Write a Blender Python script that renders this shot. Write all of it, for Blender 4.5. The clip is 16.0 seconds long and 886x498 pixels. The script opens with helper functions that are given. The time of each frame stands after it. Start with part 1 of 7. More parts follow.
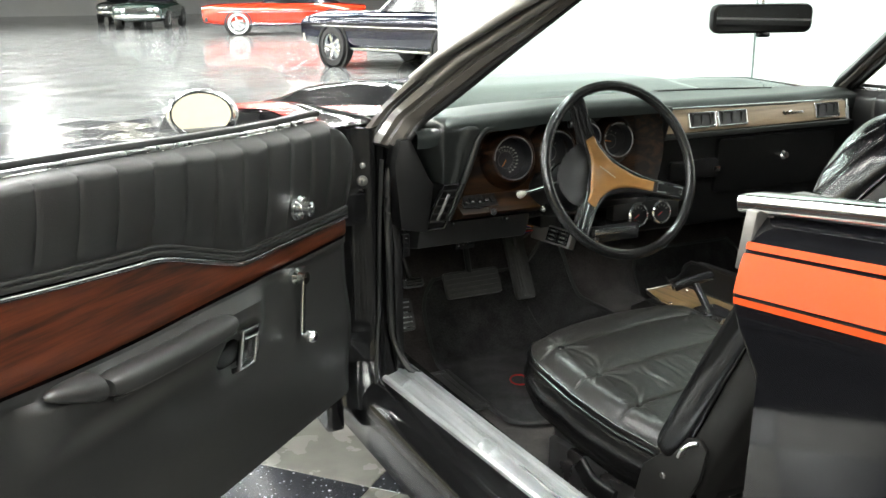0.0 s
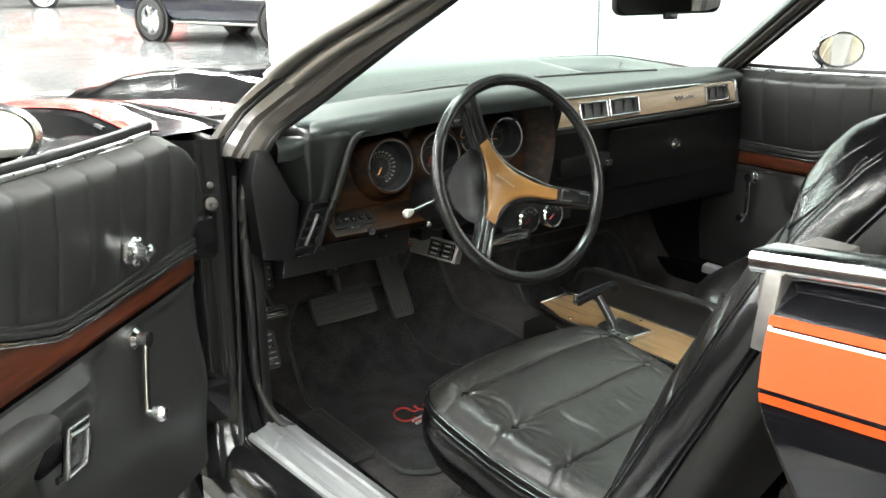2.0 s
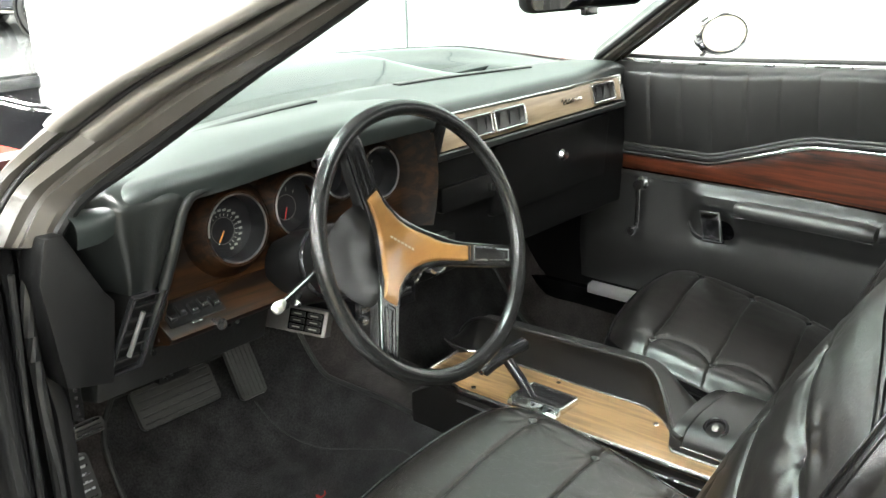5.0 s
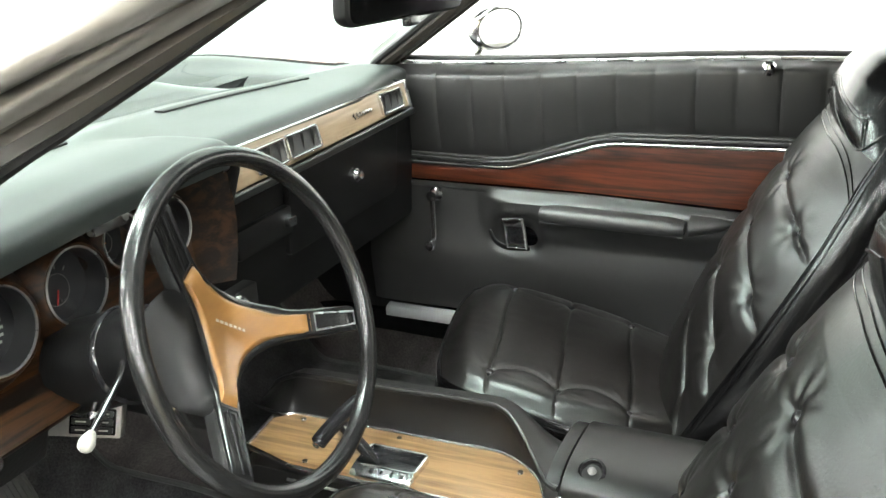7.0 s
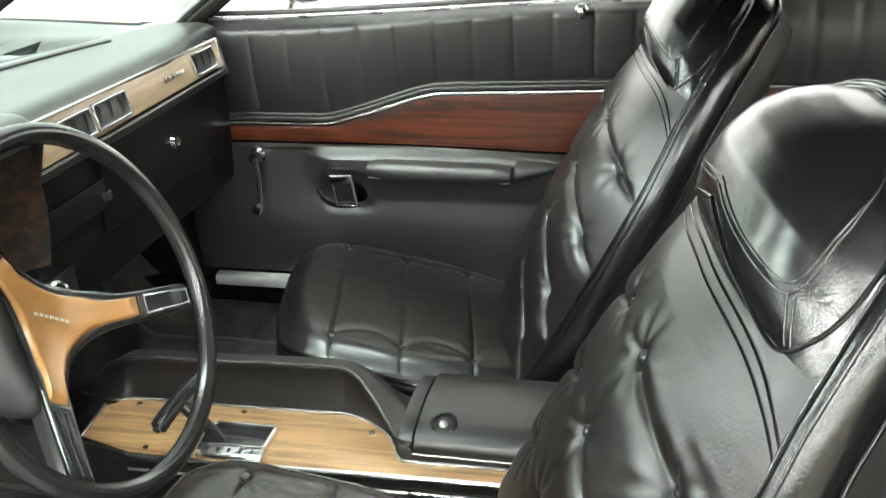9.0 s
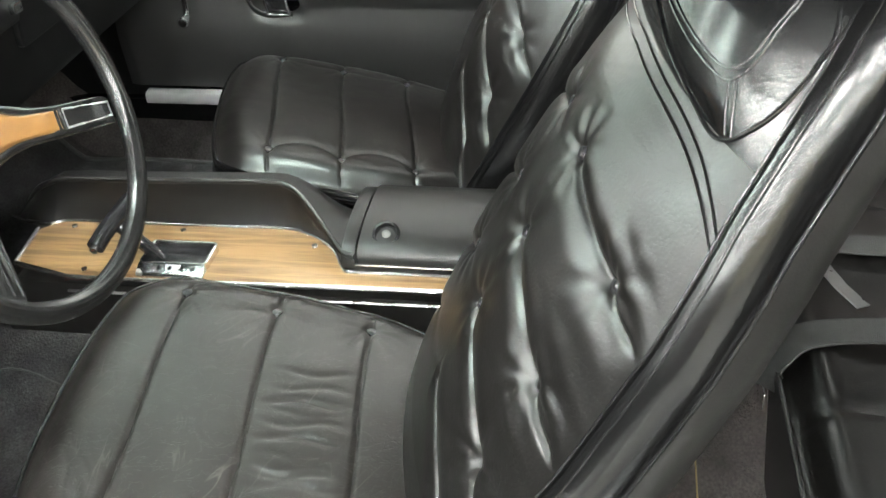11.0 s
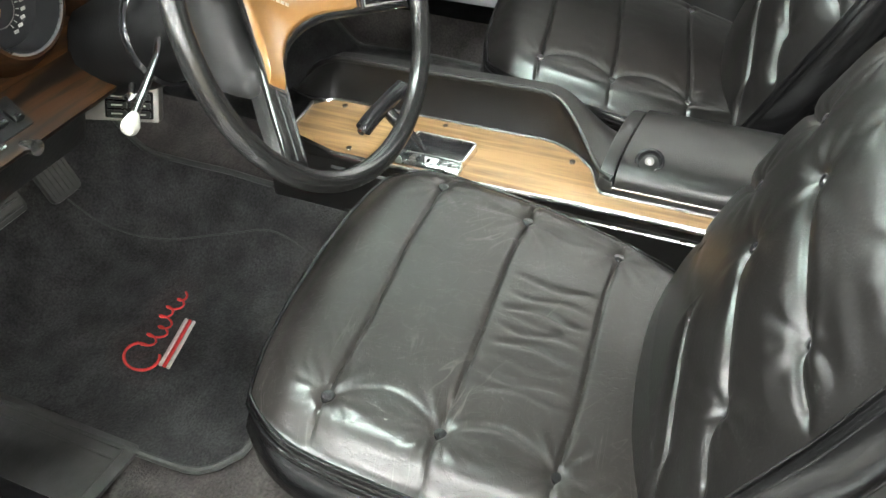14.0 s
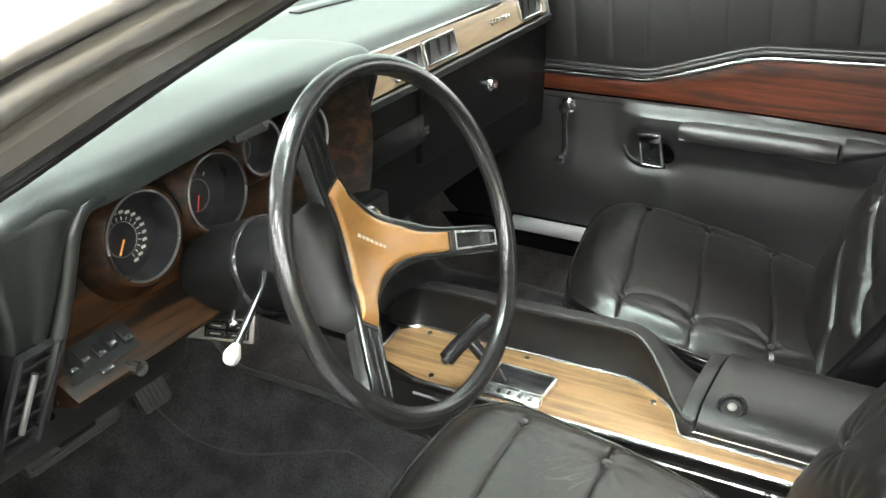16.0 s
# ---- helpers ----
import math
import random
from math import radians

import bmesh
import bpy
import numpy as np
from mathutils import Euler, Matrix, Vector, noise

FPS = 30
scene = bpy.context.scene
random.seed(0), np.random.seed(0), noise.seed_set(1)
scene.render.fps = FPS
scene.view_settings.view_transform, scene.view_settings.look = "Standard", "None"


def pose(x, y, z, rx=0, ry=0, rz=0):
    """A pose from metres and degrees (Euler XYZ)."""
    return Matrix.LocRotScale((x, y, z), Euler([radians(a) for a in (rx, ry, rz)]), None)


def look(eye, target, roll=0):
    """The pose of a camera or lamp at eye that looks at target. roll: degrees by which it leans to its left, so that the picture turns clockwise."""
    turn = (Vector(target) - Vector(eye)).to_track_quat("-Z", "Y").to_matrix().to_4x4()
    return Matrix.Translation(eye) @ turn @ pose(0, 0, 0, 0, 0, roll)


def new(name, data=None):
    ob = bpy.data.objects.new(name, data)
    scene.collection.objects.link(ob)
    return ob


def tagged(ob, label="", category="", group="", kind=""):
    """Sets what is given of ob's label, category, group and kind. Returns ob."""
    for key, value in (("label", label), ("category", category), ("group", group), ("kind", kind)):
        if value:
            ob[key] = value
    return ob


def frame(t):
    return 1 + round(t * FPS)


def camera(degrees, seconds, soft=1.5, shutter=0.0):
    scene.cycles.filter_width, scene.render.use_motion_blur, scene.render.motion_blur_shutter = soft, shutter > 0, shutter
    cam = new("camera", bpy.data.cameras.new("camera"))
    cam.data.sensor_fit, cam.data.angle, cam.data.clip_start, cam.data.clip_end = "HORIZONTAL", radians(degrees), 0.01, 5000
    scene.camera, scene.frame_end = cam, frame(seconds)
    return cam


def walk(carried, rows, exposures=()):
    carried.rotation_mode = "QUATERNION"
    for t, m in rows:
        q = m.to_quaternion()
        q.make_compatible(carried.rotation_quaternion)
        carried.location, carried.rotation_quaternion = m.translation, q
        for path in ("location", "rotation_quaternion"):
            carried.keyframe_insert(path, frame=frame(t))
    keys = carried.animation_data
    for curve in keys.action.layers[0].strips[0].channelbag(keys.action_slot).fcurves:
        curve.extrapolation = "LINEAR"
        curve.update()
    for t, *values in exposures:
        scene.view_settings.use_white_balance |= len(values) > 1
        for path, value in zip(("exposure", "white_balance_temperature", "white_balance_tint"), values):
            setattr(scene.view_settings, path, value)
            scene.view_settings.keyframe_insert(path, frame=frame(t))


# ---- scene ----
cam = camera(50.1, 16.0)
PATH = [
    (0, (-1.555, -1.3291, 1.2156), (-0.689, 0.523, 0.6608), -0.46),
    (0.5, (-1.5381, -1.2348, 1.2191), (-0.5523, 0.5531, 0.6467), -0.56),
    (1, (-1.5243, -1.149, 1.2235), (-0.4473, 0.5799, 0.6347), -0.63),
    (1.5, (-1.4967, -1.0654, 1.2268), (-0.3668, 0.6227, 0.622), -0.78),
    (2, (-1.4575, -0.9764, 1.2323), (-0.2873, 0.6771, 0.6086), -0.61),
    (2.5, (-1.4193, -0.8991, 1.2354), (-0.2184, 0.7282, 0.5993), -0.84),
    (3, (-1.3875, -0.8325, 1.2424), (-0.1537, 0.7674, 0.6004), -0.77),
    (3.2, (-1.3738, -0.8007, 1.2432), (-0.1208, 0.7834, 0.5997), -0.78),
    (5.3, (-1.2317, -0.469, 1.2519), (0.3127, 0.8037, 0.5525), -1.83),
    (5.5, (-1.2179, -0.4415, 1.2548), (0.3636, 0.7794, 0.5477), -1.97),
    (6, (-1.1914, -0.3706, 1.2577), (0.4802, 0.7202, 0.5408), -2.04),
    (6.5, (-1.1628, -0.3102, 1.2614), (0.5788, 0.6547, 0.5338), -2.2),
    (7, (-1.1363, -0.2509, 1.265), (0.6731, 0.5721, 0.5295), -2.36),
    (7.5, (-1.1194, -0.216, 1.2681), (0.7431, 0.4715, 0.5237), -2.51),
    (8, (-1.1151, -0.214, 1.2703), (0.7823, 0.3613, 0.5187), -2.54),
    (8.2, (-1.1162, -0.2172, 1.2702), (0.7886, 0.3243, 0.5145), -2.55),
    (10.3, (-1.0992, -0.2315, 1.2507), (0.7028, 0.0766, 0.1772), -2.72),
    (10.5, (-1.0971, -0.2325, 1.2475), (0.6773, 0.0757, 0.1295), -2.84),
    (11, (-1.0971, -0.2312, 1.2412), (0.618, 0.0751, 0.0319), -3.0),
    (11.5, (-1.1003, -0.2236, 1.2329), (0.5512, 0.107, -0.0542), -3.06),
    (12, (-1.0971, -0.2202, 1.2234), (0.4685, 0.169, -0.1523), -3.32),
    (12.5, (-1.096, -0.2126, 1.2173), (0.4049, 0.2468, -0.2085), -3.45),
    (13, (-1.095, -0.2041, 1.2175), (0.3699, 0.3434, -0.2145), -3.42),
    (13.5, (-1.0971, -0.1935, 1.2188), (0.3625, 0.4517, -0.1777), -3.14),
    (14, (-1.0982, -0.1862, 1.2222), (0.3784, 0.5621, -0.1027), -3.03),
    (14.5, (-1.0992, -0.1822, 1.2319), (0.4028, 0.653, -0.0092), -2.83),
    (15, (-1.1024, -0.1835, 1.2403), (0.4463, 0.7105, 0.1016), -2.85),
    (15.5, (-1.1045, -0.1849, 1.2519), (0.495, 0.7529, 0.2246), -2.69),
    (16, (-1.1098, -0.1851, 1.2625), (0.5173, 0.8145, 0.3418), -2.63),
]
walk(cam, [(t, look(eye, target, roll)) for t, eye, target, roll in PATH],
     exposures=[(0.0, 0.26), (1.5, 0.5), (3.2, 0.88), (5.3, 1.1), (8.2, 1.15), (10.3, 1.3), (13.0, 1.5), (16.0, 1.4)])

# ---- light ----
world = bpy.data.worlds.new("showroom_world")
world.use_nodes = True
world.node_tree.nodes["Background"].inputs[0].default_value = (0.9, 0.95, 1.0, 1)
world.node_tree.nodes["Background"].inputs[1].default_value = 0.05
scene.world = world


# ---- materials ----
def material(name, base, rough=0.5, metal=0.0, grain=0.0, scale=60.0, bump=0.0, bump_scale=120.0, coat=0.0, spec=0.5, stretch=(1, 1, 1), dark=None, wear=0.0, wear_scale=6.0, rough_var=0.0):
    """A surface with colour grain at two scales, roughness wear and fine relief."""
    m = bpy.data.materials.new(name)
    m.use_nodes = True
    nt = m.node_tree
    n, l = nt.nodes, nt.links
    b = n["Principled BSDF"]
    b.inputs["Base Color"].default_value = (*base, 1)
    b.inputs["Roughness"].default_value = rough
    b.inputs["Metallic"].default_value = metal
    b.inputs["Coat Weight"].default_value = coat
    b.inputs["Coat Roughness"].default_value = 0.04
    b.inputs["Specular IOR Level"].default_value = spec
    tc = n.new("ShaderNodeTexCoord")
    mp = n.new("ShaderNodeMapping")
    mp.inputs["Scale"].default_value = stretch
    l.new(tc.outputs["Object"], mp.inputs[0])
    if grain:
        t1 = n.new("ShaderNodeTexNoise")
        t1.inputs["Scale"].default_value, t1.inputs["Detail"].default_value = scale, 6
        t2 = n.new("ShaderNodeTexNoise")
        t2.inputs["Scale"].default_value, t2.inputs["Detail"].default_value = scale * 0.07 + 1, 3
        l.new(mp.outputs[0], t1.inputs["Vector"])
        l.new(mp.outputs[0], t2.inputs["Vector"])
        mix = n.new("ShaderNodeMix")
        mix.data_type = "RGBA"
        add = n.new("ShaderNodeMath")
        add.operation = "MULTIPLY"
        l.new(t1.outputs[0], add.inputs[0])
        l.new(t2.outputs[0], add.inputs[1])
        ramp = n.new("ShaderNodeMapRange")
        ramp.inputs[1].default_value, ramp.inputs[2].default_value = 0.1, 0.42
        l.new(add.outputs[0], ramp.inputs[0])
        l.new(ramp.outputs[0], mix.inputs[0])
        d = dark or tuple(c * (1 - grain) for c in base)
        mix.inputs[6].default_value = (*d, 1)
        mix.inputs[7].default_value = (*base, 1)
        l.new(mix.outputs[2], b.inputs["Base Color"])
    if wear or rough_var:
        w = n.new("ShaderNodeTexNoise")
        w.inputs["Scale"].default_value, w.inputs["Detail"].default_value = wear_scale, 5
        l.new(mp.outputs[0], w.inputs["Vector"])
        r = n.new("ShaderNodeMapRange")
        v = max(wear, rough_var)
        r.inputs[1].default_value, r.inputs[2].default_value = 0.3, 0.7
        r.inputs[3].default_value, r.inputs[4].default_value = max(0.02, rough - v), min(1, rough + v)
        l.new(w.outputs[0], r.inputs[0])
        l.new(r.outputs[0], b.inputs["Roughness"])
    if bump:
        t = n.new("ShaderNodeTexNoise")
        t.inputs["Scale"].default_value, t.inputs["Detail"].default_value = bump_scale, 4
        l.new(mp.outputs[0], t.inputs["Vector"])
        bp = n.new("ShaderNodeBump")
        bp.inputs["Strength"].default_value, bp.inputs["Distance"].default_value = bump, 0.002
        l.new(t.outputs[0], bp.inputs["Height"])
        l.new(bp.outputs[0], b.inputs["Normal"])
    return m


def leather(name, base, rough, cell=260.0, strength=0.35, crease=0.5, scuff=0.0):
    """Grained hide: fine pebbles, larger soft creases and rubbed patches."""
    m = material(name, base, rough, grain=0.25, scale=40)
    nt = m.node_tree
    n, l = nt.nodes, nt.links
    b = n["Principled BSDF"]
    tc = n.new("ShaderNodeTexCoord")
    v = n.new("ShaderNodeTexVoronoi")
    v.inputs["Scale"].default_value = cell
    l.new(tc.outputs["Object"], v.inputs["Vector"])
    b1 = n.new("ShaderNodeBump")
    b1.inputs["Strength"].default_value, b1.inputs["Distance"].default_value = strength, 0.0004
    l.new(v.outputs["Distance"], b1.inputs["Height"])
    # fine stretch lines
    s = n.new("ShaderNodeTexNoise")
    s.inputs["Scale"].default_value, s.inputs["Detail"].default_value, s.inputs["Distortion"].default_value = 38, 3, 1.0
    l.new(tc.outputs["Object"], s.inputs["Vector"])
    b2 = n.new("ShaderNodeBump")
    b2.inputs["Strength"].default_value, b2.inputs["Distance"].default_value = crease, 0.0012
    l.new(s.outputs[0], b2.inputs["Height"])
    l.new(b1.outputs[0], b2.inputs["Normal"])
    # hair-fine wrinkles, in places
    w = n.new("ShaderNodeTexNoise")
    w.inputs["Scale"].default_value, w.inputs["Detail"].default_value, w.inputs["Distortion"].default_value = 26, 5, 2.2
    l.new(tc.outputs["Object"], w.inputs["Vector"])
    w1 = n.new("ShaderNodeMath")
    w1.operation = "SUBTRACT"
    w1.inputs[1].default_value = 0.5
    l.new(w.outputs[0], w1.inputs[0])
    w2 = n.new("ShaderNodeMath")
    w2.operation = "ABSOLUTE"
    l.new(w1.outputs[0], w2.inputs[0])
    w3 = n.new("ShaderNodeMapRange")
    w3.inputs[1].default_value, w3.inputs[2].default_value = 0.0, 0.012
    l.new(w2.outputs[0], w3.inputs[0])
    b3 = n.new("ShaderNodeBump")
    b3.inputs["Strength"].default_value, b3.inputs["Distance"].default_value = min(1, crease * 1.6), 0.0008
    l.new(w3.outputs[0], b3.inputs["Height"])
    l.new(b2.outputs[0], b3.inputs["Normal"])
    l.new(b3.outputs[0], b.inputs["Normal"])
    if scuff:
        # long pale wrinkles where the hide has been bent, in two directions
        shown = None
        for turn, wide_ in ((-0.6, 1.0), (0.1, 1.3)):
            mp = n.new("ShaderNodeMapping")
            mp.vector_type = "TEXTURE"
            mp.inputs["Rotation"].default_value = (0, 0, turn)
            mp.inputs["Scale"].default_value = (0.22 / wide_, 0.034 / wide_, 0.3)
            l.new(tc.outputs["Object"], mp.inputs[0])
            z = n.new("ShaderNodeTexNoise")
            z.inputs["Scale"].default_value, z.inputs["Detail"].default_value, z.inputs["Distortion"].default_value = 1.0, 2, 0.6
            l.new(mp.outputs[0], z.inputs["Vector"])
            z1 = n.new("ShaderNodeMath")
            z1.operation = "SUBTRACT"
            z1.inputs[1].default_value = 0.5
            l.new(z.outputs[0], z1.inputs[0])
            z2 = n.new("ShaderNodeMath")
            z2.operation = "ABSOLUTE"
            l.new(z1.outputs[0], z2.inputs[0])
            z3 = n.new("ShaderNodeMapRange")
            z3.inputs[1].default_value, z3.inputs[2].default_value = 0.0, 0.011
            z3.inputs[3].default_value, z3.inputs[4].default_value = 1.0, 0.0
            l.new(z2.outputs[0], z3.inputs[0])
            q = n.new("ShaderNodeTexNoise")
            q.inputs["Scale"].default_value, q.inputs["Detail"].default_value = 9 * wide_, 2
            l.new(tc.outputs["Object"], q.inputs["Vector"])
            q1 = n.new("ShaderNodeMapRange")
            q1.inputs[1].default_value, q1.inputs[2].default_value = 0.52, 0.68
            q1.inputs[4].default_value = scuff
            l.new(q.outputs[0], q1.inputs[0])
            k = n.new("ShaderNodeMath")
            k.operation = "MULTIPLY"
            l.new(z3.outputs[0], k.inputs[0])
            l.new(q1.outputs[0], k.inputs[1])
            if shown is None:
                shown = k
            else:
                both = n.new("ShaderNodeMath")
                both.operation = "MAXIMUM"
                l.new(shown.outputs[0], both.inputs[0])
                l.new(k.outputs[0], both.inputs[1])
                shown = both
        pale = n.new("ShaderNodeMix")
        pale.data_type = "RGBA"
        l.new(b.inputs["Base Color"].links[0].from_socket, pale.inputs[6])
        pale.inputs[7].default_value = (0.062, 0.058, 0.054, 1)
        l.new(shown.outputs[0], pale.inputs[0])
        l.new(pale.outputs[2], b.inputs["Base Color"])
        b4 = n.new("ShaderNodeBump")
        b4.inputs["Strength"].default_value, b4.inputs["Distance"].default_value = 0.2, 0.0005
        b4.invert = True
        l.new(shown.outputs[0], b4.inputs["Height"])
        l.new(b3.outputs[0], b4.inputs["Normal"])
        l.new(b4.outputs[0], b.inputs["Normal"])
    return m


def wood(name, light, dark, rough=0.3, scale=9.0, stretch=(1, 1, 1), coat=0.3, distort=6.0, band=(0.25, 0.75)):
    """Veneer with long figured grain along the squeezed axis."""
    m = bpy.data.materials.new(name)
    m.use_nodes = True
    nt = m.node_tree
    n, l = nt.nodes, nt.links
    b = n["Principled BSDF"]
    b.inputs["Roughness"].default_value = rough
    b.inputs["Coat Weight"].default_value = coat
    b.inputs["Coat Roughness"].default_value = 0.15
    tc = n.new("ShaderNodeTexCoord")
    mp = n.new("ShaderNodeMapping")
    mp.inputs["Scale"].default_value = stretch
    l.new(tc.outputs["Object"], mp.inputs[0])
    t = n.new("ShaderNodeTexNoise")
    t.inputs["Scale"].default_value, t.inputs["Detail"].default_value, t.inputs["Distortion"].default_value = scale, 8, distort * 0.2
    l.new(mp.outputs[0], t.inputs["Vector"])
    f = n.new("ShaderNodeTexNoise")
    f.inputs["Scale"].default_value, f.inputs["Detail"].default_value = scale * 9, 4
    l.new(mp.outputs[0], f.inputs["Vector"])
    mul = n.new("ShaderNodeMath")
    mul.operation = "MULTIPLY_ADD"
    mul.inputs[1].default_value = 0.35
    l.new(f.outputs[0], mul.inputs[0])
    l.new(t.outputs[0], mul.inputs[2])
    r = n.new("ShaderNodeMapRange")
    r.inputs[1].default_value, r.inputs[2].default_value = band[0] + 0.17, band[1] + 0.17
    l.new(mul.outputs[0], r.inputs[0])
    mix = n.new("ShaderNodeMix")
    mix.data_type = "RGBA"
    mix.inputs[6].default_value = (*dark, 1)
    mix.inputs[7].default_value = (*light, 1)
    l.new(r.outputs[0], mix.inputs[0])
    l.new(mix.outputs[2], b.inputs["Base Color"])
    bp = n.new("ShaderNodeBump")
    bp.inputs["Strength"].default_value, bp.inputs["Distance"].default_value = 0.15, 0.001
    l.new(mul.outputs[0], bp.inputs["Height"])
    l.new(bp.outputs[0], b.inputs["Normal"])
    return m


def glass(name, tint, rough=0.0):
    """A thin pane: mostly clear, with a mirror-like sheen that grows towards grazing angles."""
    m = bpy.data.materials.new(name)
    m.use_nodes = True
    nt = m.node_tree
    n, l = nt.nodes, nt.links
    n.remove(n["Principled BSDF"])
    tr = n.new("ShaderNodeBsdfTransparent")
    tr.inputs[0].default_value = (*tint, 1)
    gl = n.new("ShaderNodeBsdfGlossy")
    gl.inputs["Roughness"].default_value = rough
    lw = n.new("ShaderNodeLayerWeight")
    lw.inputs[0].default_value = 0.5
    pw = n.new("ShaderNodeMath")
    pw.operation = "POWER"
    pw.inputs[1].default_value = 4.0
    l.new(lw.outputs["Facing"], pw.inputs[0])
    fr = n.new("ShaderNodeMath")
    fr.operation = "MULTIPLY_ADD"
    fr.inputs[1].default_value, fr.inputs[2].default_value = 0.75, 0.04
    l.new(pw.outputs[0], fr.inputs[0])
    mix = n.new("ShaderNodeMixShader")
    l.new(fr.outputs[0], mix.inputs[0])
    l.new(tr.outputs[0], mix.inputs[1])
    l.new(gl.outputs[0], mix.inputs[2])
    l.new(mix.outputs[0], n["Material Output"].inputs[0])
    return m


def lamp_material(name, colour, strength):
    m = bpy.data.materials.new(name)
    m.use_nodes = True
    b = m.node_tree.nodes["Principled BSDF"]
    b.inputs["Base Color"].default_value = (*colour, 1)
    b.inputs["Emission Color"].default_value = (*colour, 1)
    b.inputs["Emission Strength"].default_value = strength
    return m


M_SEAT = leather("seat_leather", (0.0050, 0.0046, 0.0043), 0.31, 300, 0.25, 0.10)
M_SEAT.node_tree.nodes["Principled BSDF"].inputs["Specular IOR Level"].default_value = 0.22
# Rubbed cushion hide; base lifted over M_SEAT to stand for its brighter sheen.
M_CUSHION = leather("rubbed_lit_leather", (0.0150, 0.0136, 0.0125), 0.33, 300, 0.25, 0.20, 0.9)
M_SEAT_SIDE = leather("seat_vinyl", (0.0042, 0.0042, 0.0044), 0.23, 320, 0.2, 0.05)
for hide in (M_SEAT, M_CUSHION, M_SEAT_SIDE):
    hide.node_tree.nodes["Principled BSDF"].inputs["Specular IOR Level"].default_value = 0.52
M_VINYL = leather("door_vinyl", (0.0170, 0.0172, 0.0168), 0.42, 420, 0.25, 0.03)
M_VINYL.node_tree.nodes["Principled BSDF"].inputs["Specular IOR Level"].default_value = 0.75
# Grey-green tint stands for screen light falling on the black dash top.
M_DASH = leather("lit_dash_vinyl", (0.016, 0.020, 0.019), 0.40, 380, 0.2, 0.04)
M_SHELL = material("seat_shell_vinyl", (0.014, 0.0135, 0.0128), 0.46, spec=0.35, grain=0.3, scale=60, bump=0.1, bump_scale=400)
M_PLASTIC = material("black_plastic", (0.005, 0.005, 0.0052), 0.42, spec=0.24, bump=0.15, bump_scale=400, grain=0.3, scale=80)
M_CONSOLE = material("console_plastic", (0.008, 0.0077, 0.0074), 0.34, bump=0.25, bump_scale=500, grain=0.3, scale=60)
M_GLOSS = material("gloss_black", (0.012, 0.012, 0.013), 0.18, grain=0.2, scale=40)
M_RIM = material("wheel_rim_plastic", (0.010, 0.010, 0.010), 0.24, grain=0.2, scale=90)
M_FLANK = material("horn_pad_black", (0.007, 0.007, 0.007), 0.30, spec=0.28, grain=0.1, scale=90)
M_CHROME = material("chrome", (0.80, 0.81, 0.82), 0.16, 1.0, rough_var=0.05, wear_scale=30)
M_STEEL = material("brushed_steel", (0.55, 0.56, 0.57), 0.3, 1.0, rough_var=0.12, wear_scale=18, grain=0.25, scale=30)
M_TRIM = material("satin_trim", (0.72, 0.73, 0.74), 0.22, 1.0)
# Darker copy of the dash vinyl; the cheek's shade is in its colour.
M_CHEEK = leather("cheek_vinyl", (0.010, 0.0112, 0.0108), 0.33, 380, 0.2, 0.03)
M_BRIGHT = material("bright_sill_plate", (0.42, 0.425, 0.43), 0.35, 0.3, grain=0.1, scale=30)
M_JAMBGREY = material("jamb_grey_black", (0.030, 0.030, 0.031), 0.38, grain=0.4, scale=40, bump=0.1, bump_scale=200)
M_BRASS = material("aged_brass", (0.30, 0.22, 0.10), 0.4, 0.9, grain=0.3, scale=60)
M_RAIL = material("worn_drip_moulding", (0.17, 0.160, 0.146), 0.32, 0.75, grain=0.12, scale=30, rough_var=0.04, wear_scale=20)
M_GREYVINYL = material("dark_grey_webbing", (0.040, 0.041, 0.040), 0.55, grain=0.4, scale=200, bump=0.4, bump_scale=600)
M_PAD = material("worn_heel_rubber", (0.045, 0.044, 0.043), 0.45, grain=0.4, scale=60, bump=0.2, bump_scale=300)
M_PEDAL = material("worn_pedal_rubber", (0.045, 0.045, 0.043), 0.38, grain=0.4, scale=80, bump=0.2, bump_scale=200)
M_ZINC = material("dull_zinc", (0.22, 0.21, 0.20), 0.4, 0.8, grain=0.3, scale=60)
M_ALU = material("scuffed_aluminium", (0.56, 0.58, 0.59), 0.38, 0.7, grain=0.45, scale=90, rough_var=0.12, wear_scale=30, bump=0.25, bump_scale=160, stretch=(1, 0.05, 1))
M_CARPET = material("black_carpet", (0.068, 0.059, 0.057), 0.95, grain=0.75, scale=240, bump=1.0, bump_scale=300, spec=0.15)
M_MAT = material("floor_mat_pile", (0.075, 0.073, 0.075), 0.95, grain=0.75, scale=260, bump=1.0, bump_scale=320, spec=0.15)
for pile in (M_CARPET, M_MAT):
    pile.node_tree.nodes["Principled BSDF"].inputs["Sheen Weight"].default_value = 0.10
    pile.node_tree.nodes["Principled BSDF"].inputs["Sheen Roughness"].default_value = 0.5
M_RUBBER = material("black_rubber", (0.010, 0.010, 0.010), 0.42, grain=0.3, scale=90, bump=0.2, bump_scale=200)
M_PAINT = material("black_car_paint", (0.004, 0.004, 0.005), 0.07, coat=0.0, spec=0.4, grain=0.2, scale=30)
M_JAMB = material("satin_black_jamb", (0.006, 0.006, 0.0063), 0.15, grain=0.3, scale=20, spec=0.2)
# Weathered pillar paint, base raised above black to carry reflected ceiling light.
M_PILLAR = material("weathered_sheen_paint", (0.060, 0.054, 0.047), 0.30, grain=0.14, scale=16, coat=0.3)
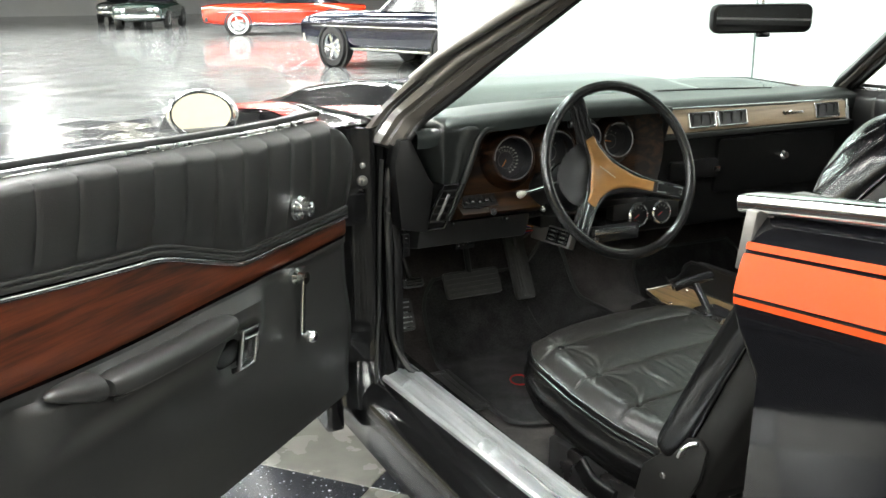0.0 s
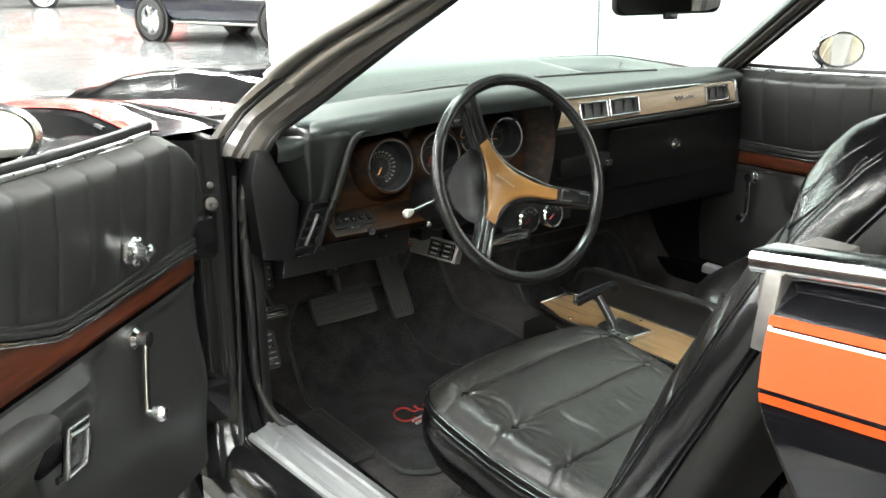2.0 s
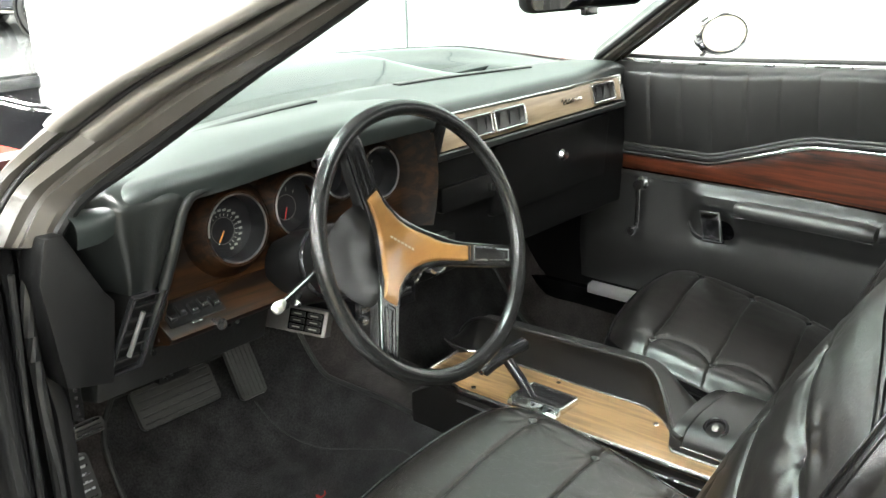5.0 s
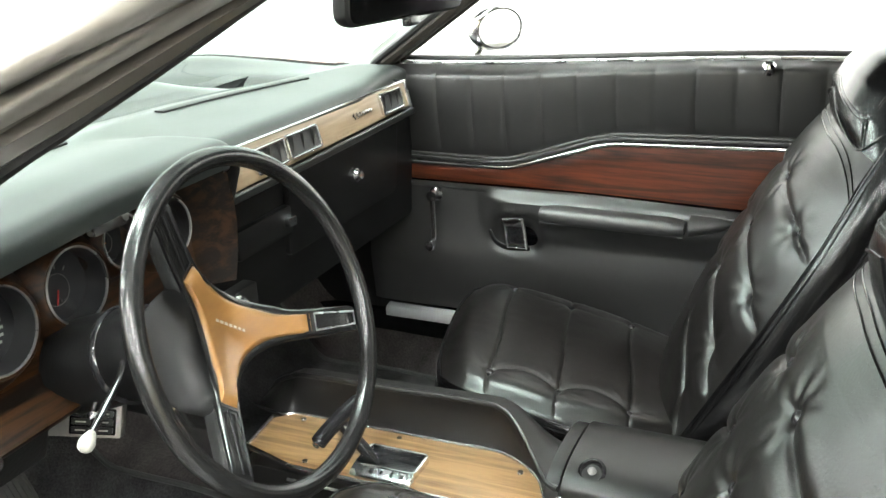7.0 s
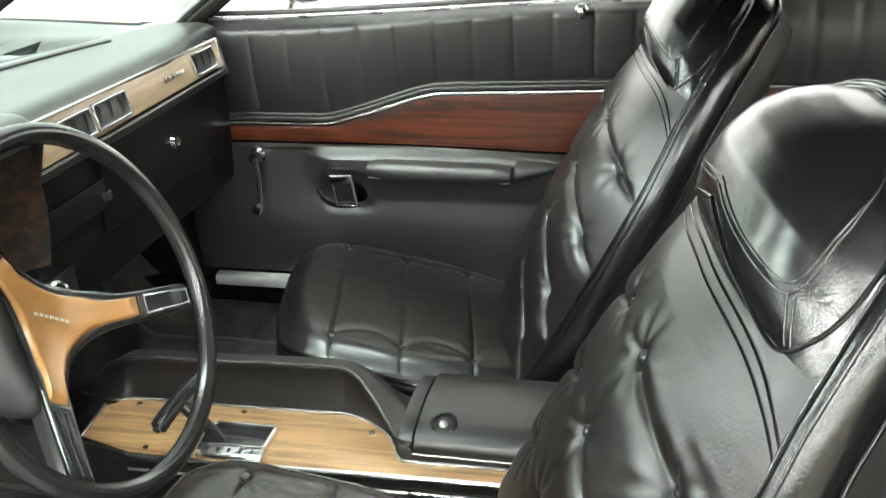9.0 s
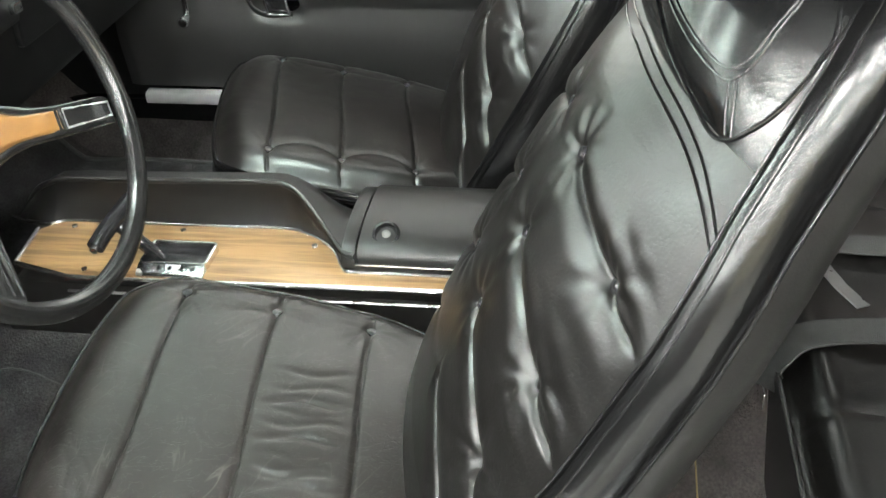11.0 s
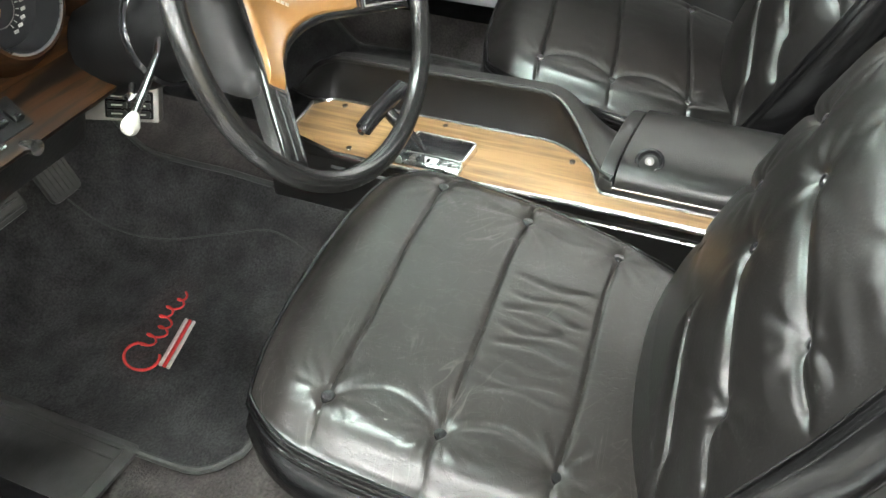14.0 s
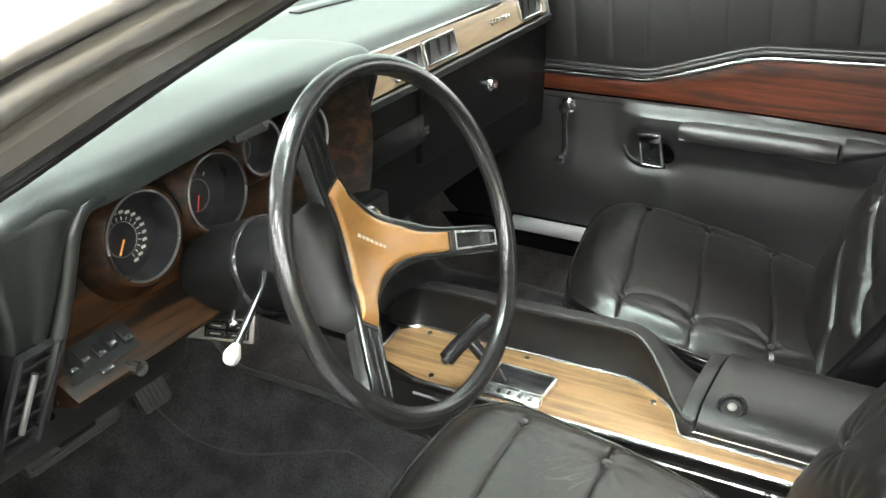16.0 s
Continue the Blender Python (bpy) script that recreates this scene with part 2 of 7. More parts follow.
M_ORANGE = material("orange_stripe_vinyl", (0.36, 0.036, 0.004), 0.5, grain=0.06, scale=60, spec=0.12)
M_RED = material("red_stripe", (0.52, 0.032, 0.020), 0.2, coat=0.3, grain=0.1, scale=30)
M_WOOD_DOOR = wood("walnut_door_veneer", (0.090, 0.022, 0.0085), (0.010, 0.004, 0.0025), 0.34, 34, (1, 0.06, 1), 0.2, 7, (0.34, 0.64))
M_WOOD_CONSOLE = wood("blond_teak_veneer", (0.26, 0.165, 0.078), (0.095, 0.050, 0.018), 0.36, 62, (1, 0.05, 1), 0.2, 5, (0.34, 0.64))
M_WOOD_DASH = wood("burr_dash_veneer", (0.022, 0.0088, 0.0026), (0.0022, 0.0012, 0.0008), 0.45, 34, (0.08, 1, 1), 0.0, 9, (0.40, 0.62))
M_WOOD_DASH.node_tree.nodes["Principled BSDF"].inputs["Specular IOR Level"].default_value = 0.18
M_WOOD_STRIP = wood("pale_dash_veneer", (0.24, 0.185, 0.12), (0.11, 0.075, 0.043), 0.36, 34, (0.07, 1, 1), 0.2, 5)
M_WOOD_WHEEL = wood("honey_wheel_inlay", (0.235, 0.122, 0.038), (0.165, 0.078, 0.022), 0.3, 22, (0.3, 1, 1), 0.4, 3)
M_DIAL = material("dial_black", (0.008, 0.008, 0.009), 0.35, grain=0.2, scale=50)
M_MARK = material("dial_white", (0.28, 0.28, 0.25), 0.5)
M_BADGE = material("silver_print", (0.28, 0.26, 0.22), 0.45)
M_NEEDLE = material("dial_needle_orange", (0.7, 0.25, 0.05), 0.5)
M_WIRE_BLUE = material("blue_wire", (0.02, 0.05, 0.30), 0.4)
M_REDPRINT = material("red_embroidery", (0.55, 0.03, 0.025), 0.8, grain=0.3, scale=300)
M_GREYPRINT = material("grey_embroidery", (0.5, 0.48, 0.46), 0.8, grain=0.3, scale=300)
M_GLASS = glass("windshield_glass", (0.62, 0.73, 0.70))
M_LENS = glass("gauge_lens", (0.97, 0.97, 0.97), 0.02)
M_MIRROR = material("mirror_silver", (0.9, 0.9, 0.88), 0.02, 1.0)
M_WALL = material("white_wall_paint", (0.86, 0.87, 0.86), 0.6, grain=0.05, scale=8, bump=0.05, bump_scale=80)
M_CREAM = material("cream_wall_paint", (0.58, 0.52, 0.38), 0.6, grain=0.08, scale=6)
M_CEIL = material("grey_ceiling", (0.055, 0.055, 0.056), 0.7, grain=0.08, scale=6)
M_FLOOR = material("polished_concrete", (0.26, 0.27, 0.27), 0.18, grain=0.3, scale=3, rough_var=0.08, wear_scale=1.5, coat=0.3)
M_TILE_L = material("grey_floor_tile", (0.215, 0.21, 0.19), 0.26, grain=0.35, scale=14, rough_var=0.06, wear_scale=8)
M_TYRE = material("tyre_rubber", (0.02, 0.02, 0.02), 0.6, grain=0.3, scale=80)
M_WHITEWALL = material("whitewall", (0.7, 0.7, 0.68), 0.5)
M_BLUE = material("midnight_blue_paint", (0.004, 0.0045, 0.016), 0.12, coat=0.4)
M_REDPAINT = material("red_car_paint", (0.62, 0.035, 0.012), 0.12, coat=1.0)
M_GREENPAINT = material("dark_green_paint", (0.012, 0.03, 0.022), 0.12, coat=1.0)
M_LAMP = lamp_material("fluorescent_diffuser", (0.975, 1.0, 0.95), 100.0)


def terrazzo(name):
    m = material(name, (0.03, 0.03, 0.034), 0.2, rough_var=0.05)
    nt = m.node_tree
    n, l = nt.nodes, nt.links
    b = n["Principled BSDF"]
    tc = n.new("ShaderNodeTexCoord")
    v = n.new("ShaderNodeTexVoronoi")
    v.inputs["Scale"].default_value = 75
    l.new(tc.outputs["Object"], v.inputs["Vector"])
    no = n.new("ShaderNodeTexNoise")
    no.inputs["Scale"].default_value = 40
    l.new(tc.outputs["Object"], no.inputs["Vector"])
    s = n.new("ShaderNodeMath")
    s.operation = "MULTIPLY_ADD"
    s.inputs[1].default_value = 0.5
    l.new(no.outputs[0], s.inputs[0])
    l.new(v.outputs["Distance"], s.inputs[2])
    r = n.new("ShaderNodeMapRange")
    r.inputs[1].default_value, r.inputs[2].default_value = 0.37, 0.44
    r.inputs[3].default_value, r.inputs[4].default_value = 1, 0
    l.new(s.outputs[0], r.inputs[0])
    mix = n.new("ShaderNodeMix")
    mix.data_type = "RGBA"
    mix.inputs[6].default_value = (0.028, 0.029, 0.034, 1)
    mix.inputs[7].default_value = (0.42, 0.43, 0.45, 1)
    l.new(r.outputs[0], mix.inputs[0])
    l.new(mix.outputs[2], b.inputs["Base Color"])
    return m


M_TILE_D = terrazzo("speckled_black_tile")


# ---- building helpers ----
LOCAL = set()
V = Vector


def thing(name, m, label, category, group="", local=False, kind=""):
    """An empty at the base of a thing; its parts are built in world places, or in its own when local."""
    ob = new(name)
    ob.empty_display_size = 0.05
    ob.matrix_basis = m
    if local:
        LOCAL.add(ob.name)
    return tagged(ob, label, category, group, kind)


def part(name, bm, mat, parent=None, label="", smooth=True, angle=None):
    me = bpy.data.meshes.new(name)
    bmesh.ops.recalc_face_normals(bm, faces=bm.faces)
    if smooth:
        for f in bm.faces:
            f.smooth = True
        lim = radians(angle or 38)
        for e in bm.edges:
            if len(e.link_faces) == 2 and e.calc_face_angle(0) > lim:
                e.smooth = False
    bm.to_mesh(me)
    bm.free()
    me.materials.append(mat)
    ob = new(name, me)
    if parent is not None:
        ob.parent = parent
        if parent.parent is None and parent.type == "EMPTY" and parent.name not in LOCAL:
            ob.matrix_parent_inverse = parent.matrix_basis.inverted()
    if label:
        ob["label"] = label
    return ob


def grid(f, nu, nv, loop=False, bm=None, flip=False):
    """A sheet of points f(u, v), u and v from 0 to 1; loop closes it along u."""
    bm = bm or bmesh.new()
    rows = [[bm.verts.new(f(i / nu, j / nv)) for i in range(nu if loop else nu + 1)] for j in range(nv + 1)]
    for j in range(nv):
        for i in range(nu):
            k = (i + 1) % nu if loop else i + 1
            q = [rows[j][i], rows[j][k], rows[j + 1][k], rows[j + 1][i]]
            bm.faces.new(q[::-1] if flip else q)
    return bm, rows


def cap(bm, ring, inner=0.0):
    try:
        bm.faces.new(ring)
    except ValueError:
        pass


def smooth_path(pts, n):
    """Catmull-Rom points through pts."""
    pts = [V(p) for p in pts]
    out = []
    P = [pts[0] * 2 - pts[1]] + pts + [pts[-1] * 2 - pts[-2]]
    for i in range(1, len(P) - 2):
        for k in range(n):
            t = k / n
            a, b, c, d = P[i - 1], P[i], P[i + 1], P[i + 2]
            out.append(0.5 * ((2 * b) + (c - a) * t + (2 * a - 5 * b + 4 * c - d) * t * t + (3 * b - a - 3 * c + d) * t ** 3))
    out.append(pts[-1])
    return out


def sweep(path, profile, up=(0, 0, 1), closed=False, ends=True, scale=None, bm=None):
    """Carries a flat profile of (side, up) pairs along a path."""
    bm = bm or bmesh.new()
    path = [V(p) for p in path]
    up = V(up)
    rings = []
    n = len(path)
    for i, p in enumerate(path):
        a = path[(i - 1) % n] if closed or i else p
        b = path[(i + 1) % n] if closed or i < n - 1 else p
        d = (b - a).normalized()
        side = d.cross(up)
        side = side.normalized() if side.length > 1e-6 else V((1, 0, 0))
        u = side.cross(d)
        k = scale(i / max(1, n - 1)) if scale else 1
        rings.append([bm.verts.new(p + side * (x * k) + u * (y * k)) for x, y in profile])
    m = len(profile)
    for i in range(n if closed else n - 1):
        r, s = rings[i], rings[(i + 1) % n]
        for j in range(m):
            bm.faces.new((r[j], r[(j + 1) % m], s[(j + 1) % m], s[j]))
    if ends and not closed:
        cap(bm, rings[0])
        cap(bm, rings[-1])
    return bm


def disc(r, n=10):
    return [(r * math.cos(2 * math.pi * i / n), r * math.sin(2 * math.pi * i / n)) for i in range(n)]


def rrect(w, h, r, n=3):
    """Rounded rectangle outline, centred."""
    out = []
    for cx, cy, a in ((w / 2 - r, h / 2 - r, 0), (-w / 2 + r, h / 2 - r, 90), (-w / 2 + r, -h / 2 + r, 180), (w / 2 - r, -h / 2 + r, 270)):
        for k in range(n + 1):
            t = radians(a + 90 * k / n)
            out.append((cx + r * math.cos(t), cy + r * math.sin(t)))
    return out


def tube(path, r, n=10, closed=False, up=(0.01, 0.02, 1), bm=None):
    return sweep(path, disc(r, n), up, closed, bm=bm)


def prism(poly, to, d0, d1, bevel=0.0, seg=2, bm=None):
    """A polygon drawn from depth d0 to d1; to(a, b, d) gives the place."""
    own = bm is None
    bm = bm or bmesh.new()
    lo = [bm.verts.new(to(a, b, d0)) for a, b in poly]
    hi = [bm.verts.new(to(a, b, d1)) for a, b in poly]
    n = len(poly)
    f1 = bm.faces.new(lo[::-1])
    f2 = bm.faces.new(hi)
    for i in range(n):
        bm.faces.new((lo[i], lo[(i + 1) % n], hi[(i + 1) % n], hi[i]))
    if bevel and own:
        bmesh.ops.recalc_face_normals(bm, faces=bm.faces)
        bmesh.ops.bevel(bm, geom=[e for e in bm.edges if e.calc_face_angle(0) > radians(35)], offset=bevel, segments=seg, profile=0.6, affect="EDGES", clamp_overlap=True)
    return bm


def box(lo, hi, bevel=0.0, seg=2):
    (x0, y0, z0), (x1, y1, z1) = lo, hi
    return prism([(x0, y0), (x1, y0), (x1, y1), (x0, y1)], lambda a, b, d: (a, b, d), z0, z1, bevel, seg)


def lathe(profile, m, n=28, bm=None):
    """A profile of (radius, height) turned about the z axis of the pose m."""
    bm = bm or bmesh.new()
    rings = []
    for r, h in profile:
        if r < 1e-6:
            rings.append([bm.verts.new(m @ V((0, 0, h)))])
        else:
            rings.append([bm.verts.new(m @ V((r * math.cos(2 * math.pi * i / n), r * math.sin(2 * math.pi * i / n), h))) for i in range(n)])
    for a, b in zip(rings, rings[1:]):
        for i in range(n):
            k = (i + 1) % n
            if len(a) == 1 and len(b) > 1:
                bm.faces.new((a[0], b[k], b[i]))
            elif len(b) == 1 and len(a) > 1:
                bm.faces.new((a[i], a[k], b[0]))
            elif len(a) > 1:
                bm.faces.new((a[i], a[k], b[k], b[i]))
    return bm


def facing(p, axis, roll=0):
    """A pose at p whose z axis points along axis."""
    return Matrix.Translation(p) @ V(axis).to_track_quat("Z", "Y").to_matrix().to_4x4() @ pose(0, 0, 0, 0, 0, roll)


def lerp(a, b, t):
    return a + (b - a) * t


def step(a, b, x):
    t = min(1, max(0, (x - a) / (b - a)))
    return t * t * (3 - 2 * t)


def table(rows, x):
    """Straight-line look-up in rows of (x, value)."""
    if x <= rows[0][0]:
        return rows[0][1]
    for (a, p), (b, q) in zip(rows, rows[1:]):
        if x <= b:
            return p + (q - p) * (x - a) / (b - a)
    return rows[-1][1]


# ---- the showroom ----
def slab(name, lo, hi, mat, label, category, bevel=0.0):
    return tagged(part(name, box(lo, hi, bevel), mat, None, label, smooth=False), label, category, kind="structure")


slab("floor", (-20, -14, -0.2), (34, 62, -0.012), M_FLOOR, "polished pale grey concrete showroom floor", "floor")
slab("wall_east", (3.0, -14, -0.02), (3.2, 8.5, 5.2), M_WALL, "white painted partition wall beside the car", "wall")
slab("wall_seam", (2.992, 3.55, 0), (2.999, 3.56, 5.2), material("seam_grey", (0.22, 0.24, 0.24), 0.6), "thin grey joint in the white wall", "wall joint")
slab("wall_north", (-20, 61.8, -0.02), (34, 62, 5.2), M_WALL, "distant white showroom wall", "wall")
slab("wall_west", (-20.2, -14, -0.02), (-20, 62, 5.2), M_CREAM, "cream side wall of the showroom", "wall")
slab("wall_south", (-20, -14.2, -0.02), (34, -14, 5.2), M_CREAM, "cream back wall of the showroom", "wall")
slab("wall_far_east", (34, -14, -0.02), (34.2, 62, 5.2), M_WALL, "white far side wall of the showroom", "wall")
slab("ceiling", (-20, -14, 5.2), (34, 62, 5.4), M_CEIL, "dark grey showroom ceiling", "ceiling")

for ix in range(-3, 3):
    for iy in range(-3, 10):
        if ix > 0 and iy < 3:
            continue
        x, y = ix * 4.6 - 0.6, iy * 3.6 + 0.6
        lt = thing("ceiling_light", pose(x, y, 5.2), "long white fluorescent ceiling light", "ceiling light", "ceiling lights")
        part("diffuser", box((x - 0.19, y - 1.2, 5.10), (x + 0.19, y + 1.2, 5.13)), M_LAMP, lt, "glowing white diffuser", smooth=False)
        part("frame", box((x - 0.22, y - 1.24, 5.13), (x + 0.22, y + 1.24, 5.199)), M_CEIL, lt, smooth=False)

# chequered display floor, laid diagonally
chequer = tagged(part("tile_bed", box((-7.5, -6.0, -0.012), (2.99, 9.0, -0.004)), M_RUBBER, None, smooth=False), "dark bedding under the chequered display floor", "floor", kind="structure")
TILE, A0 = 0.5, radians(42.3)
EX, EY = V((math.cos(A0), math.sin(A0), 0)) , V((-math.sin(A0), math.cos(A0), 0))
ORIGIN = V((-0.808, 0.719, 0))


def tile_mesh(name, mat):
    g = TILE / 2 - 0.0012
    bm = prism([(-g, -g), (g, -g), (g, g), (-g, g)], lambda a, b, d: (a, b, d), -0.004, 0.0, 0.0008, 1)
    me = bpy.data.meshes.new(name)
    bm.to_mesh(me)
    bm.free()
    me.materials.append(mat)
    return me


TILES = (tile_mesh("tile_grey", M_TILE_L), tile_mesh("tile_black", M_TILE_D))
rest = {0: bmesh.new(), 1: bmesh.new()}
for i in range(-26, 26):
    for j in range(-26, 26):
        c = ORIGIN + EX * ((i + 0.5) * TILE) + EY * ((j + 0.5) * TILE)
        if not (-7.0 < c.x < 2.6 and -5.5 < c.y < 8.6):
            continue
        k = (i + j) % 2
        if -2.6 < c.x < -0.2 and -1.5 < c.y < 2.5:
            t = new("tile", TILES[k])
            t.matrix_basis = Matrix.Translation(c) @ Matrix.Rotation(A0, 4, "Z")
            t.parent = chequer
        else:
            g = TILE / 2 - 0.0012
            rest[k].faces.new([rest[k].verts.new(c + EX * (g * a) + EY * (g * b)) for a, b in ((-1, -1), (1, -1), (1, 1), (-1, 1))])
tagged(part("far_tiles", rest[0], M_TILE_L, chequer, "grey floor tiles further off", smooth=False), kind="stuff")
tagged(part("far_dark_tiles", rest[1], M_TILE_D, chequer, "speckled black floor tiles further off", smooth=False), kind="stuff")


# ---- other cars in the hall ----
def parked_car(at, heading, paint, label, whitewall=False, length=4.9, tall=1.36):
    """A classic coupe seen from afar: shell, glasshouse, four wheels, bumpers and lamps."""
    m = pose(*at, 0, 0, heading)
    car = thing("parked_car", m, label, "car", local=True)
    L, W = length, 0.93

    def shell(u, v):
        y = lerp(-L / 2, L / 2, v)
        e = abs(2 * v - 1)
        w = W * (1 - 0.10 * e ** 4)
        a = u * math.pi * 2
        c, s = math.cos(a), math.sin(a)
        top = table([(-L / 2, 0.86), (-1.0, 0.97), (0.6, 0.95), (L / 2 - 0.2, 0.90), (L / 2, 0.84)], y)
        low = 0.24 + 0.10 * e ** 6
        k = lambda q, p: math.copysign(abs(q) ** p, q)
        return V((w * k(c, 0.45), y + 0.03 * s * (1 if v > 0.5 else -1), (top + low) / 2 + (top - low) / 2 * k(s, 0.5)))
    bm, rows = grid(shell, 40, 30, loop=True)
    cap(bm, rows[0])
    cap(bm, rows[-1][::-1])
    body = part("body", bm, paint, car)

    def cabin(u, v):
        z = lerp(0.92, tall, v)
        a = u * math.pi * 2
        c, s = math.cos(a), math.sin(a)
        k = lambda q, p: math.copysign(abs(q) ** p, q)
        hw, f, b = lerp(0.80, 0.58, v), lerp(0.75, 0.05, v), lerp(-1.75, -0.95, v)
        return V((hw * k(c, 0.5), (f + b) / 2 + (f - b) / 2 * k(s, 0.6), z))
    bm, rows = grid(cabin, 36, 8, loop=True)
    cap(bm, rows[-1])
    part("glasshouse", bm, M_GLOSS, car, "dark tinted glass cabin")
    part("roof", box((-0.56, -0.98, tall - 0.02), (0.56, 0.08, tall + 0.025), 0.02), paint, car)
    for sx in (-1, 1):
        part("rocker_trim", box((sx * 0.90 - 0.012, -1.15, 0.30), (sx * 0.90 + 0.012, 1.15, 0.335), 0.004), M_CHROME, car)
        part("side_trim", box((sx * 0.932 - 0.006, -2.0, 0.66), (sx * 0.932 + 0.006, 2.0, 0.685), 0.003), M_CHROME, car)
        for y in (-1.42, 1.42):
            m2 = pose(sx * 0.86, y, 0.335, 0, 90 * sx, 0)
            part("wheel_arch", lathe([(0.40, -0.02), (0.415, 0.075), (0.37, 0.076), (0.36, 0.0), (0, 0.0)], m2, 32), M_RUBBER, car)
            w = part("wheel", lathe([(0.2, -0.12), (0.32, -0.12), (0.335, -0.08), (0.335, 0.06), (0.32, 0.095), (0.24, 0.105), (0.22, 0.09)], m2, 36), M_TYRE, car, "black tyre on a bright rim")
            if whitewall:
                part("whitewall", lathe([(0.31, 0.099), (0.25, 0.109), (0.24, 0.106)], m2, 36), M_WHITEWALL, w, "white tyre band")
            part("rim", lathe([(0.245, 0.10), (0.235, 0.07), (0.2, 0.03), (0.06, 0.05), (0.055, 0.09), (0, 0.10)], m2, 30), M_CHROME, w, "chrome rim")
            for q in range(5):
                a = 2 * math.pi * q / 5
                part("spoke", box((-0.028, 0.04, 0.03), (0.028, 0.215, 0.085), 0.01), M_CHROME, w).matrix_basis = m2 @ Matrix.Rotation(a, 4, "Z")
    for y in (L / 2, -L / 2):
        s = 1 if y > 0 else -1
        part("bumper", sweep(smooth_path([(-0.86, y - 0.12 * s, 0.47), (-0.6, y + 0.05 * s, 0.47), (0, y + 0.08 * s, 0.47), (0.6, y + 0.05 * s, 0.47), (0.86, y - 0.12 * s, 0.47)], 6), rrect(0.06, 0.13, 0.025)), M_CHROME, car)
        for x in (-0.68, -0.48, 0.48, 0.68):
            part("headlight" if s > 0 else "tail_light", lathe([(0.085, 0), (0.085, 0.03), (0.06, 0.045), (0, 0.05)], facing((x, y - 0.015 * s, 0.68), (0, s, 0))), M_CHROME if s > 0 else M_REDPAINT, car)
    part("grille", box((-0.36, L / 2 - 0.02, 0.58), (0.36, L / 2 + 0.02, 0.76), 0.01), M_GLOSS, car)
    return car


parked_car((5.06, 13.26, 0), 18.4, M_BLUE, "midnight blue muscle coupe with polished five-spoke wheels", tall=1.4)
parked_car((6.93, 28.4, 0), 76.7, M_REDPAINT, "red classic car with whitewall tyres and chrome bumper", True)
parked_car((4.1, 36.3, 0), 160, M_GREENPAINT, "dark green classic car parked far across the hall")
parked_car((4.25, 45.0, 0), 165, M_GLOSS, "black classic car parked far across the hall")

# ---- the coupe's body ----
coupe = thing("coupe", pose(0, 0, 0), "black two-door muscle coupe with orange side stripes, driver's door open", "car")

# floor pan: footwells, tunnel, toe board
def pan(u, v):
    x, y = lerp(-0.765, 0.765, u), lerp(-1.30, 1.12, v)
    z = 0.215 + 0.0 * x
    z += 0.15 * math.exp(-(x / 0.15) ** 4)
    z += 0.30 * step(0.86, 1.12, y)
    z += 0.15 * step(-0.62, -0.75, y)
    z += 0.13 * step(0.665, 0.725, abs(x))
    z += 0.004 * noise.noise(V((x * 9, y * 9, 0)))
    return V((x, y, z))


bm, _ = grid(pan, 60, 80)
part("carpet", bm, M_CARPET, coupe, "black loop-pile carpet on the floor pan")
part("underbody", box((-0.74, -1.3, 0.17), (0.74, 1.1, 0.2)), M_RUBBER, coupe, smooth=False)

# sills with scuffed plates
for sx in (-1, 1):
    yf = 1.12
    poly = [(0.70, 0.22), (0.875, 0.20), (0.885, 0.29), (0.875, 0.325), (0.855, 0.342), (0.835, 0.352), (0.735, 0.352), (0.70, 0.345)]
    part("sill", prism(poly, lambda a, b, d: (a * sx, d, b + 0.012 * (0.6 - d)), -1.0, yf), M_JAMB, coupe, "black painted door sill")


def sill_plate(sx, x_in0, x_in1, x_out0, x_out1, z0, z1, y0, y1):
    """A ribbed tread plate with rounded lips; y0 is its front end."""
    ribs = [(0.0, -0.012), (0.02, 0.002), (0.16, 0.004), (0.2, 0.0), (0.35, 0.0), (0.38, 0.005), (0.44, 0.005), (0.47, 0.0), (0.8, 0.0), (0.86, 0.005), (0.96, 0.003), (1.0, -0.014)]

    def f(u, v):
        k = u * (len(ribs) - 1)
        i = min(int(k), len(ribs) - 2)
        a = lerp(ribs[i][0], ribs[i + 1][0], k - i)
        h = lerp(ribs[i][1], ribs[i + 1][1], k - i)
        y = lerp(y0, y1, v)
        x = lerp(lerp(x_in0, x_out0, a), lerp(x_in1, x_out1, a), v)
        emboss = 0.0
        for c in (0.07, 0.40, 0.44, 0.86):
            emboss += 0.007 * math.exp(-((v - c - 0.03 * (a - 0.6)) / 0.008) ** 2) * math.exp(-((a - 0.6) / 0.17) ** 4)
        return V((x * 1.0, y - 0.05 * a * (1 - v), lerp(z0, z1, v) + h + 0.004 + emboss))
    bm, _ = grid(f, (len(ribs) - 1) * 3, 260)
    part("sill_plate", bm, M_ALU, coupe, "scuffed bare aluminium sill plate with embossed ribs")


sill_plate(-1, -0.728, -0.690, -0.826, -0.77, 0.352, 0.362, 0.622, -0.45)
part("sill_plate", prism([(0.664, 0.367), (0.668, 0.373), (0.688, 0.376), (0.692, 0.370), (0.692, 0.35), (0.664, 0.35)], lambda a, b, d: (a, d, b), -0.45, 0.722, 0.002), M_BRIGHT, coupe, "bright passenger sill plate")

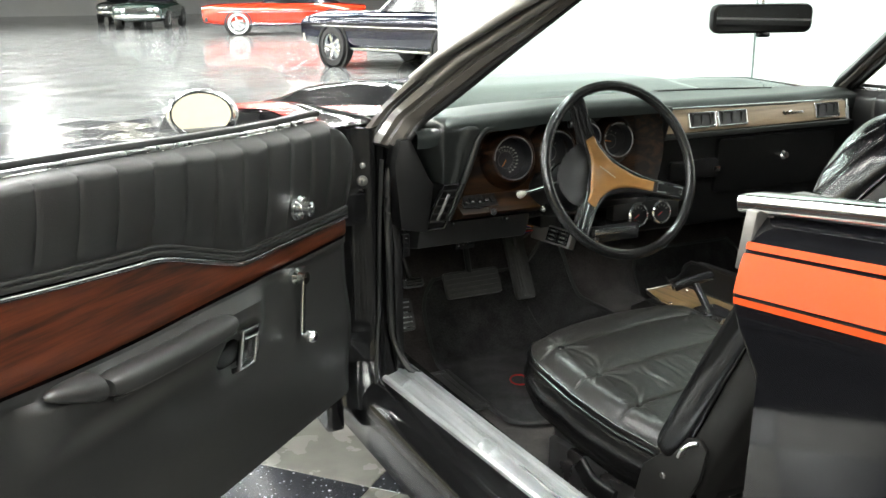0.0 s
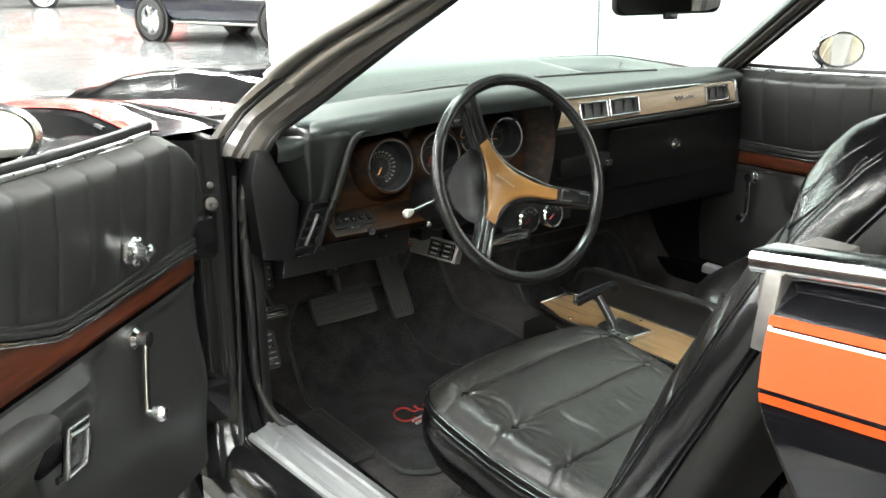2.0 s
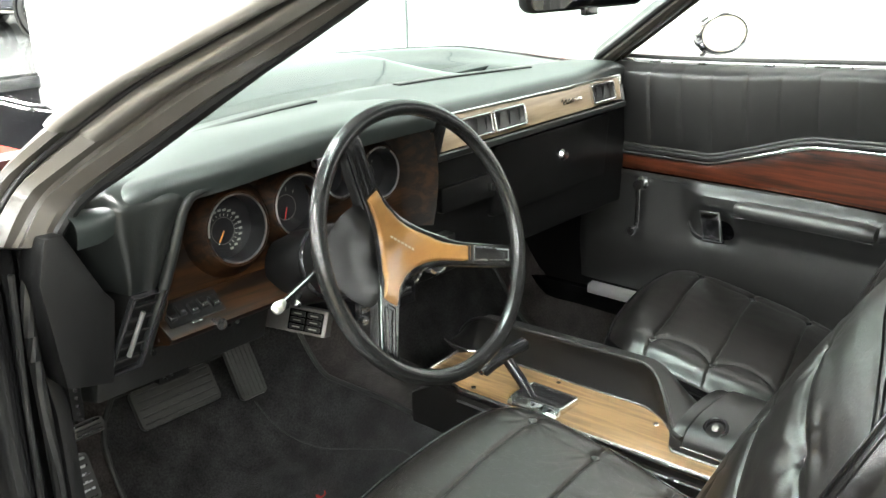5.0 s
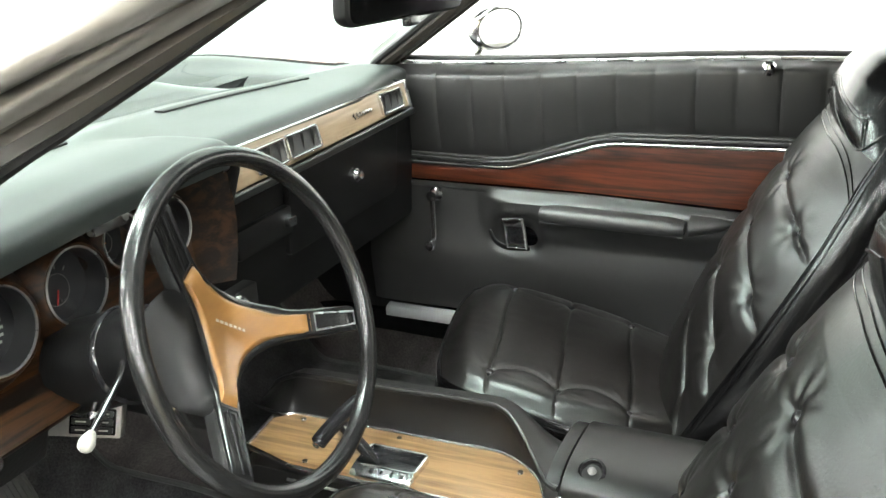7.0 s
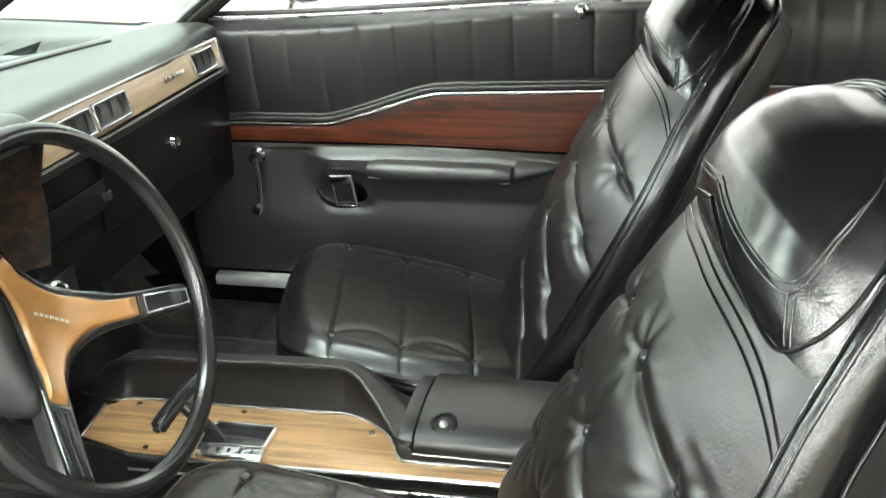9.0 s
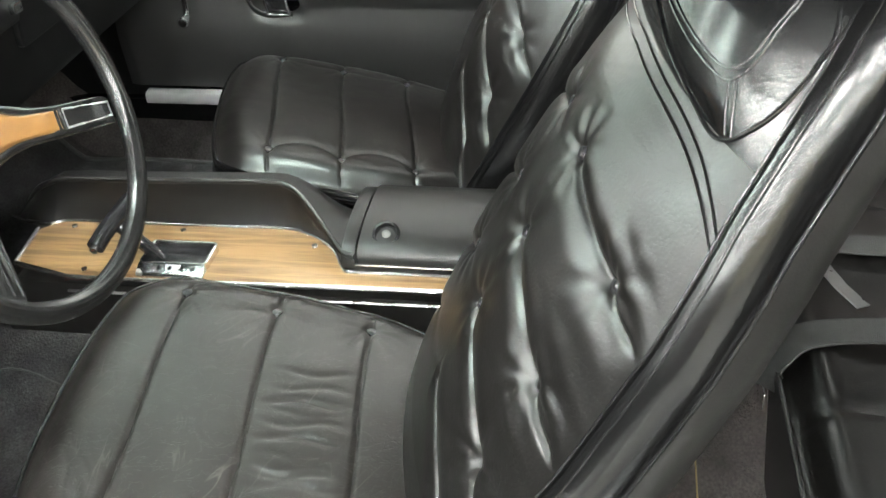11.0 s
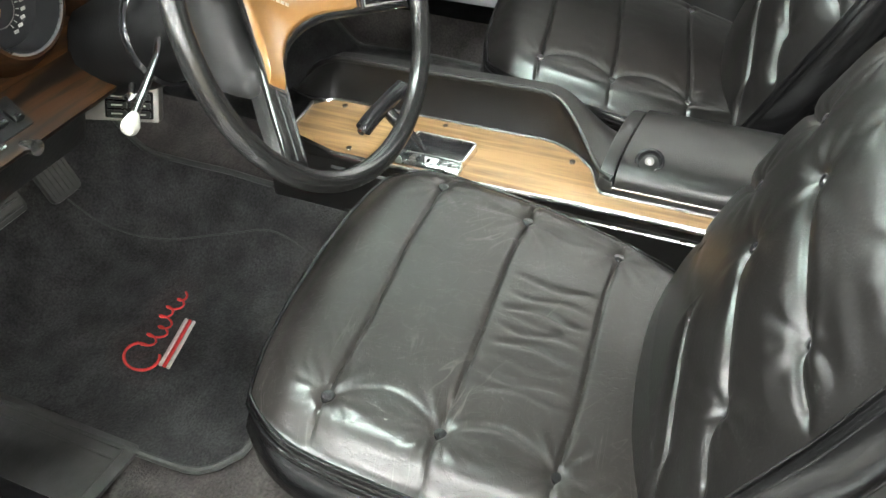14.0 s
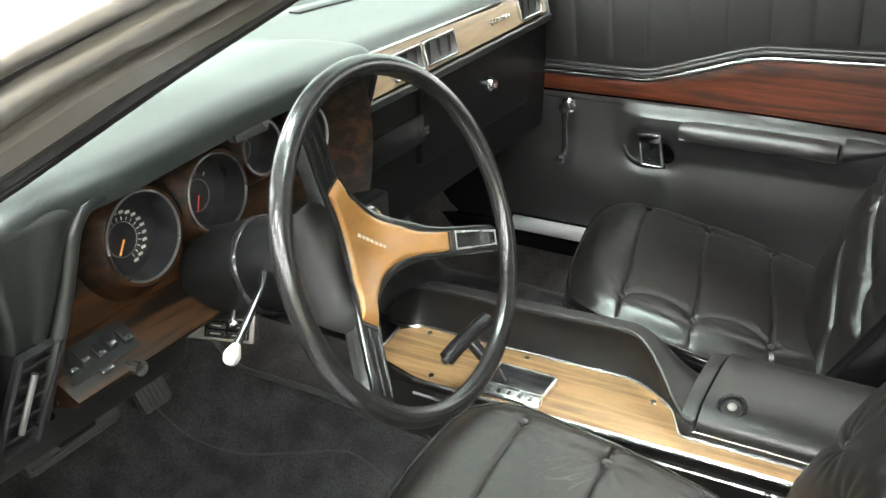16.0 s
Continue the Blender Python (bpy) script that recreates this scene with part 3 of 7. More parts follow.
# left front jamb: hinge pillar with its returns and rubber
JAMB = smooth_path([(-0.905, 0.76, 0), (-0.903, 0.68, 0), (-0.893, 0.640, 0), (-0.870, 0.620, 0), (-0.842, 0.613, 0), (-0.824, 0.606, 0), (-0.812, 0.612, 0), (-0.804, 0.628, 0), (-0.792, 0.630, 0), (-0.780, 0.632, 0), (-0.770, 0.655, 0), (-0.768, 0.76, 0)], 5)


def jamb(u, v):
    """The hinge pillar, swept forward into the sill at its foot."""
    z = lerp(0.30, 0.93, v)
    p = JAMB[round(u * (len(JAMB) - 1))]
    k = max(0, (0.47 - z) / 0.15) ** 2
    return V((p.x - 0.012 * k * step(-0.80, -0.87, p.x), p.y - 0.055 * min(k, 1.4), z))


bm, _ = grid(jamb, len(JAMB) - 1, 60)
part("hinge_pillar", bm, M_JAMB, coupe, "black painted hinge pillar", angle=60)
part("weatherstrip", tube(smooth_path([(-0.728, 0.560, 0.350), (-0.752, 0.585, 0.366), (-0.773, 0.606, 0.415), (-0.782, 0.614, 0.48), (-0.785, 0.608, 0.6), (-0.785, 0.608, 0.8), (-0.765, 0.605, 0.87), (-0.722, 0.570, 0.936), (-0.688, 0.460, 1.005), (-0.645, 0.300, 1.105), (-0.603, 0.140, 1.204), (-0.560, -0.03, 1.308)], 6), 0.0085, 8), M_RUBBER, coupe, "black rubber door seal")
part("weatherstrip", tube(smooth_path([(-0.842, 0.560, 0.335), (-0.832, 0.584, 0.38), (-0.822, 0.599, 0.45), (-0.815, 0.602, 0.52), (-0.81, 0.60, 0.7), (-0.80, 0.60, 0.86)], 6), 0.0045, 8), M_RUBBER, coupe, "thin glossy rubber bead")
for z in (0.40, 0.72):
    part("door_hinge", box((-0.925, 0.585, z), (-0.845, 0.625, z + 0.075), 0.008), M_JAMB, coupe, "black door hinge")
for x, z in ((-0.842, 0.848), (-0.848, 0.79)):
    part("bolt", lathe([(0.0065, 0), (0.0065, 0.004), (0.004, 0.006), (0, 0.006)], facing((x, 0.612, z), (0, -1, 0.1)), 10), M_ZINC, coupe, "zinc bolt head")
part("courtesy_switch", lathe([(0.012, 0), (0.012, 0.008), (0.005, 0.01), (0.005, 0.022), (0, 0.023)], facing((-0.845, 0.61, 0.815), (0, -1, 0)), 12), M_ZINC, coupe, "courtesy light plunger")
# kick panels
for sx in (-1, 1):
    part("kick_panel", prism([(0.60, 0.24), (1.10, 0.24), (1.10, 0.9), (0.68, 0.9), (0.60, 0.66)], lambda a, b, d: (sx * d + (-0.040 if sx < 0 else 0), a, b), 0.715, 0.735, 0.004), M_PLASTIC, coupe, "black kick panel")


# windscreen pillars
def pillar(outer, inner, name_side):
    """A screen pillar carried between its outer and inner edges, grooved along its length."""
    O, I = smooth_path(outer, 14), smooth_path(inner, 14)
    n = min(len(O), len(I))
    prof = [(0.0, 0.0), (0.05, 0.012), (0.16, 0.016), (0.22, 0.006), (0.30, 0.006), (0.34, 0.016), (0.52, 0.022), (0.60, 0.012), (0.66, 0.012), (0.70, 0.022), (0.88, 0.018), (0.96, 0.010), (1.0, 0.0), (0.9, -0.02), (0.5, -0.03), (0.1, -0.02)]

    def at(i, a, h):
        o, q = O[i], I[i]
        d = (O[min(i + 1, n - 1)] - O[max(i - 1, 0)]).normalized()
        nrm = (q - o).cross(d).normalized()
        if nrm.y > 0:
            nrm = -nrm
        return o.lerp(q, a) + nrm * h
    bm = bmesh.new()
    rings = [[bm.verts.new(at(i, a, h)) for a, h in prof] for i in range(n)]
    m = len(prof)
    for i in range(n - 1):
        for j in range(m):
            bm.faces.new((rings[i][j], rings[i][(j + 1) % m], rings[i + 1][(j + 1) % m], rings[i + 1][j]))
    cap(bm, rings[0])
    cap(bm, rings[-1])
    part("windscreen_pillar", bm, M_PILLAR, coupe, "black grooved windscreen pillar with painted sheen", angle=25)
    if name_side == "left":
        bm = bmesh.new()
        rail = [(-0.06, 0.004), (-0.04, 0.016), (0.04, 0.024), (0.12, 0.0255), (0.20, 0.019), (0.24, 0.010), (0.29, 0.010), (0.33, 0.019), (0.42, 0.0235), (0.50, 0.0245), (0.56, 0.018)]
        cols = [[bm.verts.new(at(i, a, h)) for a, h in rail] for i in range(22, n)]
        for p, q in zip(cols, cols[1:]):
            for j in range(len(rail) - 1):
                bm.faces.new((p[j], p[j + 1], q[j + 1], q[j]))
        part("drip_rail", bm, M_RAIL, coupe, "worn satin metal drip rail moulding", angle=70)
    part("pillar_seal", tube([at(i, 0.265, 0.009) for i in range(n)], 0.004, 8), M_RUBBER, coupe)
    part("pillar_seal", tube([at(i, 0.97, 0.006) for i in range(n)], 0.008, 8), M_RUBBER, coupe)


pillar([(-0.845, 0.645, 0.898), (-0.765, 0.64, 0.985), (-0.722, 0.47, 1.092), (-0.69, 0.29, 1.172), (-0.655, 0.10, 1.250), (-0.63, -0.15, 1.325)],
       [(-0.748, 0.598, 0.880), (-0.706, 0.540, 0.955), (-0.657, 0.345, 1.077), (-0.618, 0.195, 1.168), (-0.580, 0.05, 1.258), (-0.555, -0.12, 1.335)], "left")
pillar([(0.76, 0.70, 0.925), (0.72, 0.667, 0.95), (0.692, 0.589, 1.0), (0.634, 0.432, 1.1), (0.590, 0.276, 1.2), (0.57, 0.10, 1.275)],
       [(0.70, 0.745, 0.925), (0.665, 0.712, 0.95), (0.637, 0.634, 1.0), (0.579, 0.477, 1.1), (0.535, 0.321, 1.2), (0.52, 0.15, 1.275)], "right")

# roof with rails and rear pillars
def roof(u, v):
    x, y = lerp(-0.60, 0.60, u), lerp(0.18, -1.15, v)
    return V((x, y - 0.05 * (x / 0.6) ** 2 * (1 - v), 1.375 - 0.07 * abs(x / 0.6) ** 3 - 0.10 * (1 - v) ** 4 - 0.05 * v ** 3))


bm, _ = grid(roof, 24, 24)
bmesh.ops.solidify(bm, geom=bm.faces[:], thickness=0.03)
part("roof", bm, M_JAMB, coupe, "black roof with dark headliner")
for sx in (-1, 1):
    part("roof_rail", sweep(smooth_path([(0.605 * sx, -0.1, 1.295), (0.60 * sx, -0.3, 1.315), (0.60 * sx, -0.8, 1.315), (0.61 * sx, -1.1, 1.27)], 6), rrect(0.05, 0.045, 0.012)), M_JAMB, coupe)
    part("rear_pillar", prism([(-0.40, 0.97), (-2.0, 0.97), (-1.5, 1.15), (-1.05, 1.31), (-0.85, 1.315), (-0.60, 1.16), (-0.46, 1.035)], lambda a, b, d: (sx * (d - 0.28 * (b - 0.97)), a + (0 if sx > 0 else -0.5 * step(-1.2, -0.5, a)), b), 0.68, 0.74, 0.01), M_JAMB, coupe, "black rear pillar")
part("windscreen_header", sweep(smooth_path([(-0.60, 0.07, 1.225), (-0.3, 0.14, 1.26), (0, 0.17, 1.265), (0.3, 0.16, 1.26), (0.61, 0.12, 1.245)], 6), rrect(0.07, 0.03, 0.01)), M_JAMB, coupe, "black windscreen header")

# windscreen
def screen(u, v):
    x = lerp(-0.70, 0.70, u)
    k = lerp(1.0, 0.85, v)
    base = V((x, 0.985 - 0.45 * x * x, 0.915))
    top = V((x * 0.86, 0.175 - 0.16 * x * x, 1.262 - 0.03 * x * x))
    p = base.lerp(top, v)
    p.y += 0.05 * math.sin(math.pi * v) * 1.0
    return p


bm, _ = grid(screen, 24, 14)
ws = part("windshield", bm, M_GLASS, coupe, "green-tinted curved windscreen")
ws.visible_shadow = False
part("cowl", sweep(smooth_path([(-0.74, 0.74, 0.895), (-0.5, 0.90, 0.90), (0, 1.02, 0.902), (0.5, 0.90, 0.90), (0.74, 0.74, 0.895)], 8), rrect(0.10, 0.02, 0.008)), M_RUBBER, coupe, "black cowl below the windscreen")


# bonnet and front wings
def bonnet(u, v):
    x, y = lerp(-0.94, 0.94, u), lerp(0.80, 2.95, v)
    a = abs(x)
    y += 0.16 * (1 - (x / 0.94) ** 2) * (1 - v)
    z = table([(0.80, 0.905), (1.05, 0.902), (1.25, 0.895), (1.5, 0.872), (1.8, 0.838), (2.1, 0.801), (2.4, 0.764), (2.7, 0.728), (2.95, 0.694)], y)
    z += table([(0.95, 0.0), (1.2, 0.040), (1.5, 0.066), (1.8, 0.084), (2.1, 0.088), (2.4, 0.084), (2.7, 0.058), (2.95, 0.056)], y) * step(0.56, 0.42, a)
    z += 0.028 * math.exp(-((a - 0.80) / 0.09) ** 2) * step(0.0, 0.25, v)
    z -= 0.02 * math.exp(-((a - 0.60) / 0.05) ** 2)
    z -= 0.12 * max(0, a - 0.86) ** 1.2 * 10 * 0.3
    if a > 0.90:
        z -= (a - 0.90) * 2.2
    return V((x, y, z))


bm, _ = grid(bonnet, 90, 60)
part("bonnet", bm, M_PAINT, coupe, "glossy black bonnet and front wings with raised power bulges")
for sx in (-1, 1):
    part("wing_side", prism([(0.62, 0.22), (3.0, 0.26), (3.0, 0.63), (2.7, 0.675), (2.4, 0.712), (2.1, 0.75), (1.8, 0.79), (1.5, 0.825), (0.9, 0.86), (0.62, 0.87)], lambda a, b, d: (sx * d, a, b), 0.90, 0.945, 0.012), M_PAINT, coupe, "black front wing side")
    for a0, a1 in ((0.54, 0.62), (0.825, 0.880))[sx > 0:]:
        def stripe(u, v, a0=a0, a1=a1):
            p = bonnet((sx * lerp(a0, a1, u) / 0.94 + 1) / 2, lerp(0.03, 0.97, v))
            p.z += 0.003
            return p
        bm, _ = grid(stripe, 4, 60)
        part("bonnet_stripe", bm, M_RED, coupe, "red painted bonnet stripe")
part("engine_block_cover", box((-0.88, 1.1, 0.2), (0.88, 2.85, 0.6)), M_RUBBER, coupe, smooth=False)


# rear quarters with orange stripe
def quarter_point(sx, y, z):
    bulge = table([(0.2, 0.795), (0.4, 0.808), (0.6, 0.813), (0.85, 0.814), (0.875, 0.809), (0.90, 0.796), (0.927, 0.778), (0.95, 0.762), (1.0, 0.70)], z)
    return V((sx * (bulge + 0.09 * step(-0.8, -1.7, y)), y, z + 0.10 * min(0.6, max(0, -0.51 - y)) * step(0.3, 0.85, z)))


for sx in (-1, 1):
    yq = -0.505
    front_edge = lambda z: table([(0.2, -0.555), (0.5, -0.566), (0.79, -0.578), (0.835, -0.548), (0.863, -0.531), (0.927, -0.510), (1.0, -0.500)], z)

    def quarter(u, v):
        z = lerp(0.2, 0.965, v)
        return quarter_point(sx, lerp(front_edge(z), -2.7, u ** 1.4), z)
    bm, rows = grid(quarter, 30, 70)
    part("quarter_panel", bm, M_PAINT, coupe, "glossy black rear quarter panel")
    # jamb return behind the door
    def jamb_face(u, v):
        z = lerp(0.22, 0.955, v)
        o = quarter_point(sx, front_edge(z), z)
        k = [(0, 0), (0.03, 0.012), (0.3, 0.02), (0.45, 0.055), (0.7, 0.065), (0.85, 0.10), (1, 0.11)]
        d = table(k, u)
        return V((lerp(o.x, sx * 0.67, u), o.y - d, z))
    bm, _ = grid(jamb_face, 24, 60)
    part("door_jamb", bm, M_JAMB, coupe, "black rear door jamb")
    if sx < 0:
        part("jamb_plate", prism([(-0.772, 0.58), (-0.715, 0.60), (-0.690, 0.78), (-0.688, 0.905), (-0.758, 0.905), (-0.798, 0.80)], lambda a, b, d: (a, front_edge(b) - 0.012 + d, b), 0.0, 0.014, 0.004), M_JAMBGREY, coupe, "satin grey-black plate on the rear jamb")
        part("window_channel", prism([(-0.755, 0.925), (-0.668, 0.925), (-0.664, 0.975), (-0.752, 0.972)], lambda a, b, d: (a, d, b), -0.52, -0.478, 0.003), M_ZINC, coupe, "dull metal end of the quarter window channel")
        for k in range(2):
            part("channel_slot", box((-0.742, -0.4785, 0.938 + 0.014 * k), (-0.690, -0.4745, 0.945 + 0.014 * k), 0.001), M_BRASS, coupe, "brassy slot in the window channel")
        part("channel_cap", prism([(-0.782, 0.895), (-0.756, 0.895), (-0.748, 0.966), (-0.770, 0.966)], lambda a, b, d: (a, d, b), -0.512, -0.494, 0.003), M_ZINC, coupe, "dull cap at the belt line")
    part("striker", lathe([(0.012, 0), (0.012, 0.03), (0.016, 0.031), (0.016, 0.036), (0, 0.037)], facing((sx * 0.80, yq - 0.02, 0.52), (0, 1, 0)), 14), M_STEEL, coupe, "zinc door striker")
    for z0, z1 in ((0.922, 0.930), (0.875, 0.918), (0.8635, 0.871)):
        def band(u, v, z0=z0, z1=z1):
            p = quarter_point(sx, lerp(front_edge(lerp(z0, z1, v)) - 0.001, -2.6, u), lerp(z0, z1, v))
            return p + V((sx * 0.003, 0, 0.0015))
        bm, _ = grid(band, 20, 3)
        part("side_stripe", bm, M_ORANGE, coupe, "bright orange side stripe")
    part("belt_moulding", sweep(smooth_path([(sx * 0.742, yq + 0.030, 0.968), (sx * 0.742, -0.75, 1.000), (sx * 0.745, -1.1, 1.030), (sx * 0.72, -1.5, 1.05)], 6), rrect(0.05, 0.022, 0.008)), M_CHROME, coupe, "chrome belt moulding")
    ys = -0.362 if sx > 0 else -0.60
    part("quarter_trim", prism([(ys, 0.40), (-1.25, 0.40), (-1.25, 0.975), (ys, 0.975)], lambda a, b, d: (sx * d, a, b), 0.664, 0.70, 0.006), M_VINYL, coupe, "black vinyl rear side trim")
    part("quarter_wood", prism([(ys, 0.680), (-1.2, 0.680), (-1.2, 0.818), (ys, 0.818)], lambda a, b, d: (sx * d, a, b), 0.658, 0.6645, 0.002), M_WOOD_DOOR, coupe, "dark walnut rear trim panel")
    part("quarter_strip", sweep([(sx * 0.657, lerp(ys, -1.2, k / 6), 0.822) for k in range(7)], rrect(0.006, 0.008, 0.002, 1)), M_CHROME, coupe, "bright strip above the rear walnut")
    def quarter_pad(u, v):
        y = lerp(ys - 0.002, -1.22, u)
        ph = (y / 0.0765) % 1.0
        n = 0.012 * math.sin(math.pi * (0.1 + 0.85 * v)) - 0.004 * math.exp(-((ph - 0.5) / 0.08) ** 2)
        return V((sx * (0.662 - n), y, lerp(0.828, 0.978, v)))
    bm, _ = grid(quarter_pad, 120, 12)
    part("quarter_pad", bm, M_VINYL, coupe, "black pleated rear side pad")
    part("quarter_belt", sweep([(sx * 0.672, lerp(ys, -1.2, k / 6), 0.984) for k in range(7)], rrect(0.014, 0.010, 0.003, 1)), M_STEEL, coupe, "bright rear belt strip")
    part("rear_armrest", sweep(smooth_path([(sx * 0.648, ys - 0.02, 0.640), (sx * 0.640, ys - 0.06, 0.648), (sx * 0.640, -0.9, 0.650)], 5), rrect(0.05, 0.045, 0.014)), M_SEAT_SIDE, coupe, "padded rear armrest")
    part("ashtray_lid", box((sx * 0.640 - 0.018, ys - 0.07, 0.668), (sx * 0.640 + 0.018, ys - 0.02, 0.676), 0.003), M_CHROME, coupe, "chrome rear ashtray lid")
    if sx > 0:
        wc = part("rear_winder", lathe([(0.015, 0), (0.015, 0.008), (0.010, 0.022), (0, 0.024)], facing((0.656, -0.372, 0.753), (-1, 0, 0)), 16), M_CHROME, coupe, "chrome rear window winder")
        part("arm", sweep([(0.634, -0.372, 0.753), (0.630, -0.40, 0.735), (0.626, -0.425, 0.720)], rrect(0.011, 0.006, 0.002, 2)), M_CHROME, wc)
        part("knob", lathe([(0.005, 0), (0.011, 0.008), (0.010, 0.022), (0, 0.024)], facing((0.626, -0.425, 0.720), (-1, 0, 0)), 14), M_CHROME, wc)
        part("rear_lock", lathe([(0.009, 0), (0.009, 0.010), (0.012, 0.016), (0, 0.020)], facing((0.668, -0.42, 0.985), (-0.4, 0, 1)), 12), M_CHROME, coupe, "chrome rear window catch")
    part("rear_bulkhead", prism([(-1.3, 0.2), (-1.34, 0.2), (-1.6, 1.0), (-1.5, 1.0)], lambda a, b, d: (sx * d, a, b), 0.0, 0.72), M_RUBBER, coupe, smooth=False)
part("parcel_shelf", box((-0.70, -2.0, 0.93), (0.70, -1.42, 0.95)), M_VINYL, coupe, smooth=False)
part("bulkhead", prism([(1.13, 0.2), (1.16, 0.2), (1.10, 0.9), (1.04, 0.9)], lambda a, b, d: (d, a, b), -0.9, 0.9), M_RUBBER, coupe, smooth=False)
# wheels of the coupe
for sx in (-1, 1):
    for y in (2.05, -0.92 - 0.0):
        m2 = pose(sx * 0.80, 1.95 if y > 0 else -1.55, 0.33, 0, 90 * sx, 0)
        w = part("wheel", lathe([(0.19, -0.11), (0.31, -0.11), (0.33, -0.07), (0.33, 0.06), (0.31, 0.09), (0.2, 0.08)], m2, 32), M_TYRE, coupe, "black tyre")
        part("rim", lathe([(0.2, 0.08), (0.17, 0.03), (0.05, 0.06), (0, 0.06)], m2, 24), M_CHROME, w, "chrome rim")

# ---- doors ----
TRIM = [(-0.16, 0.722), (0.235, 0.722), (0.26, 0.726), (0.30, 0.738), (0.43, 0.780), (0.47, 0.789), (0.52, 0.791), (1.05, 0.806)]


def car_door(side):
    """side 1: the closed passenger door; -1: the open driver's door. s runs back from the crank's line, n into the car."""
    if side > 0:
        d = thing("car_door", pose(0.70, 0.669, 0, 0, 0, 0), "closed passenger door with pleated black vinyl and walnut strip", "car door", "car doors", local=True)
        to = lambda s, n, z: V((-n, -s, z))
        z_bot, s0, s1 = 0.366, -0.10, 1.025
    else:
        d = thing("car_door", pose(-1.0233, 0.4298, 0.038, 0, 0, -47.1), "wide open driver's door with pleated black vinyl and walnut strip", "car door", "car doors", local=True)
        to = lambda s, n, z: V((n, -s, z))
        z_bot, s0, s1 = 0.315, -0.147, 1.08
    belt = lambda s: 0.935 + 0.030 * step(0.0, 0.9, s)
    rise = lambda s: 0.032 * step(0.42, 1.06, s) if side < 0 else 0.0
    trim = lambda s: table(TRIM, s) + rise(s)
    # outer shell
    outline = [(s0, z_bot + 0.02), (s0 + 0.02, z_bot), (s1 - 0.02, z_bot), (s1, z_bot + 0.03), (s1, belt(s1) - 0.03), (s1 - 0.04, belt(s1) - 0.01)] + [(lerp(s1 - 0.06, s0 + 0.06, k / 8), belt(lerp(s1 - 0.06, s0 + 0.06, k / 8)) - 0.008) for k in range(9)] + [(s0 + 0.03, 0.905), (s0, 0.86)]
    part("shell", prism(outline, lambda a, b, e: to(a, e, b), -0.17, -0.006, 0.012), M_PAINT if side > 0 else M_JAMB, d, "black painted door shell")

    # pleated upper pad
    def upper(u, v):
        s = lerp(s0 + 0.004, s1 - 0.01, u)
        top = belt(s)
        if s < s0 + 0.10:
            top -= 0.055 * (1 - (s - s0) / 0.10) ** 2
        z = lerp(trim(s) + 0.022, top, v)
        ph = ((s + 0.02) / 0.0765) % 1.0
        groove = math.exp(-((ph - 0.5) / 0.05) ** 2)
        puff = 0.003 * math.sin(math.pi * ((ph + 0.5) % 1.0))
        n = 0.002 + 0.024 * math.sin(math.pi * (0.08 + 0.9 * v) * 0.62) ** 1.0 + (puff - 0.0024 * groove) * step(0, 0.12, v) * step(1.02, 0.9, v)
        n -= 0.030 * step(0.90, 1.02, v)
        n += 0.0006 * noise.noise(V((s * 25, z * 9, side)))
        return to(s, n, z)
    bm, _ = grid(upper, 240, 26)
    part("pleated_pad", bm, M_VINYL, d, "black pleated vinyl upper pad")

    # ribs above the bright strip
    for h, r, mat, nm in ((0.0, 0.0042, M_CHROME, "trim_strip"), (0.011, 0.0048, M_VINYL, "trim_rib"), (0.020, 0.0042, M_VINYL, "trim_rib")):
        path = [to(lerp(s0 + 0.004, s1 - 0.01, k / 90), 0.007, trim(lerp(s0 + 0.004, s1 - 0.01, k / 90)) + h) for k in range(91)]
        part(nm, sweep(path, rrect(0.008, r * 2, 0.003, 2)), mat, d, "bright metal trim strip" if h == 0 else "")

    # walnut strip
    def veneer(u, v):
        s = lerp(s0 + 0.004, s1 - 0.01, u)
        return to(s, 0.004 - 0.003 * (1 if v in (0, 1) else 0), lerp(0.682 - 0.010 * step(0.35, 0.8, s) + rise(s), trim(s) - 0.003, v))
    bm, _ = grid(veneer, 60, 6)
    part("walnut_strip", bm, M_WOOD_DOOR, d, "dark red-brown walnut veneer strip")

    # lower panel with the armrest moulding
    zt = lambda s: 0.680 - 0.010 * step(0.35, 0.8, s) + rise(s)
    ds, dz = (0.018, 0.012) if side < 0 else (0.0, 0.0)

    def lower(u, v):
        s = lerp(s0 + 0.004, s1 - 0.01, u)
        z = lerp(z_bot + 0.012, zt(s), v)
        n = 0.004 + 0.0012 * noise.noise(V((s * 6, z * 6, 1)))
        edge = min(u * 1.2, (1 - u) * 1.2) * (s1 - s0)
        n -= 0.006 * (1 - step(0, 0.03, edge))
        lip = (zt(s) - z) / 0.014
        if lip < 1:
            n += 0.004
        n += 0.030 * step(0.17, 0.25, s) * step(0.555, 0.625, z) * step(0.78, 0.70, s) * step(0.676, 0.655, z)
        # recess round the pull handle
        n -= 0.028 * math.exp(-((s - 0.270 - ds) / 0.045) ** 4 - ((z - 0.583) / 0.042) ** 4)
        # map pocket swell low down
        n += 0.012 * math.exp(-((z - 0.49) / 0.07) ** 2) * step(0.85, 0.2, s)
        return to(s, n, z)
    bm, _ = grid(lower, 150, 60)
    part("lower_panel", bm, M_VINYL, d, "black moulded vinyl lower panel")

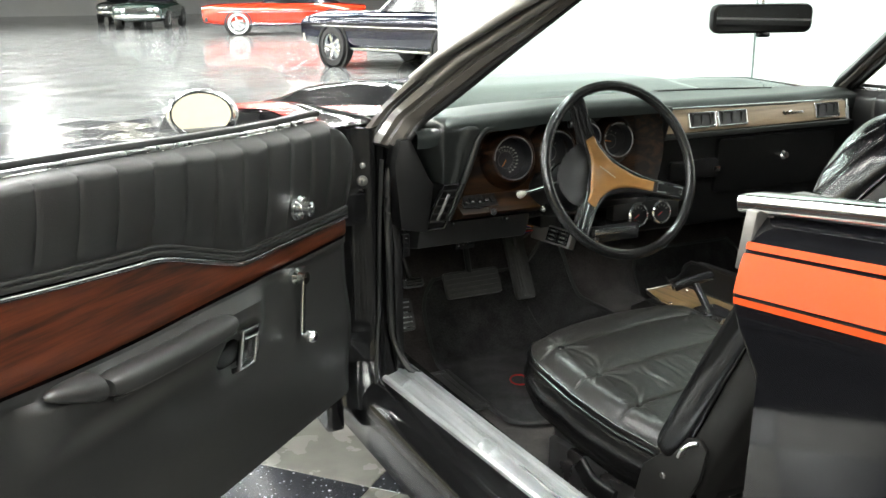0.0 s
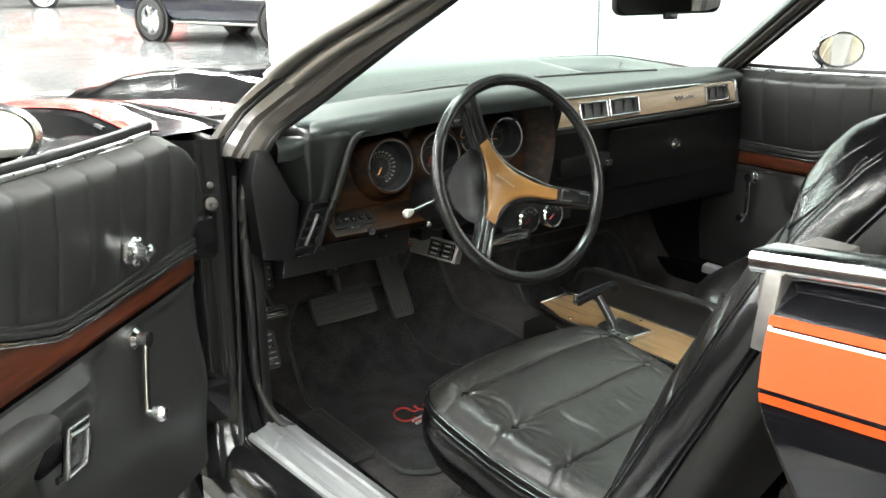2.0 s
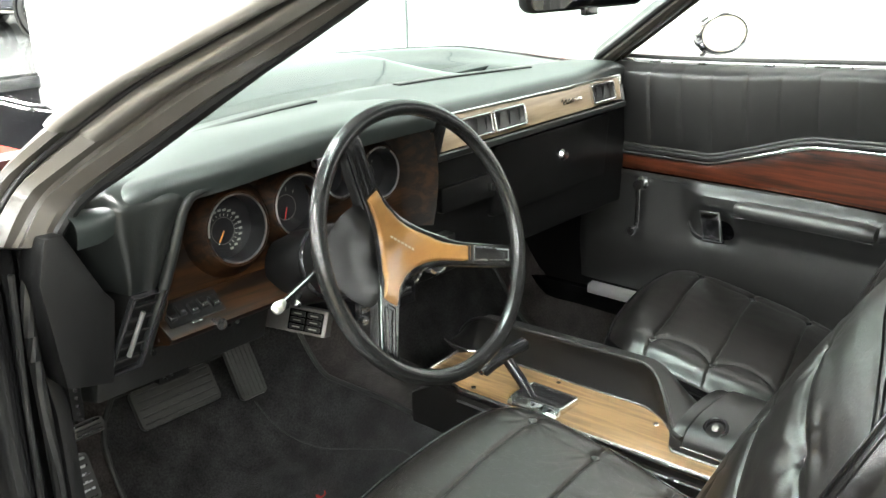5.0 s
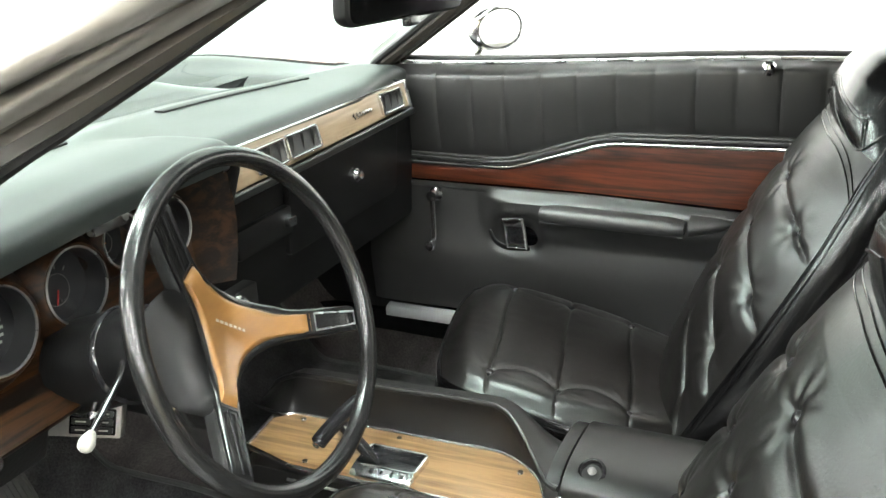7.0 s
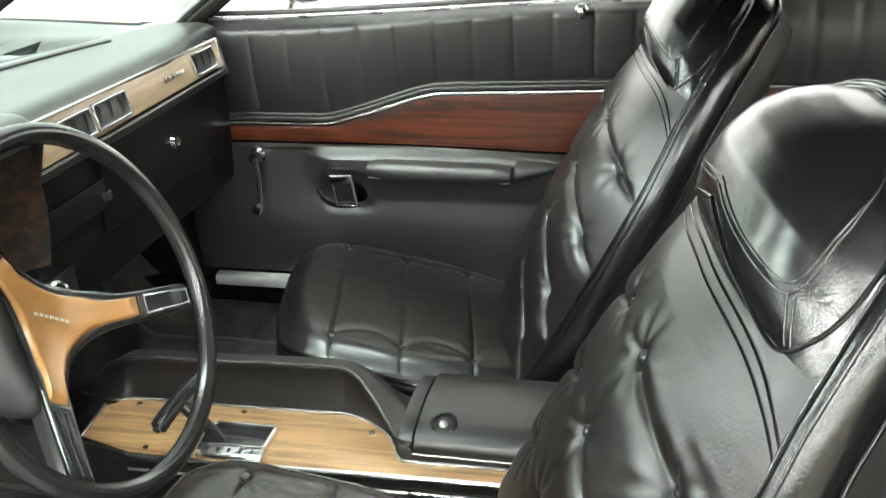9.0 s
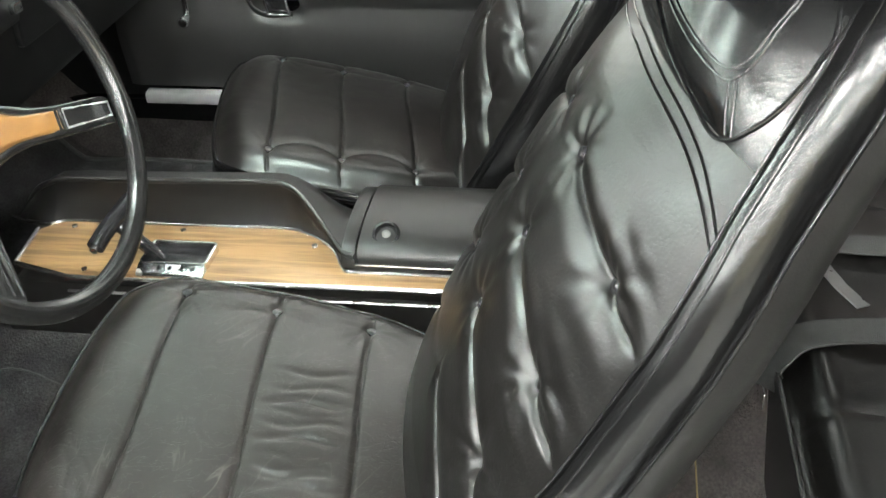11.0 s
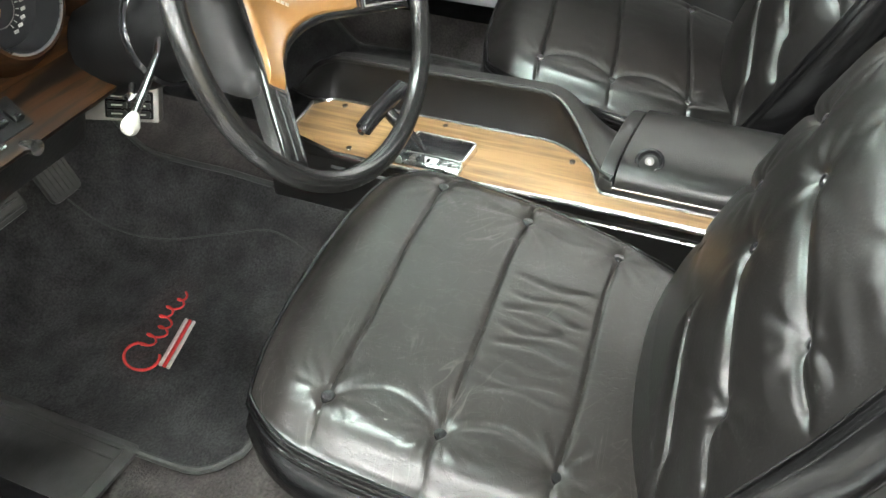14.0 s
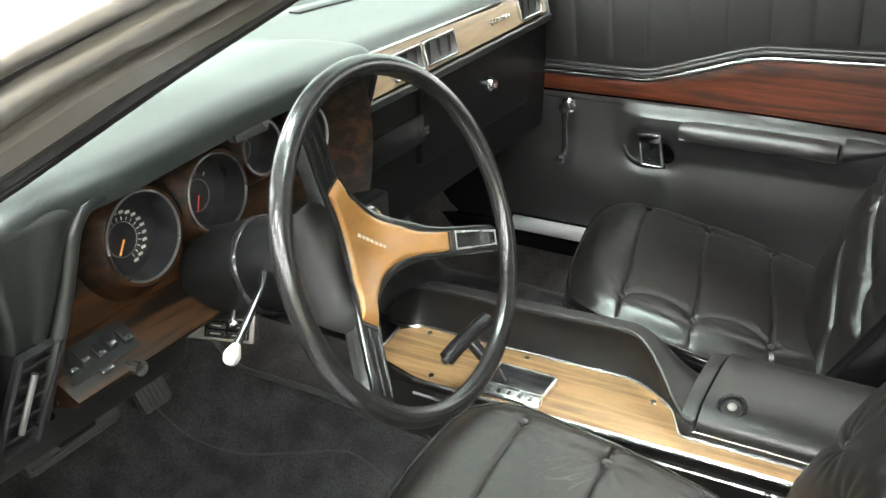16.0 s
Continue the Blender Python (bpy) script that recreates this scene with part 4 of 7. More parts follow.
    # armrest pad
    def arm(u, v):
        s = lerp(0.333, 0.628, v)
        a = u * 2 * math.pi
        e = 1 - (2 * v - 1) ** 10 * 0.3
        w, h = 0.026 * e, 0.018 * e
        k = lambda q: math.copysign(abs(q) ** 0.75, q)
        return to(s + ds, 0.046 + w * k(math.cos(a)), 0.643 + dz - 0.004 * v + rise(s) + h * k(math.sin(a)))
    bm, rows = grid(arm, 24, 26, loop=True)
    cap(bm, rows[0])
    cap(bm, rows[-1])
    part("armrest", bm, M_VINYL, d, "padded black armrest with stitched edge")
    part("armrest_seam", tube([to(lerp(0.334, 0.627, k / 20) + ds, 0.060, 0.627 + dz - 0.004 * k / 20 + rise(lerp(0.334, 0.627, k / 20))) for k in range(21)], 0.0025, 6), M_RUBBER, d)

    def tail(u, v):
        s = lerp(0.636, 0.722, v)
        a = u * 2 * math.pi
        e = (1 - v) ** 0.6 * 0.9 + 0.1
        return to(s + ds, 0.030 + 0.034 * e * math.cos(a) * 0.9, 0.640 + dz + rise(s) + 0.012 * v + 0.022 * e * math.sin(a))
    bm, rows = grid(tail, 20, 12, loop=True)
    cap(bm, rows[0])
    cap(bm, rows[-1])
    part("armrest_tail", bm, M_VINYL, d, "tapered end of the armrest")

    # pull handle
    part("handle_cup", sweep(smooth_path([to(0.300 + ds, 0.022, 0.552), to(0.252 + ds, 0.026, 0.550), to(0.222 + ds, 0.022, 0.560), to(0.204 + ds, 0.012, 0.580)], 6), rrect(0.006, 0.010, 0.002), up=to(0, 0, 1)), M_PLASTIC, d, "black moulded lip of the handle cup")
    FRAME = [(0.247, 0.622), (0.290, 0.624), (0.297, 0.556), (0.254, 0.556)]
    hp = part("door_handle", sweep([to(a + ds, 0.034 + 0.10 * (b - 0.556), b) for a, b in FRAME], rrect(0.006, 0.009, 0.002, 2), up=to(0, 1, 0), closed=True), M_CHROME, d, "chrome inside door pull")
    part("pull_bar", prism([(0.247, 0.604), (0.289, 0.606), (0.291, 0.622), (0.247, 0.620)], lambda a, b, e: to(a + ds, e + 0.10 * (b - 0.556), b), 0.031, 0.039, 0.002), M_CHROME, hp)
    part("pull_inset", prism([(0.251, 0.560), (0.293, 0.560), (0.288, 0.606), (0.250, 0.604)], lambda a, b, e: to(a + ds, e + 0.10 * (b - 0.556), b), 0.024, 0.030, 0.001), M_GLOSS, hp, "black inset")

    # winder
    c = part("window_crank", lathe([(0.017, 0), (0.017, 0.008), (0.011, 0.014), (0.010, 0.026), (0.012, 0.03), (0, 0.031)], facing(to(0.077, 0.004, 0.652), to(0, 1, 0)), 18), M_CHROME, d, "chrome window winder")
    part("arm", sweep([to(0.077, 0.028, 0.652), to(0.089 if side < 0 else 0.079, 0.030, 0.60), to(0.102 if side < 0 else 0.080, 0.034, 0.548)], rrect(0.012, 0.006, 0.002, 2), up=to(0, 1, 0)), M_CHROME, c)
    part("knob", lathe([(0.005, 0), (0.005, 0.008), (0.012, 0.012), (0.013, 0.024), (0.009, 0.03), (0, 0.031)], facing(to(0.103 if side < 0 else 0.080, 0.034, 0.545), to(0, 1, 0)), 16), M_CHROME, c)
    # lock and belt strip
    if side > 0:
        part("lock_knob", lathe([(0.009, 0), (0.009, 0.012), (0.012, 0.018), (0.007, 0.024), (0, 0.025)], facing(to(0.76, 0.026, 0.945), to(0.0, 0.6, 1)), 14), M_CHROME, d, "chrome lock button")
    else:
        part("mirror_control", lathe([(0.024, 0), (0.023, 0.006), (0.014, 0.010), (0.012, 0.020), (0.014, 0.030), (0.009, 0.034), (0, 0.035)], facing(to(0.072, 0.018, 0.787), to(0, 1, 0)), 18), M_CHROME, d, "chrome mirror control knob")
        for q in range(4):
            a = q * math.pi / 2 + 0.4
            part("control_lobe", lathe([(0.006, 0), (0.007, 0.004), (0, 0.008)], facing(to(0.072 + 0.015 * math.cos(a), 0.026, 0.787 + 0.015 * math.sin(a)), to(0, 1, 0)), 10), M_CHROME, d)
    path = [to(lerp(s0 + 0.10, s1 - 0.01, k / 30), -0.006, belt(lerp(s0 + 0.10, s1 - 0.01, k / 30)) + 0.004) for k in range(31)]
    part("belt_strip", sweep(path, rrect(0.010, 0.007, 0.002, 2)), M_STEEL, d, "bright belt strip along the window slot")
    path = [to(lerp(s0 + 0.05, s1 - 0.01, k / 30), -0.030, belt(lerp(s0 + 0.05, s1 - 0.01, k / 30)) + 0.008) for k in range(31)]
    part("window_seal", sweep(path, rrect(0.016, 0.014, 0.004, 2)), M_RUBBER, d, "black window slot seal")
    return d, to


door_l, to_l = car_door(-1)
door_r, to_r = car_door(1)


def side_mirror(door, at, face, label):
    """An oval chrome mirror on a short stalk; face is the way its glass looks."""
    m = facing(at, face)
    MW, MH = (0.95, 0.68) if "driver" in label else (1.12, 0.78)
    h = part("side_mirror", lathe([(0.054, 0.001), (0.059, 0.0035), (0.064, 0.002), (0.0675, -0.004), (0.068, -0.014), (0.062, -0.034), (0.046, -0.052), (0.02, -0.062), (0, -0.064)], m @ Matrix.Diagonal((MW, MH, 1, 1)), 36), M_CHROME, door, label)
    part("mirror_glass", lathe([(0.0565, 0.0025), (0.0, 0.0025)], m @ Matrix.Diagonal((MW - 0.02, MH - 0.02, 1, 1)), 36), M_MIRROR, h, "bright mirror glass")
    part("rim", sweep([m @ V((0.0570 * MW * math.cos(t), 0.0570 * MH * math.sin(t), 0.003)) for t in [2 * math.pi * k / 40 for k in range(40)]], disc(0.0020, 8), up=m.to_3x3() @ V((0, 0, 1)), closed=True), M_GLOSS, h)
    return h, m



# ---- dashboard ----
dash = thing("dashboard", pose(0, 0.75, 0.7), "black padded dashboard with walnut gauge panel and pale veneer strip", "dashboard")


def pad_front(x):
    """Front lip of the pad: further back over the gauge hood."""
    return 0.605 - 0.075 * step(-0.03, -0.10, x) + 0.03 * step(0.4, 0.62, x) + 0.012 * step(-0.5, -0.62, x)


def pad_height(x, y):
    h = 0.942 + 0.024 * step(-0.03, -0.10, x) * step(-0.72, -0.30, x) * step(0.84, 0.62, y)
    return h


def pad(u, v):
    x = lerp(-0.735, 0.70, u)
    back = 0.935 - 0.42 * x * x
    y0 = pad_front(x)
    if v < 0.35:
        k = v / 0.35
        a = k * math.pi * 0.62
        r = 0.030
        top = pad_height(x, y0 + r)
        y = y0 + r - r * math.sin(math.pi * 0.5 - a + 0.4) * 0.9
        z = top - 0.052 + 0.052 * math.sin(min(math.pi / 2, a * 0.82))
        y = lerp(y0 + 0.012, y0 + r + 0.01, k ** 2) - 0.010 * math.sin(math.pi * k)
        z = top - lerp(0.052, 0.040, step(-0.04, -0.10, x)) * (1 - k) ** 2.2
    else:
        k = (v - 0.35) / 0.65
        y = lerp(y0 + 0.04, back, k)
        z = pad_height(x, y)
        z -= 0.012 * step(0.7, 1.0, k)
    end = step(0.62, 0.71, abs(x))
    z -= 0.018 * end ** 2
    z += 0.0012 * noise.noise(V((x * 8, y * 8, 3)))
    return V((x, y, z))


bm, rows = grid(pad, 150, 44)
part("dash_pad", bm, M_DASH, dash, "black padded vinyl dash top with painted grey-green sheen")
# defroster slots and speaker grille lines on the pad
for x0, x1 in ((-0.44, -0.10), (0.12, 0.46)):
    part("defroster_slot", sweep([(lerp(x0, x1, k / 12), 0.845 - 0.42 * lerp(x0, x1, k / 12) ** 2, 0.9425) for k in range(13)], rrect(0.022, 0.006, 0.002, 2)), M_PLASTIC, dash, "black defroster slot")
part("pad_screw", lathe([(0.007, 0), (0.006, 0.003), (0, 0.004)], pose(-0.22, 0.76, 0.9435), 10), M_CHROME, dash)
# left end of the dash: tall padded cheek
def cheek(u, v):
    """Fluted padding that rolls over from the dash top and narrows downwards; u runs from the door side to the gauges."""
    k = min(1, v / 0.72)
    z = lerp(0.803 - 0.018 * u, 0.916, k)
    out_x = table([(0.80, -0.690), (0.86, -0.712), (0.92, -0.735)], z)
    in_x = table([(0.785, -0.622), (0.81, -0.612), (0.885, -0.588), (0.92, -0.560)], z)
    y = lerp(0.625, 0.563, u) - 0.052 * math.sin(math.pi * u ** 0.85) ** 0.75
    y -= 0.010 * math.exp(-((u - 0.32) / 0.09) ** 2) - 0.007 * math.exp(-((u - 0.60) / 0.13) ** 2)
    y += 0.028 * (1 - k) ** 2
    if v > 0.72:
        a = (v - 0.72) / 0.28 * math.pi / 2
        z += 0.030 * math.sin(a)
        y += 0.055 * (1 - math.cos(a))
    return V((lerp(out_x, in_x, u), y, z))


bm, _ = grid(cheek, 48, 40)
part("end_cheek", bm, M_CHEEK, dash, "fluted padded left end of the dash", angle=70)
part("side_panel", prism([(-0.770, 0.905), (-0.785, 0.85), (-0.772, 0.705), (-0.708, 0.690), (-0.690, 0.800), (-0.703, 0.818), (-0.745, 0.905)], lambda a, b, d: (a, d, b), 0.562, 0.62, 0.006), M_PLASTIC, dash, "black side cover of the dash")
# vertical vent beside the gauges
VENT = [(-0.708, 0.694), (-0.660, 0.694), (-0.620, 0.797), (-0.667, 0.797)]
vy = lambda z: 0.572 - (z - 0.74) * 0.20
vent = part("side_vent", prism(VENT, lambda a, b, d: (a, d + vy(b), b), 0.008, 0.10, 0.003), M_PLASTIC, dash, "black tall side air vent")
part("vent_frame", sweep([(x, vy(z), z) for x, z in VENT], rrect(0.006, 0.012, 0.002, 1), up=(0, -1, 0), closed=True), M_GLOSS, vent, "glossy black vent surround")
for k in range(5):
    z = 0.708 + 0.018 * k
    x = -0.684 + 0.39 * (z - 0.694)
    part("slat", box((x - 0.017, vy(z) - 0.001, z), (x + 0.019, vy(z) + 0.012, z + 0.003)), M_RUBBER, vent, smooth=False)
part("vent_lever", tube([(-0.679, vy(0.715) - 0.005, 0.715), (-0.656, vy(0.775) - 0.005, 0.775)], 0.0035, 8), M_STEEL, vent, "grey vent lever")

# gauge panel
GY = lambda z: 0.612 + (z - 0.80) * 0.10
GAUGES = ((-0.4745, 0.838, 0.050, "speed"), (-0.355, 0.845, 0.047, "tach"), (-0.266, 0.872, 0.034, "oil"), (-0.178, 0.860, 0.041, "fuel"))
PROUD = 0.022


def panel_sheet(u, v):
    z = lerp(0.702 + 0.030 * u, 0.930 + 0.015 * u, v)
    x = lerp(table([(0.702, -0.640), (0.78, -0.618), (0.85, -0.598), (0.925, -0.56)], z), table([(0.735, -0.10), (0.80, -0.058), (0.90, -0.075), (0.945, -0.11)], z), u)
    return V((x, GY(z), z))


bm, _ = grid(panel_sheet, 150, 60)
bmesh.ops.delete(bm, geom=[f for f in bm.faces if any(math.hypot(f.calc_center_median().x - gx, f.calc_center_median().z - gz) < gr + 0.001 for gx, gz, gr, _ in GAUGES)], context="FACES")
part("gauge_panel", bm, M_WOOD_DASH, dash, "burr walnut gauge panel")
part("gauge_hood", prism([(-0.655, 0.70), (-0.04, 0.72), (-0.035, 0.93), (-0.66, 0.92)], lambda a, b, d: (a, GY(b) + d, b), 0.032, 0.20, 0.006), M_PLASTIC, dash, "black backing behind the gauges")
LIP = [(-0.646, 0.585, 0.712), (-0.612, 0.566, 0.812), (-0.588, 0.558, 0.887), (-0.580, 0.557, 0.905), (-0.558, 0.556, 0.920), (-0.483, 0.555, 0.929), (-0.37, 0.554, 0.934), (-0.10, 0.553, 0.942)]
part("hood_lip", sweep(smooth_path(LIP, 6), rrect(0.026, 0.015, 0.006)), M_CHEEK, dash, "rounded black lip round the gauge panel")
part("panel_edge", tube(smooth_path([(-0.628, 0.580, 0.716), (-0.602, 0.574, 0.80), (-0.578, 0.568, 0.88), (-0.560, 0.566, 0.905), (-0.48, 0.565, 0.917), (-0.30, 0.565, 0.924)], 6), 0.0022, 6), M_WOOD_DASH, dash, "thin brown edge of the gauge panel")


def wood_wing(u, v):
    z = lerp(0.745, 0.935, v)
    return V((lerp(-0.112, -0.072 + 0.018 * math.sin(math.pi * v), u), lerp(GY(z) - 0.001, 0.572, u ** 1.3), z))


bm, _ = grid(wood_wing, 10, 16)
part("panel_wing", bm, M_WOOD_DASH, dash, "walnut wing turned towards the driver")
part("hood_right_end", prism([(0.556, 0.938), (0.558, 0.925), (0.60, 0.80), (0.66, 0.74), (0.70, 0.74), (0.70, 0.938)], lambda a, b, d: (d, a, b), -0.062, -0.040, 0.006), M_PLASTIC, dash, "black right end of the gauge hood")
# switch shelf below the gauges
part("switch_shelf", prism([(0.556, 0.716), (0.545, 0.727), (0.60, 0.757), (0.66, 0.757), (0.66, 0.71), (0.60, 0.703)], lambda a, b, d: (d, a, b), -0.628, -0.345, 0.004), M_WOOD_DASH, dash, "walnut switch shelf")
slope = lambda a, q, d: V((a, 0.545 + 0.055 * q - 0.48 * d, 0.727 + 0.030 * q + 0.88 * d))
part("switch_plate", prism([(-0.618, 0.30), (-0.528, 0.30), (-0.522, 0.95), (-0.616, 0.95)], slope, 0.0005, 0.003, 0.0), M_PLASTIC, dash, "black switch plate", smooth=False)
for k, x in enumerate((-0.608, -0.590, -0.572, -0.554, -0.537)):
    q = 0.60 + 0.06 * (k % 2)
    tg = part("switch", prism([(x - 0.006, q - 0.16), (x + 0.006, q - 0.16), (x + 0.005, q + 0.14), (x - 0.005, q + 0.14)], slope, 0.002, 0.008, 0.0015), M_PLASTIC, dash, "black toggle switch")
    part("switch_tip", prism([(x - 0.0035, q - 0.13), (x + 0.0035, q - 0.13), (x + 0.0035, q - 0.06), (x - 0.0035, q - 0.06)], slope, 0.0078, 0.0092, 0.0005), M_TRIM, tg, "bright switch tip")
part("slide_lever", prism([(-0.588, 0.18), (-0.572, 0.18), (-0.572, 0.27), (-0.588, 0.27)], slope, 0.001, 0.006, 0.0015), M_TRIM, dash, "bright slide lever")
part("headlight_knob", lathe([(0.006, 0), (0.006, 0.010), (0.0085, 0.012), (0.0085, 0.020), (0, 0.021)], facing((-0.555, 0.553, 0.728), (0, -1, 0.1)), 14), M_CHROME, dash)

# gauges, each sunk in a dark well
def gauge(x, z, r, kind):
    m = facing((x, GY(z) - PROUD, z), (0, -1, 0.10))
    g = part("gauge", lathe([(r + 0.0022, 0.006), (r + 0.0012, 0.0085), (r - 0.0005, 0.0085), (r - 0.0012, 0.006)], m, 48), M_STEEL, dash, "round gauge with thin bright bezel")
    part("well", lathe([(r - 0.001, 0.007), (r - 0.003, -0.030)], m, 44), M_DIAL, g, "dark gauge well")
    part("dial", lathe([(r, -0.026), (0, -0.026)], m, 40), M_DIAL, g, "black dial face")
    at = lambda q, a, h=-0.0245: m @ V((q * r * math.cos(a) - 0.1 * r, q * r * math.sin(a) - 0.1 * r, h))
    if kind == "speed":
        for k in range(13):
            a = radians(125 - 195 * k / 12)
            part("tick", tube([at(0.44, a), at(0.52, a)], 0.0006, 5), M_MARK, g)
            c = at(0.62, a)
            part("numeral_bar", box((c.x - 0.0028, c.y - 0.0006, c.z - 0.0016), (c.x + 0.0028, c.y + 0.0004, c.z + 0.0016)), M_MARK, g, smooth=False)
        part("arc_ring", sweep([at(0.40, 2 * math.pi * k / 40) for k in range(40)], disc(0.0005, 5), up=m.to_3x3() @ V((0, 0, 1)), closed=True), M_ZINC, g)
        part("needle", tube([at(0, 0, -0.022), at(0.36, radians(235), -0.022)], 0.0012, 6), M_NEEDLE, g, "orange needle")
    else:
        part("sub_dial", sweep([at(0.42, 2 * math.pi * k / 32) for k in range(32)], disc(0.0006, 5), up=m.to_3x3() @ V((0, 0, 1)), closed=True), M_ZINC, g)
        for k in range(6):
            a = radians(200 - 30 * k)
            part("tick", tube([at(0.55, a), at(0.66, a)], 0.0007, 5), M_MARK, g)
        part("needle", tube([at(0, 0, -0.022), at(0.4, radians(250 if kind == "tach" else 170), -0.022)], 0.0011, 6), M_REDPRINT if kind == "tach" else M_NEEDLE, g, "orange needle")
    lens = part("lens", lathe([(r - 0.001, 0.0065), (0, 0.0075)], m, 40), M_LENS, g)
    lens.visible_shadow = False


for gx, gz, gr, kind in GAUGES:
    m = facing((gx, GY(gz) - PROUD, gz), (0, -1, 0.10))
    k = gr / 0.05
    part("gauge_shroud", lathe([(gr + 0.001, 0.007), (gr + 0.005 * k, 0.0075), (gr + 0.009 * k, 0.003), (gr + 0.016 * k, -0.008), (gr + 0.026 * k, -PROUD - 0.001)], m, 48), M_WOOD_DASH, dash, "walnut shroud round a gauge")
    gauge(gx, gz, gr, kind)
part("warning_light", box((-0.335, 0.566, 0.902), (-0.275, 0.580, 0.918), 0.003), M_STEEL, dash, "grey clock-adjust plate")

# lower dash and glove box
low = [(0.640, 0.852), (0.655, 0.60), (0.70, 0.585), (0.98, 0.60), (0.98, 0.86)]
part("lower_dash", prism(low, lambda a, b, d: (d, a, b), -0.055, 0.70, 0.01), M_PLASTIC, dash, "black lower dash on the passenger side")
part("glove_box_door", prism(rrect(0.42, 0.15, 0.012), lambda a, b, d: (0.385 + a, 0.634 + d + (0.76 - (0.76 + b)) * 0.08, 0.758 + b), 0.0, 0.02, 0.004), M_PLASTIC, dash, "black glove box door")
part("glove_box_lock", lathe([(0.013, 0), (0.013, 0.010), (0.008, 0.016), (0.008, 0.020), (0, 0.021)], facing((0.400, 0.632, 0.772), (0, -1, 0.1)), 16), M_CHROME, dash, "chrome glove box lock")
part("ashtray", prism(rrect(0.16, 0.05, 0.006), lambda a, b, d: (0.10 + a, 0.632 + d, 0.755 + b), 0.0, 0.02, 0.004), M_PLASTIC, dash, "black ashtray front")
part("ashtray_pull", prism(rrect(0.022, 0.016, 0.003), lambda a, b, d: (0.168 + a, 0.622 + d, 0.754 + b), 0.0, 0.012, 0.002), M_CHROME, dash, "chrome ashtray pull")
part("dash_fillet", prism([(0.66, 0.925), (0.630, 0.868), (0.64, 0.855), (0.80, 0.855), (0.80, 0.925)], lambda a, b, d: (d, a, b), -0.045, 0.64, 0.004), M_PLASTIC, dash, smooth=False)
# pale veneer strip with vents
SY = lambda x, z: 0.606 + 0.006 * step(0.1, 0.6, x) + (z - 0.89) * 0.25
strip = prism([(-0.045, 0.862), (0.600, 0.866), (0.604, 0.914), (-0.045, 0.922)], lambda a, b, d: (a, SY(a, b) + d, b), -0.004, 0.012, 0.003)
part("veneer_strip", strip, M_WOOD_STRIP, dash, "pale wood veneer strip")
for z0, z1, mat, h in ((0.855, 0.857, M_CHEEK, 0.013), (0.926, 0.918, M_TRIM, 0.004)):
    part("strip_moulding", sweep([(lerp(-0.045, 0.604, k / 10), SY(lerp(-0.045, 0.604, k / 10), z0) - 0.007, lerp(z0, z1, k / 10)) for k in range(11)], rrect(0.008, h, 0.0018, 1)), mat, dash, "thin bright strip moulding" if h < 0.01 else "black lower lip of the veneer strip")
part("strip_end", prism([(0.600, 0.858), (0.612, 0.862), (0.614, 0.914), (0.604, 0.920)], lambda a, b, d: (a, SY(a, b) + d, b), -0.006, 0.02, 0.003), M_STEEL, dash)
for x, w in ((0.085, 0.085), (0.185, 0.095), (0.525, 0.085)):
    z = 0.892
    vf = part("air_vent", prism(rrect(w, 0.036, 0.003), lambda a, b, d: (x + a, SY(x, z + b) + d, z + b), -0.006, -0.0045, 0.0), M_RUBBER, dash, "rectangular dash air vent", smooth=False)
    part("vent_frame", sweep([(x + a, SY(x, z + b) - 0.008, z + b) for a, b in rrect(w, 0.036, 0.003, 2)], rrect(0.0045, 0.008, 0.001, 1), up=(0, -1, 0), closed=True), M_TRIM, vf, "bright vent frame")
    for k in range(3):
        a = -w / 2 + w * (k + 0.5) / 3
        part("slat", box((x + a - 0.001, SY(x, z) - 0.010, z - 0.015), (x + a + 0.001, SY(x, z) - 0.004, z + 0.015)), M_RUBBER, vf, smooth=False)
# script badge as a plain wavy bar
part("script_badge", tube([(0.365 + 0.075 * k / 24, SY(0.4, 0.893) - 0.007, 0.893 + 0.006 * math.sin(k * 1.6) * (1 - k / 40)) for k in range(25)], 0.0018, 6), M_CHROME, dash, "bright script badge on the veneer strip")
# column opening cover and lower left trim
part("knee_panel", prism([(0.60, 0.70), (0.62, 0.64), (0.70, 0.62), (0.92, 0.62), (0.92, 0.71)], lambda a, b, d: (d, a, b), -0.71, -0.42, 0.006), M_RUBBER, dash, "black under-dash panel")
part("under_dash_tray", prism([(0.61, 0.705), (0.63, 0.682), (0.92, 0.682), (0.92, 0.71)], lambda a, b, d: (d, a, b), -0.419, -0.06, 0.005), M_RUBBER, dash, "black under-dash tray")
for x in (-0.628, -0.50, -0.485):
    part("screw", lathe([(0.005, 0), (0.004, 0.003), (0, 0.003)], facing((x, 0.60, 0.694), (0, -1, -0.2)), 8), M_CHROME, dash)

